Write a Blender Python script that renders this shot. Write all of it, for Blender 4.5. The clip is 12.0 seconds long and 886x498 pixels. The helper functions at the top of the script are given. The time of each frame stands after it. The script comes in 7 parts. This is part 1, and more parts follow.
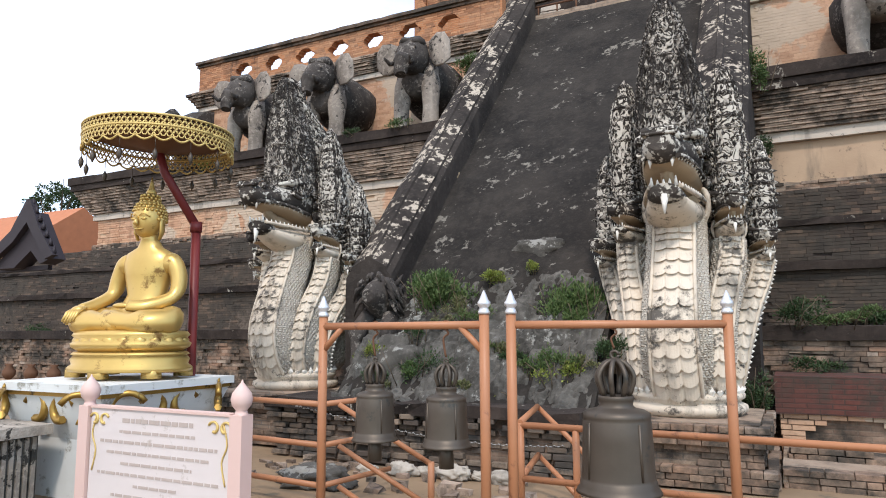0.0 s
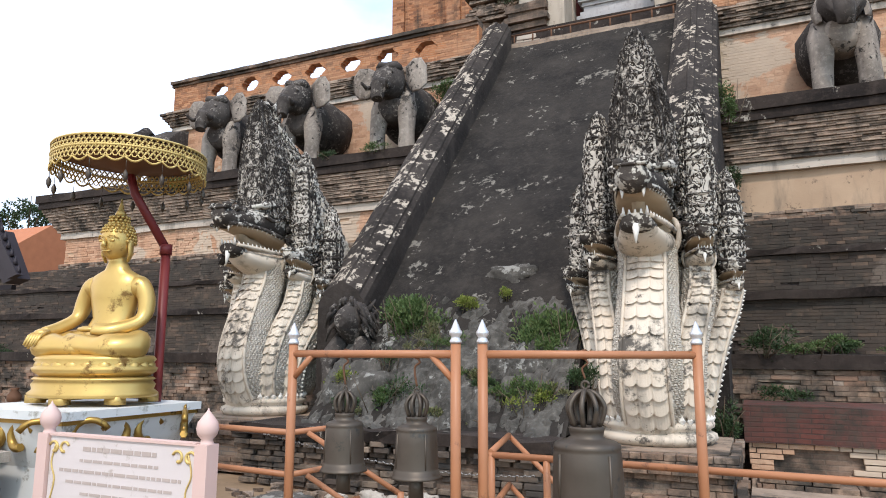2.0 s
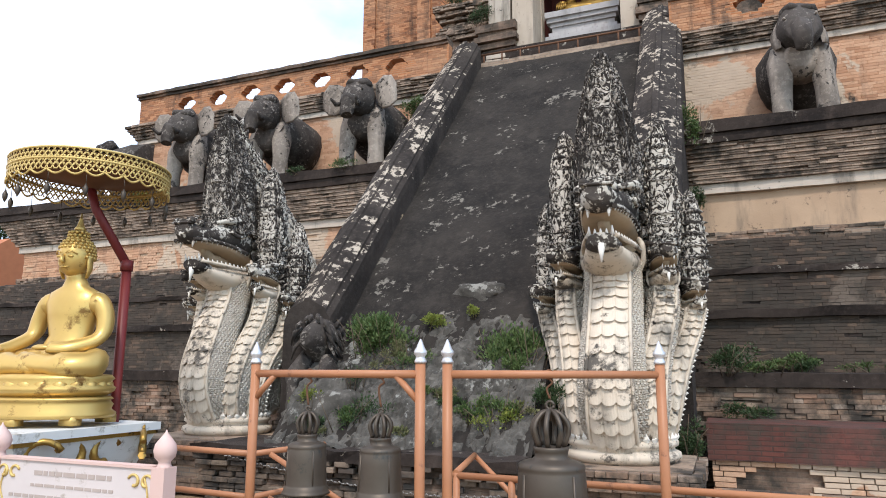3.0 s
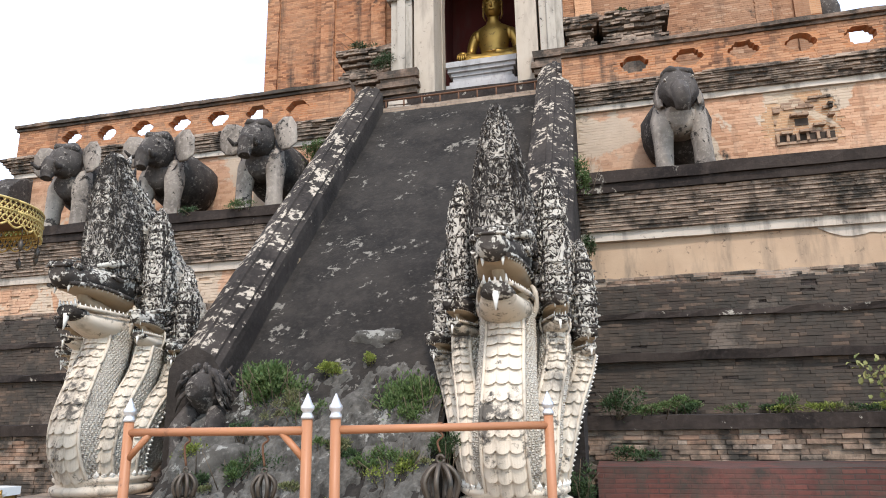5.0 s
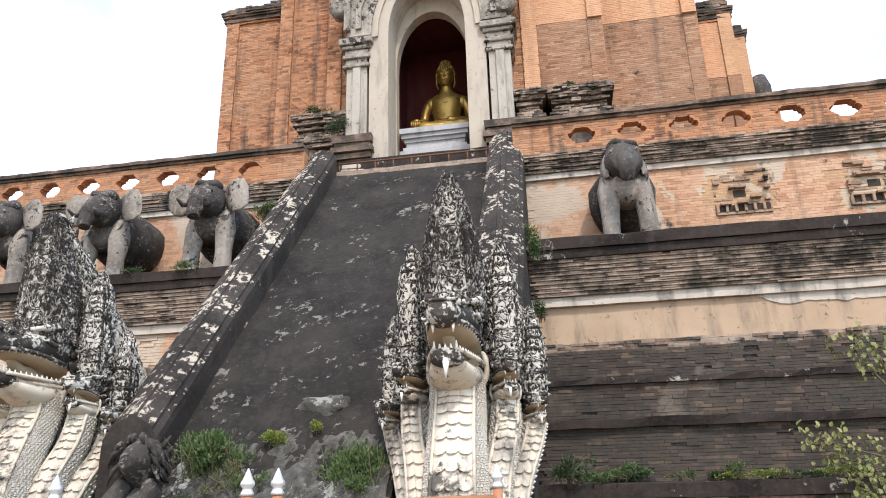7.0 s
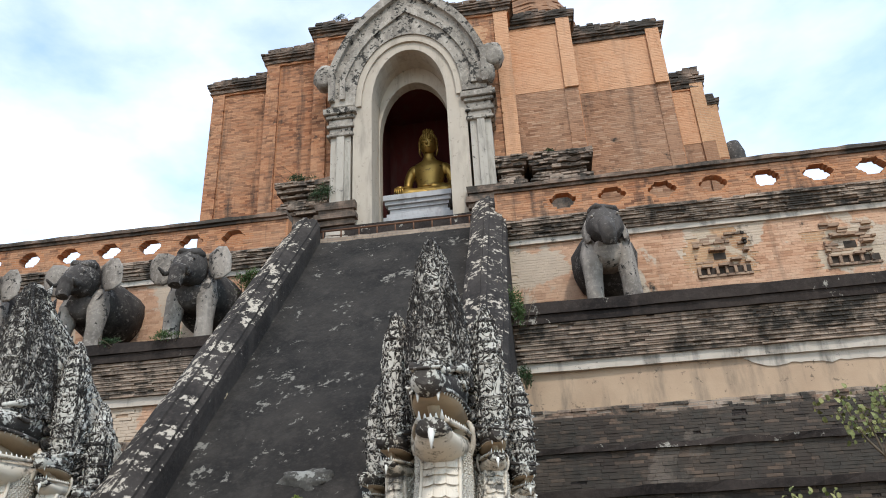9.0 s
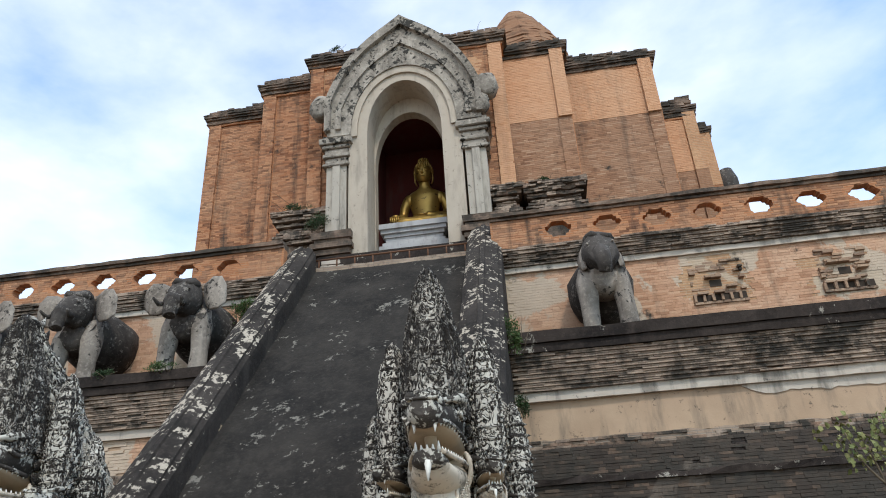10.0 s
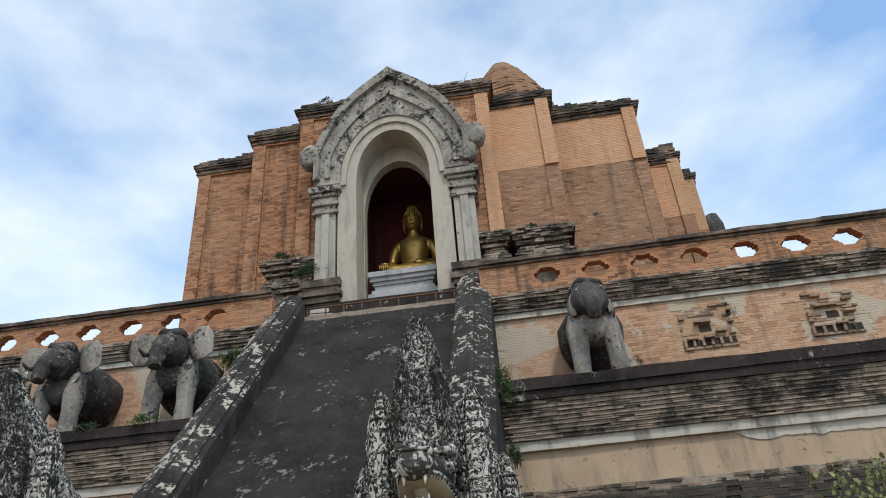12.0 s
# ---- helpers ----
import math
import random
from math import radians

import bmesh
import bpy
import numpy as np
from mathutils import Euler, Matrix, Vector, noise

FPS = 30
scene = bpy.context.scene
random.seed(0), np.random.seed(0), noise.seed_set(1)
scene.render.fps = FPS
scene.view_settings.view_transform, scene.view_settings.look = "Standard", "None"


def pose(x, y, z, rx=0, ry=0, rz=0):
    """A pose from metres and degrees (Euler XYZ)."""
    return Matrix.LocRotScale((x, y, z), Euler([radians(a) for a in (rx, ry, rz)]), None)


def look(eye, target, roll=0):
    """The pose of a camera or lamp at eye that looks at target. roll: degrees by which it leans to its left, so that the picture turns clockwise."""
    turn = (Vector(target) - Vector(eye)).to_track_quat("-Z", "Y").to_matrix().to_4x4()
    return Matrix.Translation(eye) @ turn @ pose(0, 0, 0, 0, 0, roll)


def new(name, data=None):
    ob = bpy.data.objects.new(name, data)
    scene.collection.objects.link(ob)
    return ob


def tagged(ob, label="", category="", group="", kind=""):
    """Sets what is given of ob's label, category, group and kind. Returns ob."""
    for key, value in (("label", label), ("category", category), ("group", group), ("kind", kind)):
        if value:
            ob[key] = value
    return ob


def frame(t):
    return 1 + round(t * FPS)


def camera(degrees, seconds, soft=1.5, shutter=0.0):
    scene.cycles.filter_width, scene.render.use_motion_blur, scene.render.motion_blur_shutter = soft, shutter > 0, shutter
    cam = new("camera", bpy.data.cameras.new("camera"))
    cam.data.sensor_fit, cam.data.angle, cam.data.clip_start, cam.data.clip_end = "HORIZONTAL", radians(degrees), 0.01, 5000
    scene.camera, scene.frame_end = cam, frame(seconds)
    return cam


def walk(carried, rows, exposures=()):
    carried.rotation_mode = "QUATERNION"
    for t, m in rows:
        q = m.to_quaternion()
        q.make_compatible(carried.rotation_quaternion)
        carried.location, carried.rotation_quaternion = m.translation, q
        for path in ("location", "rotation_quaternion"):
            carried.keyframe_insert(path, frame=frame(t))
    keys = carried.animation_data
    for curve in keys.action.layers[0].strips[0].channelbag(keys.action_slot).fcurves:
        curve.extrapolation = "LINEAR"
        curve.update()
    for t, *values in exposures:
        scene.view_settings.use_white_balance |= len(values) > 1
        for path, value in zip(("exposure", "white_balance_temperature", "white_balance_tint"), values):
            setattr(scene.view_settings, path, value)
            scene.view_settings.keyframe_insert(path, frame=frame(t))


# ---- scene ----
cam = camera(65.94, 12.0, soft=1.0)
# seconds, x, y, z, yaw, pitch, roll
PATH = [
    (0, -0.000, 0.000, 1.600, 26.78, 6.83, 0.27),
    (0.5, -0.001, 0.009, 1.609, 25.96, 7.13, 0.14),
    (1, 0.001, 0.007, 1.619, 25.32, 7.60, 0.01),
    (1.5, 0.004, 0.008, 1.629, 24.89, 8.15, -0.07),
    (2, 0.013, 0.010, 1.643, 24.59, 8.72, -0.19),
    (2.5, 0.023, 0.015, 1.654, 23.56, 9.43, -0.25),
    (4.5, 0.096, 0.088, 1.724, 16.09, 12.26, 0.68),
    (5, 0.114, 0.083, 1.743, 14.06, 13.47, 0.98),
    (5.5, 0.121, 0.087, 1.757, 12.56, 14.93, 0.97),
    (6, 0.126, 0.087, 1.765, 11.66, 16.14, 1.06),
    (6.5, 0.126, 0.088, 1.772, 10.74, 17.30, 1.20),
    (7, 0.137, 0.080, 1.789, 10.08, 18.58, 1.51),
    (9, 0.142, 0.089, 1.820, 9.09, 23.96, 2.61),
    (9.5, 0.141, 0.089, 1.820, 9.03, 25.15, 2.81),
    (10, 0.144, 0.087, 1.834, 8.92, 26.29, 3.06),
    (10.5, 0.147, 0.101, 1.831, 8.83, 27.37, 3.34),
    (11, 0.151, 0.089, 1.836, 8.75, 28.40, 3.65),
    (11.5, 0.152, 0.084, 1.845, 8.58, 29.30, 3.83),
    (12, 0.154, 0.086, 1.839, 8.38, 30.20, 3.91),
]
EXPOSURES = [(0.0, 0.12, 6480, 18), (2.5, 0.14, 6480, 18), (4.5, 0.25, 6500, 18), (5.5, 0.5, 6500, 18), (7.0, 0.47, 6450, 18), (9.0, 0.02, 6230, 13), (10.5, -0.29, 6180, 11), (12.0, -0.45, 6120, 9)]
walk(cam, [(t, pose(x, y, z, 90 + pitch, roll, yaw)) for t, x, y, z, yaw, pitch, roll in PATH], EXPOSURES)

# ---- world and sun ----
world = bpy.data.worlds.new("world")
scene.world = world
world.use_nodes = True
SUN_ELEV, SUN_AZ = 52.0, 155.0  # azimuth from +y towards +x
wt = world.node_tree
wt.nodes.clear()
wn = lambda kind: wt.nodes.new(kind)
w_out, w_bg, w_sky = wn("ShaderNodeOutputWorld"), wn("ShaderNodeBackground"), wn("ShaderNodeTexSky")
w_sky.sky_type = "NISHITA"
w_sky.sun_disc = False
w_sky.sun_elevation = radians(SUN_ELEV)
w_sky.sun_rotation = radians(SUN_AZ)
w_sky.dust_density = 1.5
w_co, w_map, w_n1, w_n2 = wn("ShaderNodeTexCoord"), wn("ShaderNodeMapping"), wn("ShaderNodeTexNoise"), wn("ShaderNodeTexNoise")
w_map.inputs["Scale"].default_value = (1.0, 1.0, 1.9)
w_map.inputs["Rotation"].default_value = (0.15, 0.5, 0.3)
w_n1.inputs["Scale"].default_value, w_n1.inputs["Detail"].default_value, w_n1.inputs["Roughness"].default_value = 1.6, 8, 0.55
w_n1.inputs["Distortion"].default_value = 0.25
w_n2.inputs["Scale"].default_value, w_n2.inputs["Detail"].default_value = 7.0, 6
w_add, w_ramp, w_mix = wn("ShaderNodeMath"), wn("ShaderNodeValToRGB"), wn("ShaderNodeMix")
w_add.operation = "MULTIPLY_ADD"
w_add.inputs[1].default_value = 0.22
w_ramp.color_ramp.elements[0].position, w_ramp.color_ramp.elements[1].position = 0.45, 0.82
w_ramp.color_ramp.elements[0].color = (0.16, 0.16, 0.16, 1)
w_mix.data_type = "RGBA"
w_mix.inputs["B"].default_value = (9.5, 9.9, 10.2, 1)
w_gain = wn("ShaderNodeMix")
w_gain.data_type, w_gain.blend_type = "RGBA", "MULTIPLY"
w_gain.inputs["Factor"].default_value = 1.0
w_gain.inputs["B"].default_value = (1.45, 2.25, 2.5, 1)
w_bg.inputs["Strength"].default_value = 0.15
wl = wt.links.new
wl(w_co.outputs["Generated"], w_map.inputs["Vector"])
wl(w_map.outputs[0], w_n1.inputs["Vector"])
wl(w_map.outputs[0], w_n2.inputs["Vector"])
wl(w_n2.outputs["Fac"], w_add.inputs[0])
wl(w_n1.outputs["Fac"], w_add.inputs[2])
w_dot, w_bias = wn("ShaderNodeVectorMath"), wn("ShaderNodeMath")
w_dot.operation, w_bias.operation = "DOT_PRODUCT", "ADD"
w_dot.inputs[1].default_value = (-0.15, -0.05, -0.03)
wl(w_co.outputs["Generated"], w_dot.inputs[0])
w_off = wn("ShaderNodeMath")
w_off.inputs[1].default_value = 0.03
wl(w_dot.outputs["Value"], w_off.inputs[0])
wl(w_off.outputs[0], w_bias.inputs[0])
wl(w_add.outputs[0], w_bias.inputs[1])
wl(w_bias.outputs[0], w_ramp.inputs[0])
wl(w_ramp.outputs[0], w_mix.inputs["Factor"])
wl(w_sky.outputs[0], w_gain.inputs["A"])
wl(w_gain.outputs["Result"], w_mix.inputs["A"])
wl(w_mix.outputs["Result"], w_bg.inputs["Color"])
wl(w_bg.outputs[0], w_out.inputs["Surface"])

sun = new("sun", bpy.data.lights.new("sun", "SUN"))
sun.data.energy, sun.data.angle, sun.data.color = 2.2, radians(6), (1.0, 0.92, 0.80)
_az, _el = radians(SUN_AZ), radians(SUN_ELEV)
_sd = Vector((math.sin(_az) * math.cos(_el), math.cos(_az) * math.cos(_el), math.sin(_el)))
sun.matrix_world = look(_sd * 60, (0, 0, 0))


# ---- materials ----
class Nodes:
    """A short hand for building node materials."""

    def __init__(self, name, rough=0.9, metal=0.0):
        self.m = bpy.data.materials.new(name)
        self.m.use_nodes = True
        self.t = self.m.node_tree
        self.b = self.t.nodes["Principled BSDF"]
        self.b.inputs["Roughness"].default_value = rough
        self.b.inputs["Metallic"].default_value = metal
        self.b.inputs["Specular IOR Level"].default_value = 0.3
        self.pos = self.t.nodes.new("ShaderNodeNewGeometry").outputs["Position"]

    def put(self, sock, v):
        if isinstance(v, (int, float)):
            sock.default_value = v
        elif isinstance(v, (tuple, list)):
            sock.default_value = (*v, 1) if len(v) == 3 and len(sock.default_value) == 4 else v
        else:
            self.t.links.new(v, sock)

    def noise(self, scale, detail=5, rough=0.55, vec=None, dist=0.0):
        n = self.t.nodes.new("ShaderNodeTexNoise")
        self.t.links.new(vec or self.pos, n.inputs["Vector"])
        n.inputs["Scale"].default_value, n.inputs["Detail"].default_value, n.inputs["Roughness"].default_value = scale, detail, rough
        n.inputs["Distortion"].default_value = dist
        return n.outputs["Fac"]

    def voro(self, scale, feature="F1", vec=None, out="Distance", rand=1.0):
        n = self.t.nodes.new("ShaderNodeTexVoronoi")
        n.feature = feature
        self.t.links.new(vec or self.pos, n.inputs["Vector"])
        n.inputs["Scale"].default_value = scale
        n.inputs["Randomness"].default_value = rand
        return n.outputs[out]

    def ramp(self, fac, a, b, lo=(0, 0, 0), hi=(1, 1, 1)):
        n = self.t.nodes.new("ShaderNodeValToRGB")
        e = n.color_ramp.elements
        e[0].position, e[1].position, e[0].color, e[1].color = a, b, (*lo, 1), (*hi, 1)
        self.t.links.new(fac, n.inputs[0])
        return n.outputs[0]

    def mix(self, fac, a, b, mode="MIX"):
        n = self.t.nodes.new("ShaderNodeMix")
        n.data_type, n.blend_type = "RGBA", mode
        self.put(n.inputs["Factor"], fac)
        self.put(n.inputs["A"], a)
        self.put(n.inputs["B"], b)
        return n.outputs["Result"]

    def math(self, op, a, b=0.5):
        n = self.t.nodes.new("ShaderNodeMath")
        n.operation = op
        self.put(n.inputs[0], a)
        self.put(n.inputs[1], b)
        return n.outputs[0]

    def wall(self, sx=1.0, sz=1.0):
        """x + y along the wall, z up: for axis-aligned walls."""
        s = self.t.nodes.new("ShaderNodeSeparateXYZ")
        self.t.links.new(self.pos, s.inputs[0])
        c = self.t.nodes.new("ShaderNodeCombineXYZ")
        self.t.links.new(self.math("MULTIPLY", self.math("ADD", s.outputs[0], s.outputs[1]), sx), c.inputs[0])
        self.t.links.new(self.math("MULTIPLY", s.outputs[2], sz), c.inputs[1])
        return c.outputs[0]

    def stretch(self, sx, sy, sz):
        n = self.t.nodes.new("ShaderNodeMapping")
        self.t.links.new(self.pos, n.inputs[0])
        n.inputs["Scale"].default_value = (sx, sy, sz)
        return n.outputs[0]

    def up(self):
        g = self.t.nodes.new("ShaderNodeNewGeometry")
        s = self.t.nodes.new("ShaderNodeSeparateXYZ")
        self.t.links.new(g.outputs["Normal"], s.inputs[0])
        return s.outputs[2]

    def brick(self, c1, c2, mortar, w=0.27, h=0.062, gap=0.009):
        n = self.t.nodes.new("ShaderNodeTexBrick")
        v = self.wall()
        wob = self.t.nodes.new("ShaderNodeMixRGB")
        wob.blend_type = "LINEAR_LIGHT"
        wob.inputs[0].default_value = 0.012
        self.t.links.new(v, wob.inputs[1])
        nn = self.t.nodes.new("ShaderNodeTexNoise")
        nn.inputs["Scale"].default_value = 3.0
        self.t.links.new(self.pos, nn.inputs["Vector"])
        self.t.links.new(nn.outputs["Color"], wob.inputs[2])
        self.t.links.new(wob.outputs[0], n.inputs["Vector"])
        for k, x in (("Color1", c1), ("Color2", c2), ("Mortar", mortar)):
            self.put(n.inputs[k], x)
        for k, x in (("Scale", 1.0), ("Mortar Size", gap), ("Brick Width", w), ("Row Height", h), ("Bias", 0.0), ("Mortar Smooth", 0.3)):
            n.inputs[k].default_value = x
        return n.outputs["Color"], n.outputs["Fac"]

    def bump(self, h, strength=0.5, dist=0.02):
        n = self.t.nodes.new("ShaderNodeBump")
        n.inputs["Strength"].default_value, n.inputs["Distance"].default_value = strength, dist
        self.t.links.new(h, n.inputs["Height"])
        self.t.links.new(n.outputs[0], self.b.inputs["Normal"])

    def done(self, colour):
        self.put(self.b.inputs["Base Color"], colour)
        return self.m


def brick_material(name, c1, c2, mortar, stain=0.35, soot=0.0, plaster=None):
    k = Nodes(name, 0.92)
    col, fac = k.brick(c1, c2, mortar)
    big = k.noise(0.55, 6, 0.6)
    col = k.mix(k.ramp(big, 0.38, 0.68), col, k.mix(0.75, col, (c1[0] * 1.25, c1[1] * 1.35, c1[2] * 1.45)))
    fine = k.noise(9, 6, 0.65)
    col = k.mix(k.math("MULTIPLY", k.ramp(fine, 0.5, 0.75), 0.5), col, (c2[0] * 0.5, c2[1] * 0.5, c2[2] * 0.5))
    streak = k.noise(1.0, 6, 0.6, k.stretch(1.6, 1.6, 0.28))
    col = k.mix(k.math("MULTIPLY", k.ramp(streak, 0.55, 0.72), stain), col, (0.045, 0.04, 0.035))
    if plaster:
        p = k.ramp(k.noise(0.42, 7, 0.6, None, 0.6), 0.50, 0.53)
        col = k.mix(p, col, k.mix(k.noise(4, 6), plaster, [c * 0.75 for c in plaster]))
    if soot:
        s = k.ramp(k.noise(1.3, 8, 0.7), 0.62 - soot * 0.3, 0.72 - soot * 0.2)
        col = k.mix(s, col, k.mix(k.noise(6, 6), (0.022, 0.018, 0.015), (0.085, 0.07, 0.055)))
    h = k.math("ADD", k.math("MULTIPLY", fac, -0.7), k.math("MULTIPLY", k.noise(14, 6, 0.7), 0.6))
    k.bump(h, 0.6, 0.015)
    return k.done(col)


def piece_material(name, colours, mortar_dust, soot=0.0, stain=0.3, plaster=None, p_at=0.55):
    """Single bricks: each its own tone, then dust, rain streaks and soot over all."""
    k = Nodes(name, 0.93)
    r = k.t.nodes.new("ShaderNodeNewGeometry").outputs["Random Per Island"]
    ramp = k.t.nodes.new("ShaderNodeValToRGB")
    ramp.color_ramp.interpolation = "LINEAR"
    while len(ramp.color_ramp.elements) < len(colours):
        ramp.color_ramp.elements.new(0.5)
    for i, c in enumerate(colours):
        ramp.color_ramp.elements[i].position = i / (len(colours) - 1)
        ramp.color_ramp.elements[i].color = (*c, 1)
    k.t.links.new(r, ramp.inputs[0])
    col = ramp.outputs[0]
    col = k.mix(k.math("MULTIPLY", k.ramp(k.noise(0.6, 6, 0.6), 0.4, 0.7), 0.55), col, mortar_dust)
    col = k.mix(k.math("MULTIPLY", k.ramp(k.noise(18, 5, 0.7), 0.52, 0.72), 0.4), col, [c * 0.45 for c in colours[0]])
    streak = k.noise(1.2, 7, 0.62, k.stretch(2.3, 2.3, 0.22))
    col = k.mix(k.math("MULTIPLY", k.ramp(streak, 0.54, 0.70), stain), col, (0.04, 0.036, 0.032))
    if plaster:
        pn = k.ramp(k.noise(0.55, 8, 0.62, None, 0.5), p_at, p_at + 0.02)
        col = k.mix(pn, col, k.mix(k.noise(4, 6), plaster, [c * 0.72 for c in plaster]))
    if soot:
        s = k.ramp(k.noise(1.5, 9, 0.72), 0.64 - soot * 0.3, 0.72 - soot * 0.2)
        col = k.mix(s, col, k.mix(k.noise(7, 6), (0.020, 0.017, 0.014), (0.085, 0.071, 0.057)))
    k.bump(k.noise(26, 6, 0.7), 0.5, 0.012)
    return k.done(col)


P_TOWER = piece_material("tower_brick_piece", [(0.15, 0.066, 0.036), (0.36, 0.155, 0.075), (0.46, 0.23, 0.12), (0.24, 0.115, 0.066)], (0.44, 0.275, 0.17), 0.16, 0.8)
P_NEW = piece_material("new_brick_piece", [(0.53, 0.27, 0.14), (0.60, 0.33, 0.185), (0.56, 0.295, 0.16)], (0.58, 0.36, 0.225), 0.0, 0.22)
P_BROWN = piece_material("brown_brick_piece", [(0.20, 0.10, 0.057), (0.37, 0.20, 0.115), (0.29, 0.15, 0.085), (0.44, 0.27, 0.17)], (0.36, 0.225, 0.145), 0.12, 0.45)
P_ELEPHANT = piece_material("terrace_brick_piece", [(0.36, 0.185, 0.105), (0.51, 0.285, 0.17), (0.56, 0.34, 0.215), (0.44, 0.235, 0.135)], (0.58, 0.41, 0.29), 0.06, 0.4, (0.58, 0.455, 0.34), 0.52)
P_BROKEN = piece_material("broken_brick_piece", [(0.20, 0.125, 0.085), (0.40, 0.27, 0.18), (0.29, 0.18, 0.115)], (0.34, 0.24, 0.17), 0.40, 0.4)
P_SOOT = piece_material("sooty_brick_piece", [(0.22, 0.155, 0.115), (0.41, 0.31, 0.235), (0.31, 0.22, 0.16)], (0.36, 0.275, 0.21), 0.62, 0.95)
P_TIER = piece_material("black_brick_piece", [(0.040, 0.030, 0.024), (0.060, 0.045, 0.036), (0.043, 0.033, 0.026), (0.15, 0.100, 0.070)], (0.125, 0.096, 0.072), 0.62, 0.5, (0.16, 0.125, 0.098), 0.58)
P_PLINTH = piece_material("plinth_brick_piece", [(0.17, 0.115, 0.082), (0.33, 0.225, 0.155), (0.27, 0.155, 0.10), (0.38, 0.30, 0.235)], (0.30, 0.23, 0.175), 0.74, 0.6)
def object_piece_material(name, colours):
    k = Nodes(name, 0.93)
    r = k.t.nodes.new("ShaderNodeObjectInfo").outputs["Random"]
    col = k.ramp(r, 0.1, 0.9, colours[0], colours[1])
    s = k.ramp(k.noise(2.2, 9, 0.72), 0.45, 0.58)
    col = k.mix(s, col, k.mix(k.noise(9, 6), (0.02, 0.018, 0.016), (0.09, 0.08, 0.07)))
    k.bump(k.noise(30, 6, 0.7), 0.6, 0.012)
    return k.done(col)


P_FRONT = object_piece_material("front_brick_piece", [(0.08, 0.062, 0.05), (0.25, 0.19, 0.14)])
M_BRICK_TOWER = brick_material("orange_brick", (0.40, 0.17, 0.075), (0.30, 0.115, 0.05), (0.34, 0.22, 0.14), 0.35)
M_BRICK_NEW = brick_material("new_brick", (0.50, 0.27, 0.14), (0.44, 0.22, 0.11), (0.45, 0.31, 0.2), 0.15)
M_BRICK_BROWN = brick_material("brown_brick", (0.30, 0.15, 0.08), (0.24, 0.115, 0.06), (0.27, 0.18, 0.12), 0.2)
M_BRICK_ELEPHANT = brick_material("terrace_brick", (0.44, 0.25, 0.13), (0.36, 0.19, 0.10), (0.42, 0.32, 0.22), 0.3, 0.0, (0.55, 0.43, 0.31))
M_BRICK_SOOT = brick_material("sooty_brick", (0.25, 0.165, 0.115), (0.17, 0.105, 0.072), (0.19, 0.145, 0.11), 0.65, 0.8)
M_BRICK_PLINTH = brick_material("plinth_brick", (0.33, 0.24, 0.17), (0.25, 0.17, 0.12), (0.2, 0.17, 0.14), 0.4, 0.35)


def black_stone(name, base=(0.030, 0.028, 0.026), light=(0.10, 0.095, 0.085), lichen=0.0, lichen_scale=5.0, lichen_col=(0.62, 0.58, 0.5), rough=0.95, courses=False, top=False, patch=None):
    k = Nodes(name, rough)
    col = k.mix(k.ramp(k.noise(0.8, 8, 0.65), 0.38, 0.72), base, light)
    col = k.mix(k.math("MULTIPLY", k.ramp(k.noise(11, 7, 0.7), 0.5, 0.8), 0.6), col, [c * 1.7 for c in light])
    streak = k.noise(1.6, 6, 0.6, k.stretch(1.8, 1.8, 0.25))
    col = k.mix(k.math("MULTIPLY", k.ramp(streak, 0.52, 0.75), 0.55), col, [c * 1.5 for c in light])
    h = k.noise(16, 8, 0.7)
    if courses:
        _, fac = k.brick((1, 1, 1), (1, 1, 1), (0, 0, 0), 0.27, 0.075, 0.014)
        h = k.math("ADD", h, k.math("MULTIPLY", fac, -0.9))
        col = k.mix(k.math("MULTIPLY", fac, 0.5), col, (0.012, 0.011, 0.01))
        col = k.mix(k.ramp(k.noise(2.2, 7, 0.7), 0.66, 0.71), col, (0.26, 0.17, 0.12))
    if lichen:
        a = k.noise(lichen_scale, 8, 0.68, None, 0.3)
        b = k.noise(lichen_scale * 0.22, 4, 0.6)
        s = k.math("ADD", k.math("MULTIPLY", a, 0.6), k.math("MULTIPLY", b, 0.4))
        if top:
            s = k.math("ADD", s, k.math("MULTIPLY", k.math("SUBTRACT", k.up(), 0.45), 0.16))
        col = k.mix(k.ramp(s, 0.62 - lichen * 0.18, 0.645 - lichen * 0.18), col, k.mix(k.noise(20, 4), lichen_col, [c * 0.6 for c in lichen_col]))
    if patch:
        col = k.mix(k.ramp(k.noise(0.95, 7, 0.62), 0.665, 0.68), col, k.mix(k.noise(9, 5), patch, [c * 0.7 for c in patch]))
    k.bump(h, 0.7, 0.02)
    return k.done(col)


M_RAMP = black_stone("weathered_render", (0.0104, 0.0085, 0.0070), (0.034, 0.0285, 0.0235), 0.20, 7.0, (0.21, 0.19, 0.16))
M_LEDGE = black_stone("sooty_ledge", (0.013, 0.0094, 0.0080), (0.050, 0.037, 0.030), 0.11, 5.0, (0.4, 0.36, 0.3))
M_TIER = black_stone("sooty_tier", (0.024, 0.018, 0.0155), (0.075, 0.056, 0.046), 0.1, 2.0, (0.3, 0.26, 0.22), courses=True)
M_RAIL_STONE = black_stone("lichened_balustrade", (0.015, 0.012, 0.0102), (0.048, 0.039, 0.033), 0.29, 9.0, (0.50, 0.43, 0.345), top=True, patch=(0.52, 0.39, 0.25))
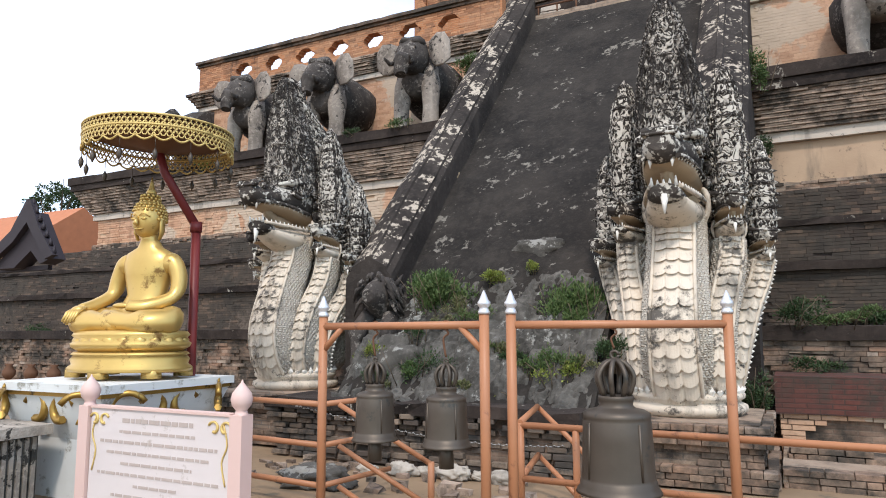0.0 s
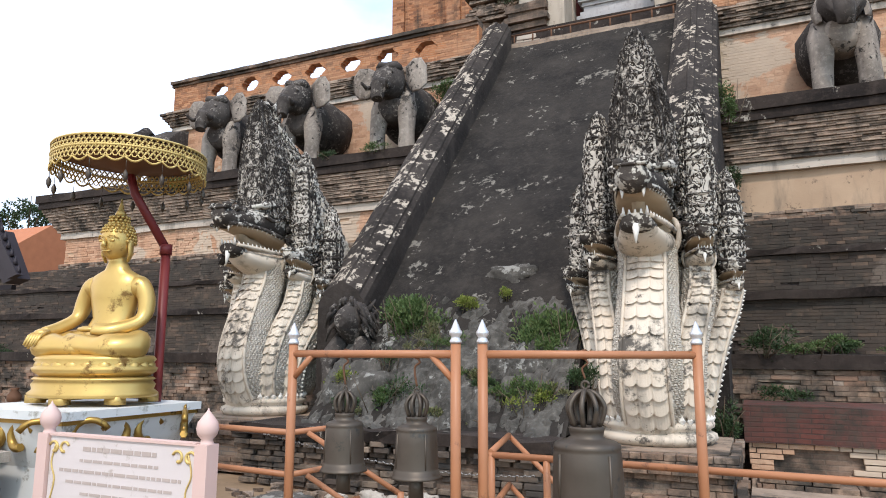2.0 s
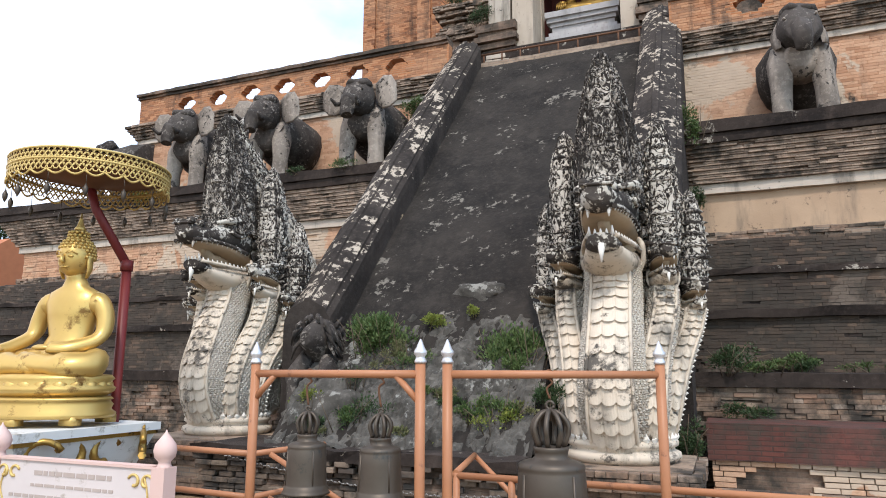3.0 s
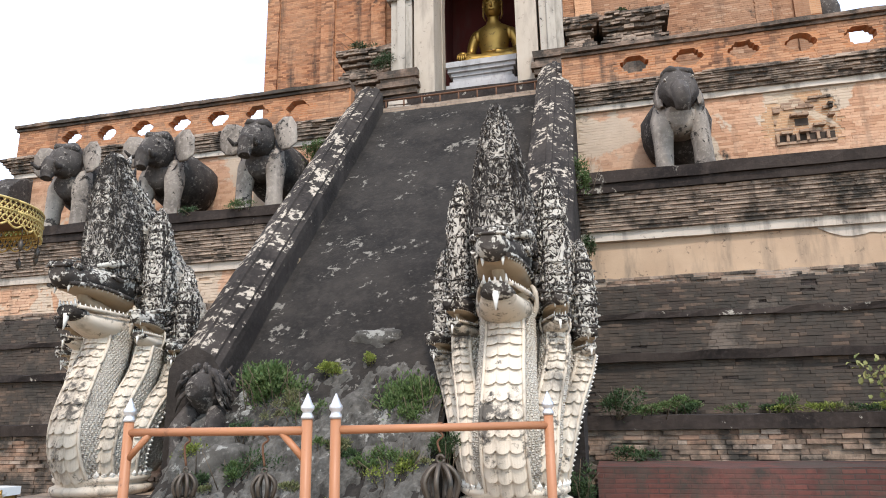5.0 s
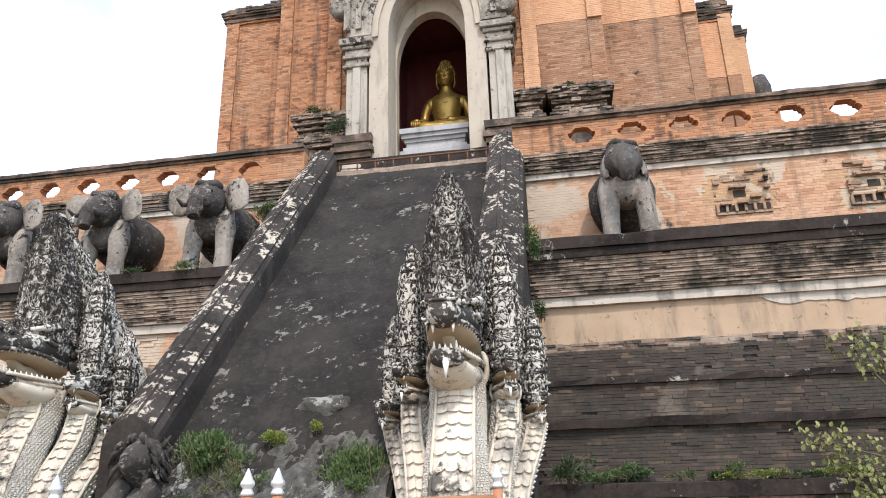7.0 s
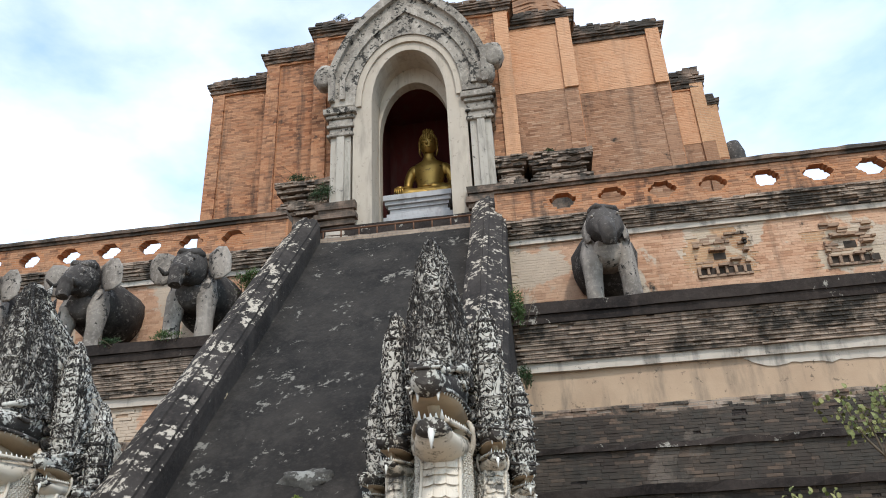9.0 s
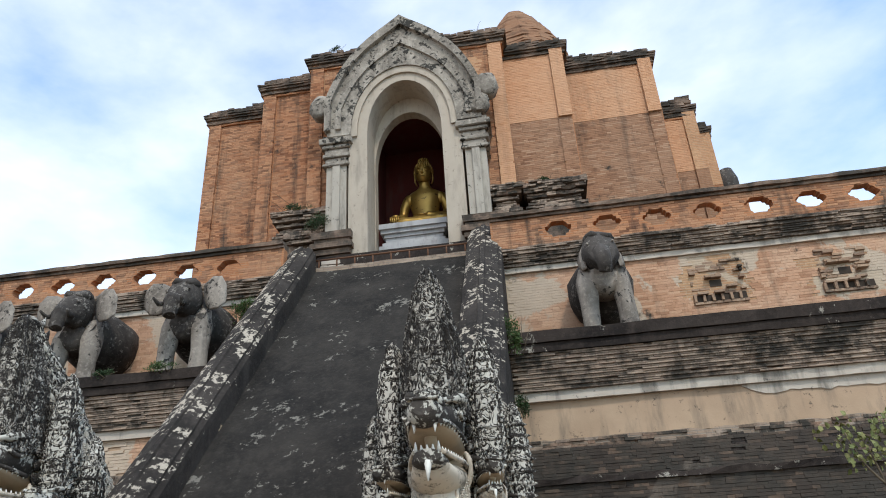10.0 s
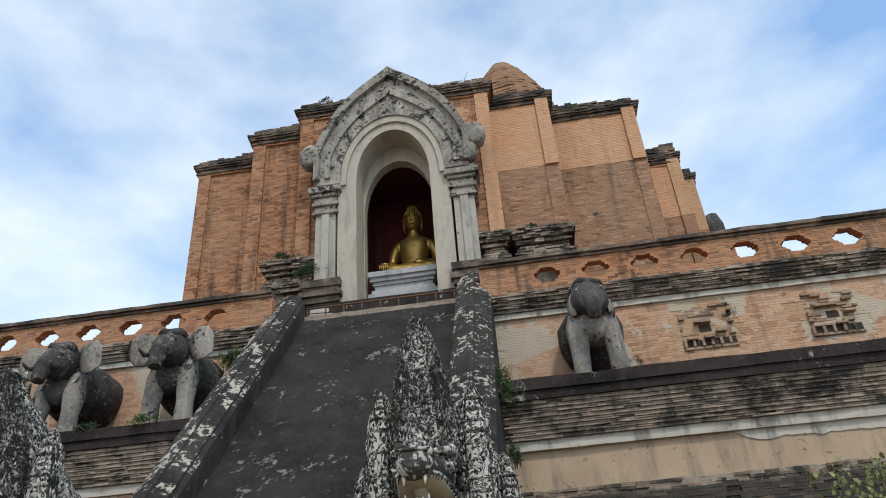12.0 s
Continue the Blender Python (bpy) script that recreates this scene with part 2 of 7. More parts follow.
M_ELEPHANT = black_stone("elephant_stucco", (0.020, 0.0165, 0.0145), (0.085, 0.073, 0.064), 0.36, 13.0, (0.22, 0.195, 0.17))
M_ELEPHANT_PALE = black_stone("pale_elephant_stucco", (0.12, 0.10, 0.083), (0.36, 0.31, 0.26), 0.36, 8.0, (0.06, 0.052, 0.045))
def carved_material(name, pale, black, size, line, cover):
    """Pale stucco carved with curling black grooves, under patches of black growth."""
    k = Nodes(name, 0.9)
    n1 = k.noise(size, 2.0, 0.5, k.stretch(1.0, 1.0, 0.75), 2.2)
    off = k.math("ABSOLUTE", k.math("SUBTRACT", n1, 0.5))
    face = k.ramp(off, line * 0.6, line)
    grow = k.ramp(k.math("ADD", k.math("MULTIPLY", k.noise(10, 8, 0.7), 0.6), k.math("MULTIPLY", k.noise(1.9, 5, 0.6), 0.4)), 0.58 - cover * 0.15, 0.64 - cover * 0.1)
    keep = k.math("MULTIPLY", face, k.math("SUBTRACT", 1.0, grow))
    col = k.mix(keep, k.mix(k.noise(12, 5), black, [c * 2.5 for c in black]), k.mix(k.noise(5, 5), pale, [c * 0.72 for c in pale]))
    k.bump(k.math("ADD", k.ramp(off, 0.0, line * 1.6), k.math("MULTIPLY", k.noise(30, 5), 0.3)), 0.9, 0.03)
    return k.done(col)


M_CREST = carved_material("black_scaly_crest", (0.42, 0.38, 0.33), (0.017, 0.0140, 0.0118), 9.0, 0.080, 1.0)
M_ORNAMENT = carved_material("pale_filigree_crest", (0.54, 0.49, 0.42), (0.018, 0.0148, 0.0125), 8.0, 0.065, 0.75)
M_PANEL = carved_material("pale_scrolled_panel", (0.62, 0.57, 0.49), (0.022, 0.018, 0.015), 7.0, 0.045, 0.25)
M_ROCK = black_stone("grey_rubble", (0.035, 0.032, 0.027), (0.13, 0.12, 0.105), 0.30, 5.0, (0.30, 0.29, 0.26))


def plaster_material(name, a, b, dirt=0.4, scale=2.0, rough=0.85, crack=False):
    k = Nodes(name, rough)
    col = k.mix(k.noise(scale, 6, 0.6), a, b)
    streak = k.noise(2.2, 7, 0.65, k.stretch(1.5, 1.5, 0.3))
    col = k.mix(k.math("MULTIPLY", k.ramp(streak, 0.5, 0.74), dirt), col, (0.10, 0.09, 0.075))
    spots = k.noise(7, 8, 0.7)
    col = k.mix(k.math("MULTIPLY", k.ramp(spots, 0.6, 0.68), dirt), col, (0.035, 0.032, 0.03))
    if crack:
        grime = k.math("ADD", k.math("MULTIPLY", k.noise(1.5, 4, 0.6), 0.55), k.math("MULTIPLY", k.noise(13, 7, 0.7), 0.45))
        col = k.mix(k.math("MULTIPLY", k.ramp(grime, 0.53, 0.60), 0.9), col, (0.05, 0.045, 0.04))
    k.bump(k.noise(22, 6, 0.65), 0.35, 0.01)
    return k.done(col)


M_PLASTER = plaster_material("beige_plaster", (0.55, 0.395, 0.265), (0.31, 0.205, 0.13), 0.7, 1.1)
M_STRIP = plaster_material("pale_plaster_strip", (0.57, 0.50, 0.42), (0.41, 0.345, 0.28), 0.95)
M_NICHE = plaster_material("niche_stucco", (0.46, 0.41, 0.345), (0.33, 0.29, 0.24), 0.95)
M_GABLE = black_stone("gable_stucco", (0.15, 0.128, 0.105), (0.42, 0.37, 0.31), 0.50, 7.0, (0.05, 0.045, 0.038))
M_PIER = plaster_material("cream_pier", (0.48, 0.41, 0.33), (0.39, 0.325, 0.255), 0.5)
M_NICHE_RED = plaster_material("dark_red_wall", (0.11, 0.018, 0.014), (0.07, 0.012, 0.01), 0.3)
M_WHITE_STEP = plaster_material("grey_white_step", (0.46, 0.45, 0.45), (0.34, 0.33, 0.33), 0.6)


def scale_material(name, a, b, dirt, size=14.0):
    """Pale overlapping scales parted by darker lines."""
    k = Nodes(name, 0.85)
    d = k.voro(size, "DISTANCE_TO_EDGE", k.stretch(1, 1, 1.5), rand=0.45)
    col = k.mix(k.ramp(d, 0.04, 0.16), b, k.mix(k.noise(3, 5), a, [c * 0.8 for c in a]))
    col = k.mix(k.math("MULTIPLY", k.ramp(k.noise(3.2, 8, 0.7), 0.55, 0.66), dirt), col, (0.045, 0.042, 0.038))
    col = k.mix(k.math("MULTIPLY", k.ramp(k.noise(1.1, 5), 0.45, 0.75), 0.35), col, (0.42, 0.33, 0.21))
    k.bump(k.ramp(d, 0.0, 0.3), 0.8, 0.02)
    return k.done(col)


M_NAGA_SIDE = scale_material("scaly_stucco", (0.60, 0.545, 0.46), (0.47, 0.425, 0.36), 0.55, 24)
M_NAGA_BELLY = plaster_material("cream_belly_plate", (0.64, 0.57, 0.47), (0.52, 0.42, 0.31), 0.95, 1.6, 0.85, True)
M_NAGA_MOUTH = plaster_material("ochre_mouth", (0.46, 0.35, 0.23), (0.36, 0.26, 0.165), 0.3)
M_NAGA_JAW = black_stone("black_jaw", (0.018, 0.0145, 0.0125), (0.075, 0.063, 0.053), 0.56, 16.0)
M_TOOTH = plaster_material("white_tooth", (0.74, 0.72, 0.66), (0.66, 0.62, 0.55), 0.1)


def plain(name, col, rough=0.6, metal=0.0, vary=0.15, scale=6.0, dirt=0.0, dirt_col=(0.03, 0.025, 0.02), bump=0.1):
    k = Nodes(name, rough, metal)
    c = k.mix(k.noise(scale, 6, 0.6), [x * (1 + vary) for x in col], [x * (1 - vary) for x in col])
    if dirt:
        c = k.mix(k.ramp(k.noise(scale * 1.3, 8, 0.7), 0.62 - 0.15 * dirt, 0.68 - 0.1 * dirt), c, dirt_col)
    k.bump(k.noise(scale * 6, 5), bump, 0.004)
    return k.done(c)


M_GOLD = plain("gold_paint", (0.58, 0.39, 0.125), 0.36, 0.55, 0.22, 2.0, 0.20, (0.20, 0.105, 0.03), 0.06)
M_GOLD_OLD = plain("old_gold", (0.33, 0.20, 0.05), 0.38, 0.7, 0.25, 5.0, 0.3, (0.06, 0.04, 0.02))
M_GOLD_LACE = plain("gilt_lace", (0.60, 0.44, 0.16), 0.5, 0.25, 0.2, 12.0)
M_UMBRELLA = plain("brown_canopy", (0.13, 0.06, 0.03), 0.7)
M_CANOPY_TOP = plain("pale_canopy", (0.58, 0.54, 0.44), 0.7)
M_MAROON = plain("maroon_paint", (0.15, 0.022, 0.02), 0.45)
M_ORANGE_PIPE = plain("orange_pipe_paint", (0.38, 0.165, 0.08), 0.42, 0.0, 0.12, 5.0, 0.12, (0.2, 0.09, 0.05), 0.12)
M_SILVER = plain("silver_paint", (0.62, 0.62, 0.63), 0.35, 0.55)
M_BRONZE = plain("dark_bronze", (0.090, 0.073, 0.057), 0.48, 0.5, 0.3, 4.0, 0.25, (0.05, 0.05, 0.045), 0.15)
M_RUST = plain("rusty_iron", (0.14, 0.07, 0.04), 0.75, 0.3)
M_PINK = plain("pink_sign_paint", (0.62, 0.44, 0.39), 0.6, 0.0, 0.06, 3.0, 0.05, (0.3, 0.22, 0.18))
M_SIGN = plain("white_sign_board", (0.60, 0.54, 0.52), 0.5, 0.0, 0.10, 2.0, 0.1, (0.4, 0.34, 0.3))
M_INK = plain("faded_brown_ink", (0.42, 0.35, 0.31), 0.7)
M_WHITE_PED = plain("white_pedestal_paint", (0.60, 0.61, 0.59), 0.6, 0.0, 0.12, 3.0, 0.45, (0.25, 0.24, 0.2))
M_COPING = brick_material("dark_red_coping", (0.13, 0.046, 0.034), (0.075, 0.030, 0.024), (0.055, 0.038, 0.032), 0.5, 0.45)
M_EARTH = plain("dry_earth", (0.24, 0.165, 0.10), 0.95, 0.0, 0.35, 2.0, 0.3, (0.12, 0.1, 0.07), 0.5)
M_TILE = plain("orange_roof_tile", (0.42, 0.15, 0.065), 0.7, 0.0, 0.2, 3.0)
M_ROOF_DARK = plain("dark_carved_wood", (0.03, 0.024, 0.028), 0.6, 0.0, 0.3, 4.0)
# near-black colour standing for the shade inside the broken-out holes
M_HOLE_SHADE = plain("painted_hole_shade", (0.05, 0.037, 0.028), 0.95, 0.0, 0.4, 6.0)
M_CHAIN = plain("grey_chain", (0.3, 0.29, 0.27), 0.5, 0.6)


def leaf_material(name, a, b):
    k = Nodes(name, 0.6)
    r = k.t.nodes.new("ShaderNodeNewGeometry").outputs["Random Per Island"]
    k.b.inputs["Subsurface Weight"].default_value = 0.0
    return k.done(k.mix(r, a, b))


M_LEAF = leaf_material("green_leaf", (0.035, 0.075, 0.018), (0.11, 0.15, 0.05))
M_LEAF_YELLOW = leaf_material("yellow_green_leaf", (0.10, 0.14, 0.02), (0.22, 0.24, 0.05))
M_LEAF_DARK = leaf_material("dark_leaf", (0.02, 0.045, 0.014), (0.05, 0.08, 0.03))
M_LEAF_SAP = leaf_material("dull_yellow_leaf", (0.09, 0.11, 0.03), (0.24, 0.23, 0.085))
M_LEAF_OLIVE = leaf_material("olive_leaf", (0.07, 0.085, 0.03), (0.17, 0.16, 0.075))
M_TWIG = plain("brown_twig", (0.12, 0.09, 0.06), 0.9)


# ---- mesh helpers ----
def part(name, bm, material, parent=None, label="", smooth=False):
    me = bpy.data.meshes.new(name)
    bmesh.ops.recalc_face_normals(bm, faces=bm.faces)
    if smooth:
        for f in bm.faces:
            f.smooth = True
    bm.to_mesh(me)
    bm.free()
    for m in material if isinstance(material, (list, tuple)) else [material]:
        me.materials.append(m)
    ob = new(name, me)
    if parent:
        ob.parent = parent
    if label:
        ob["label"] = label
    return ob


def thing(name, label, category, at=(0, 0, 0), rz=0.0, group="", kind=""):
    ob = new(name)
    ob.empty_display_size = 0.1
    ob.matrix_basis = pose(*at, 0, 0, rz)
    return tagged(ob, label, category, group, kind)


def B():
    return bmesh.new()


def box(bm, x0, x1, y0, y1, z0, z1, mat=0, jag=0.0):
    vs = [bm.verts.new((x + random.uniform(-jag, jag), y + random.uniform(-jag, jag), z + random.uniform(-jag, jag)))
          for x in (x0, x1) for y in (y0, y1) for z in (z0, z1)]
    for q in ((0, 1, 3, 2), (4, 6, 7, 5), (0, 4, 5, 1), (2, 3, 7, 6), (0, 2, 6, 4), (1, 5, 7, 3)):
        f = bm.faces.new([vs[i] for i in q])
        f.material_index = mat
    return vs


def prism(bm, outline, a, b, axis="x", mat=0):
    """A flat outline drawn out from a to b along an axis; outline points are the other two coordinates in order."""
    def co(p, s):
        return {"x": (s, p[0], p[1]), "y": (p[0], s, p[1]), "z": (p[0], p[1], s)}[axis]
    v0 = [bm.verts.new(co(p, a)) for p in outline]
    v1 = [bm.verts.new(co(p, b)) for p in outline]
    n = len(outline)
    fs = [bm.faces.new(v0), bm.faces.new(v1[::-1])]
    fs += [bm.faces.new((v0[i], v0[(i + 1) % n], v1[(i + 1) % n], v1[i])) for i in range(n)]
    for f in fs:
        f.material_index = mat


def lathe(bm, profile, n=20, at=(0, 0, 0), mat=0, sx=1.0, sy=1.0):
    rings = []
    for r, z in profile:
        rings.append([bm.verts.new((at[0] + sx * r * math.cos(2 * math.pi * i / n), at[1] + sy * r * math.sin(2 * math.pi * i / n), at[2] + z)) for i in range(n)])
    for a, b in zip(rings, rings[1:]):
        for i in range(n):
            f = bm.faces.new((a[i], a[(i + 1) % n], b[(i + 1) % n], b[i]))
            f.material_index = mat
            f.smooth = True
    for ring in (rings[0], rings[-1]):
        f = bm.faces.new(ring)
        f.material_index = mat


def loft(bm, sections, n=16, mat=0, power=1.0, caps=True):
    """Sections: centre (x, y, z), right half axis vector, up half axis vector."""
    rings = []
    for c, u, v in sections:
        c, u, v = Vector(c), Vector(u), Vector(v)
        ring = []
        for i in range(n):
            a = 2 * math.pi * i / n
            ca, sa = math.cos(a), math.sin(a)
            ca, sa = math.copysign(abs(ca) ** power, ca), math.copysign(abs(sa) ** power, sa)
            ring.append(bm.verts.new(c + u * ca + v * sa))
        rings.append(ring)
    for a, b in zip(rings, rings[1:]):
        for i in range(n):
            f = bm.faces.new((a[i], a[(i + 1) % n], b[(i + 1) % n], b[i]))
            f.material_index = mat
            f.smooth = True
    if caps:
        for ring in (rings[0], rings[-1]):
            bm.faces.new(ring).material_index = mat


def tube(bm, pts, radii, n=10, mat=0, sx=1.0):
    """A round tube along points; radii one number or one a point."""
    pts = [Vector(p) for p in pts]
    rs = radii if isinstance(radii, (list, tuple)) else [radii] * len(pts)
    secs = []
    u = None
    for i, p in enumerate(pts):
        d = (pts[min(i + 1, len(pts) - 1)] - pts[max(i - 1, 0)]).normalized()
        if u is None:
            u = d.cross(Vector((0, 0, 1)) if abs(d.z) < 0.95 else Vector((0, 1, 0)))
        u = (u - d * u.dot(d)).normalized()
        v = u.cross(d).normalized()
        secs.append((p, u * rs[i] * sx, v * rs[i]))
    loft(bm, secs, n, mat)


def ball(bm, c, rx, ry=None, rz=None, mat=0, n=14, m=9):
    ry, rz = ry or rx, rz or rx
    secs = []
    for i in range(m + 1):
        a = math.pi * (i + 0.02 if i == 0 else i - 0.02 if i == m else i) / m
        secs.append(((c[0], c[1], c[2] - rz * math.cos(a)), (rx * math.sin(a), 0, 0), (0, ry * math.sin(a), 0)))
    loft(bm, secs, n, mat)


def smoothed(pts, k=6):
    """Points on a Catmull-Rom curve through pts."""
    pts = [Vector(p) for p in pts]
    out = []
    for i in range(len(pts) - 1):
        p0, p1, p2, p3 = pts[max(i - 1, 0)], pts[i], pts[i + 1], pts[min(i + 2, len(pts) - 1)]
        for j in range(k):
            t = j / k
            out.append(0.5 * (2 * p1 + (p2 - p0) * t + (2 * p0 - 5 * p1 + 4 * p2 - p3) * t * t + (3 * p1 - p0 - 3 * p2 + p3) * t ** 3))
    return out + [pts[-1]]


def run(bm, x0, x1, y0, y1, z0, z1, seg=0.45, jag=0.02, mat=0):
    """A long course along x whose front edges are worn unevenly."""
    n = max(2, int((x1 - x0) / seg))
    rows = []
    for i in range(n + 1):
        x = x0 + (x1 - x0) * i / n
        j = lambda s=1.0: random.uniform(-jag, jag) * s
        rows.append([bm.verts.new(p) for p in ((x, y0 + j(), z0 + j(0.4)), (x, y0 + j(), z1 + j()), (x, y0 + 0.25, z1 + j(0.5)), (x, y1, z1), (x, y1, z0))])
    for a, b in zip(rows, rows[1:]):
        for i in range(5):
            bm.faces.new((a[i], b[i], b[(i + 1) % 5], a[(i + 1) % 5])).material_index = mat
    bm.faces.new(rows[0]).material_index = mat
    bm.faces.new(rows[-1][::-1]).material_index = mat


def bricks(name, parent, xa, xb, za, zb, y, mat, w=0.27, h=0.066, jut=0.014, gaps=(), miss=0.0, gap=0.004, depth=0.06, lean=0.0):
    """A face of single bricks, each with its own length, depth and tilt, joined as one mesh."""
    vs, fs = [], []
    rows = max(1, round((zb - za) / h))
    hh = (zb - za) / rows
    for r in range(rows):
        z0 = za + r * hh
        x = xa - random.uniform(0, w)
        while x < xb:
            l = w * random.choice((0.5, 0.95, 1.0, 1.05, 1.0))
            x0, x1 = max(x, xa), min(x + l, xb)
            x += l
            if x1 - x0 < 0.04 or random.random() < miss:
                continue
            if any(g0 < x1 - 0.01 and g1 > x0 + 0.01 and c0 < z0 + hh - 0.01 and c1 > z0 + 0.01 for g0, g1, c0, c1 in gaps):
                continue
            f = y + lean * (z0 - za) - random.random() ** 2 * jut
            t = random.uniform(-0.004, 0.004)
            n = len(vs)
            a, b, c, d = x0 + gap / 2, x1 - gap / 2, z0 + gap / 2 + t * 0.5, z0 + hh - gap / 2 + t * 0.5
            e = 0.004
            vs += [(a, f + e, c), (b, f + e + t, c), (b, f + e + t, d), (a, f + e, d), (a, f + depth, c), (b, f + depth, c), (b, f + depth, d), (a, f + depth, d),
                   (a + e, f, c + e), (b - e, f + t, c + e), (b - e, f + t, d - e), (a + e, f, d - e)]
            fs += [(n + 8, n + 9, n + 10, n + 11), (n, n + 1, n + 9, n + 8), (n + 1, n + 2, n + 10, n + 9), (n + 2, n + 3, n + 11, n + 10), (n + 3, n, n + 8, n + 11),
                   (n, n + 4, n + 5, n + 1), (n + 1, n + 5, n + 6, n + 2), (n + 2, n + 6, n + 7, n + 3), (n + 3, n + 7, n + 4, n)]
    me = bpy.data.meshes.new(name)
    me.from_pydata(vs, [], fs)
    me.materials.append(mat)
    ob = new(name, me)
    ob.parent = parent
    ob["kind"] = "stuff"
    return ob


def left_end(y):
    return -19.1 + 1.36 * (y - 13.0)


def low_end(y):
    """The lowest tiers run on further than the terrace above them."""
    return left_end(y) - 9.0


def right_end(y):
    return 12.4 - 1.36 * (y - 13.0)


# ---- ground ----
bm = B()
N = 60
for i in range(N + 1):
    for j in range(N + 1):
        u, v = (i / N * 2 - 1), (j / N * 2 - 1)
        x, y = 8 * u + 600 * u ** 5 - 3, 10 * v + 600 * v ** 5 + 6
        bm.verts.new((x, y, -0.02 + 0.04 * noise.noise((x * 0.7, y * 0.7, 0))))
bm.verts.ensure_lookup_table()
for i in range(N):
    for j in range(N):
        a = i * (N + 1) + j
        bm.faces.new([bm.verts[k] for k in (a, a + N + 1, a + N + 2, a + 1)])
ground = tagged(part("ground", bm, M_EARTH, smooth=True), "dry brown earth strewn with rubble", "ground", kind="structure")

# ---- stepped base ----
base = thing("chedi_base", "sooty stepped brick base of the ruined chedi", "temple base", kind="structure")


def layer(name, z0, z1, y, mat, jag=0.02, seg=0.45, label="", y1=40.0):
    xl = low_end(y) if z0 < 3.9 else left_end(y)
    spans = [(xl, right_end(y))] if z0 < 8.4 else [(left_end(y), -5.6), (-0.9, right_end(y))]
    for xa, xb in spans:
        bm = B()
        run(bm, xa, xb, y, y1, z0, z1, seg, jag)
        part(name, bm, mat, base, label)


layer("plinth", -0.3, 1.25, 11.3, M_BRICK_PLINTH, 0.03)
layer("brick_band", 1.25, 1.44, 11.24, M_BRICK_PLINTH, 0.02)
layer("ledge", 1.44, 1.65, 11.12, M_LEDGE, 0.018, 0.5)
layer("riser", 1.65, 2.50, 11.95, M_TIER, 0.02)
layer("ledge", 2.50, 2.64, 11.82, M_LEDGE, 0.022, 0.4)
layer("riser", 2.64, 3.26, 12.45, M_TIER, 0.02)
layer("ledge", 3.26, 3.36, 12.36, M_LEDGE, 0.03, 0.35)
layer("riser", 3.36, 3.95, 12.95, M_TIER, 0.02)
layer("brick_band", 3.95, 4.19, 13.42, M_BRICK_PLINTH, 0.03, 0.3)
layer("beige_wall", 4.19, 4.93, 13.5, M_PLASTER, 0.006)
layer("plaster_strip", 4.93, 5.12, 13.40, M_STRIP, 0.012)
for k in range(9):
    layer("moulding_course", 5.12 + 0.0755 * k, 5.12 + 0.0755 * (k + 1) - 0.008, 13.36 - 0.035 * k, M_BRICK_SOOT, 0.014, 0.28)
layer("moulding_core", 5.12, 5.80, 13.45, M_BRICK_SOOT, 0.0, 2.0)
layer("ledge", 5.80, 5.97, 12.99, M_LEDGE, 0.014, 0.4)
layer("ledge", 5.975, 6.2, 12.94, M_LEDGE, 0.014, 0.5)
layer("elephant_wall", 6.2, 8.44, 15.2, M_BRICK_ELEPHANT, 0.008)
layer("plaster_strip", 8.44, 8.58, 15.12, M_STRIP, 0.015)
for k in range(5):
    layer("cornice_course", 8.58 + 0.084 * k, 8.58 + 0.084 * (k + 1) - 0.007, 15.08 - 0.05 * k, M_BRICK_SOOT, 0.025, 0.28)
layer("terrace", 8.6, 9.0, 15.15, M_LEDGE, 0.0, 3.0)

# ---- pierced parapet ----
HOLE = [(0.0, 0.205), (0.15, 0.205), (0.18, 0.15), (0.22, 0.14), (0.25, 0.08), (0.30, 0.07), (0.335, 0.0), (0.30, -0.07), (0.26, -0.08), (0.22, -0.14), (0.18, -0.15), (0.15, -0.205), (0.0, -0.205)]
parapet = thing("parapet", "orange brick parapet pierced by a row of stepped openings", "parapet", kind="structure")
PY0, PY1, PZ0, PZ1, PZC = 15.02, 15.27, 9.0, 9.82, 9.46


def pierced(xa, xc, xb):
    bm = B()
    jj = [(x * random.uniform(0.92, 1.08), z * random.uniform(0.95, 1.08)) for x, z in HOLE]
    for s in (1, -1):
        xe = xb if s > 0 else xa
        out = [(xc, PZ1), (xe, PZ1), (xe, PZ0), (xc, PZ0)] + [(xc + s * x, PZC + z) for x, z in reversed(jj)]
        for y in (PY0, PY1):
            bm.faces.new([bm.verts.new((x, y, z)) for x, z in out])
        pts = [(xc + s * x, PZC + z) for x, z in jj]
        for p, q in zip(pts, pts[1:]):
            bm.faces.new([bm.verts.new(c) for c in ((p[0], PY0, p[1]), (q[0], PY0, q[1]), (q[0], PY1, q[1]), (p[0], PY1, p[1]))])
    for z in (PZ0, PZ1):
        bm.faces.new([bm.verts.new(c) for c in ((xa, PY0, z), (xb, PY0, z), (xb, PY1, z), (xa, PY1, z))])
    bmesh.ops.remove_doubles(bm, verts=bm.verts, dist=0.0005)
    part("pierced_panel", bm, M_BRICK_TOWER, parapet)


def solid(xa, xb):
    bm = B()
    box(bm, xa, xb, PY0, PY1, PZ0, PZ1)
    part("solid_panel", bm, M_BRICK_TOWER, parapet)


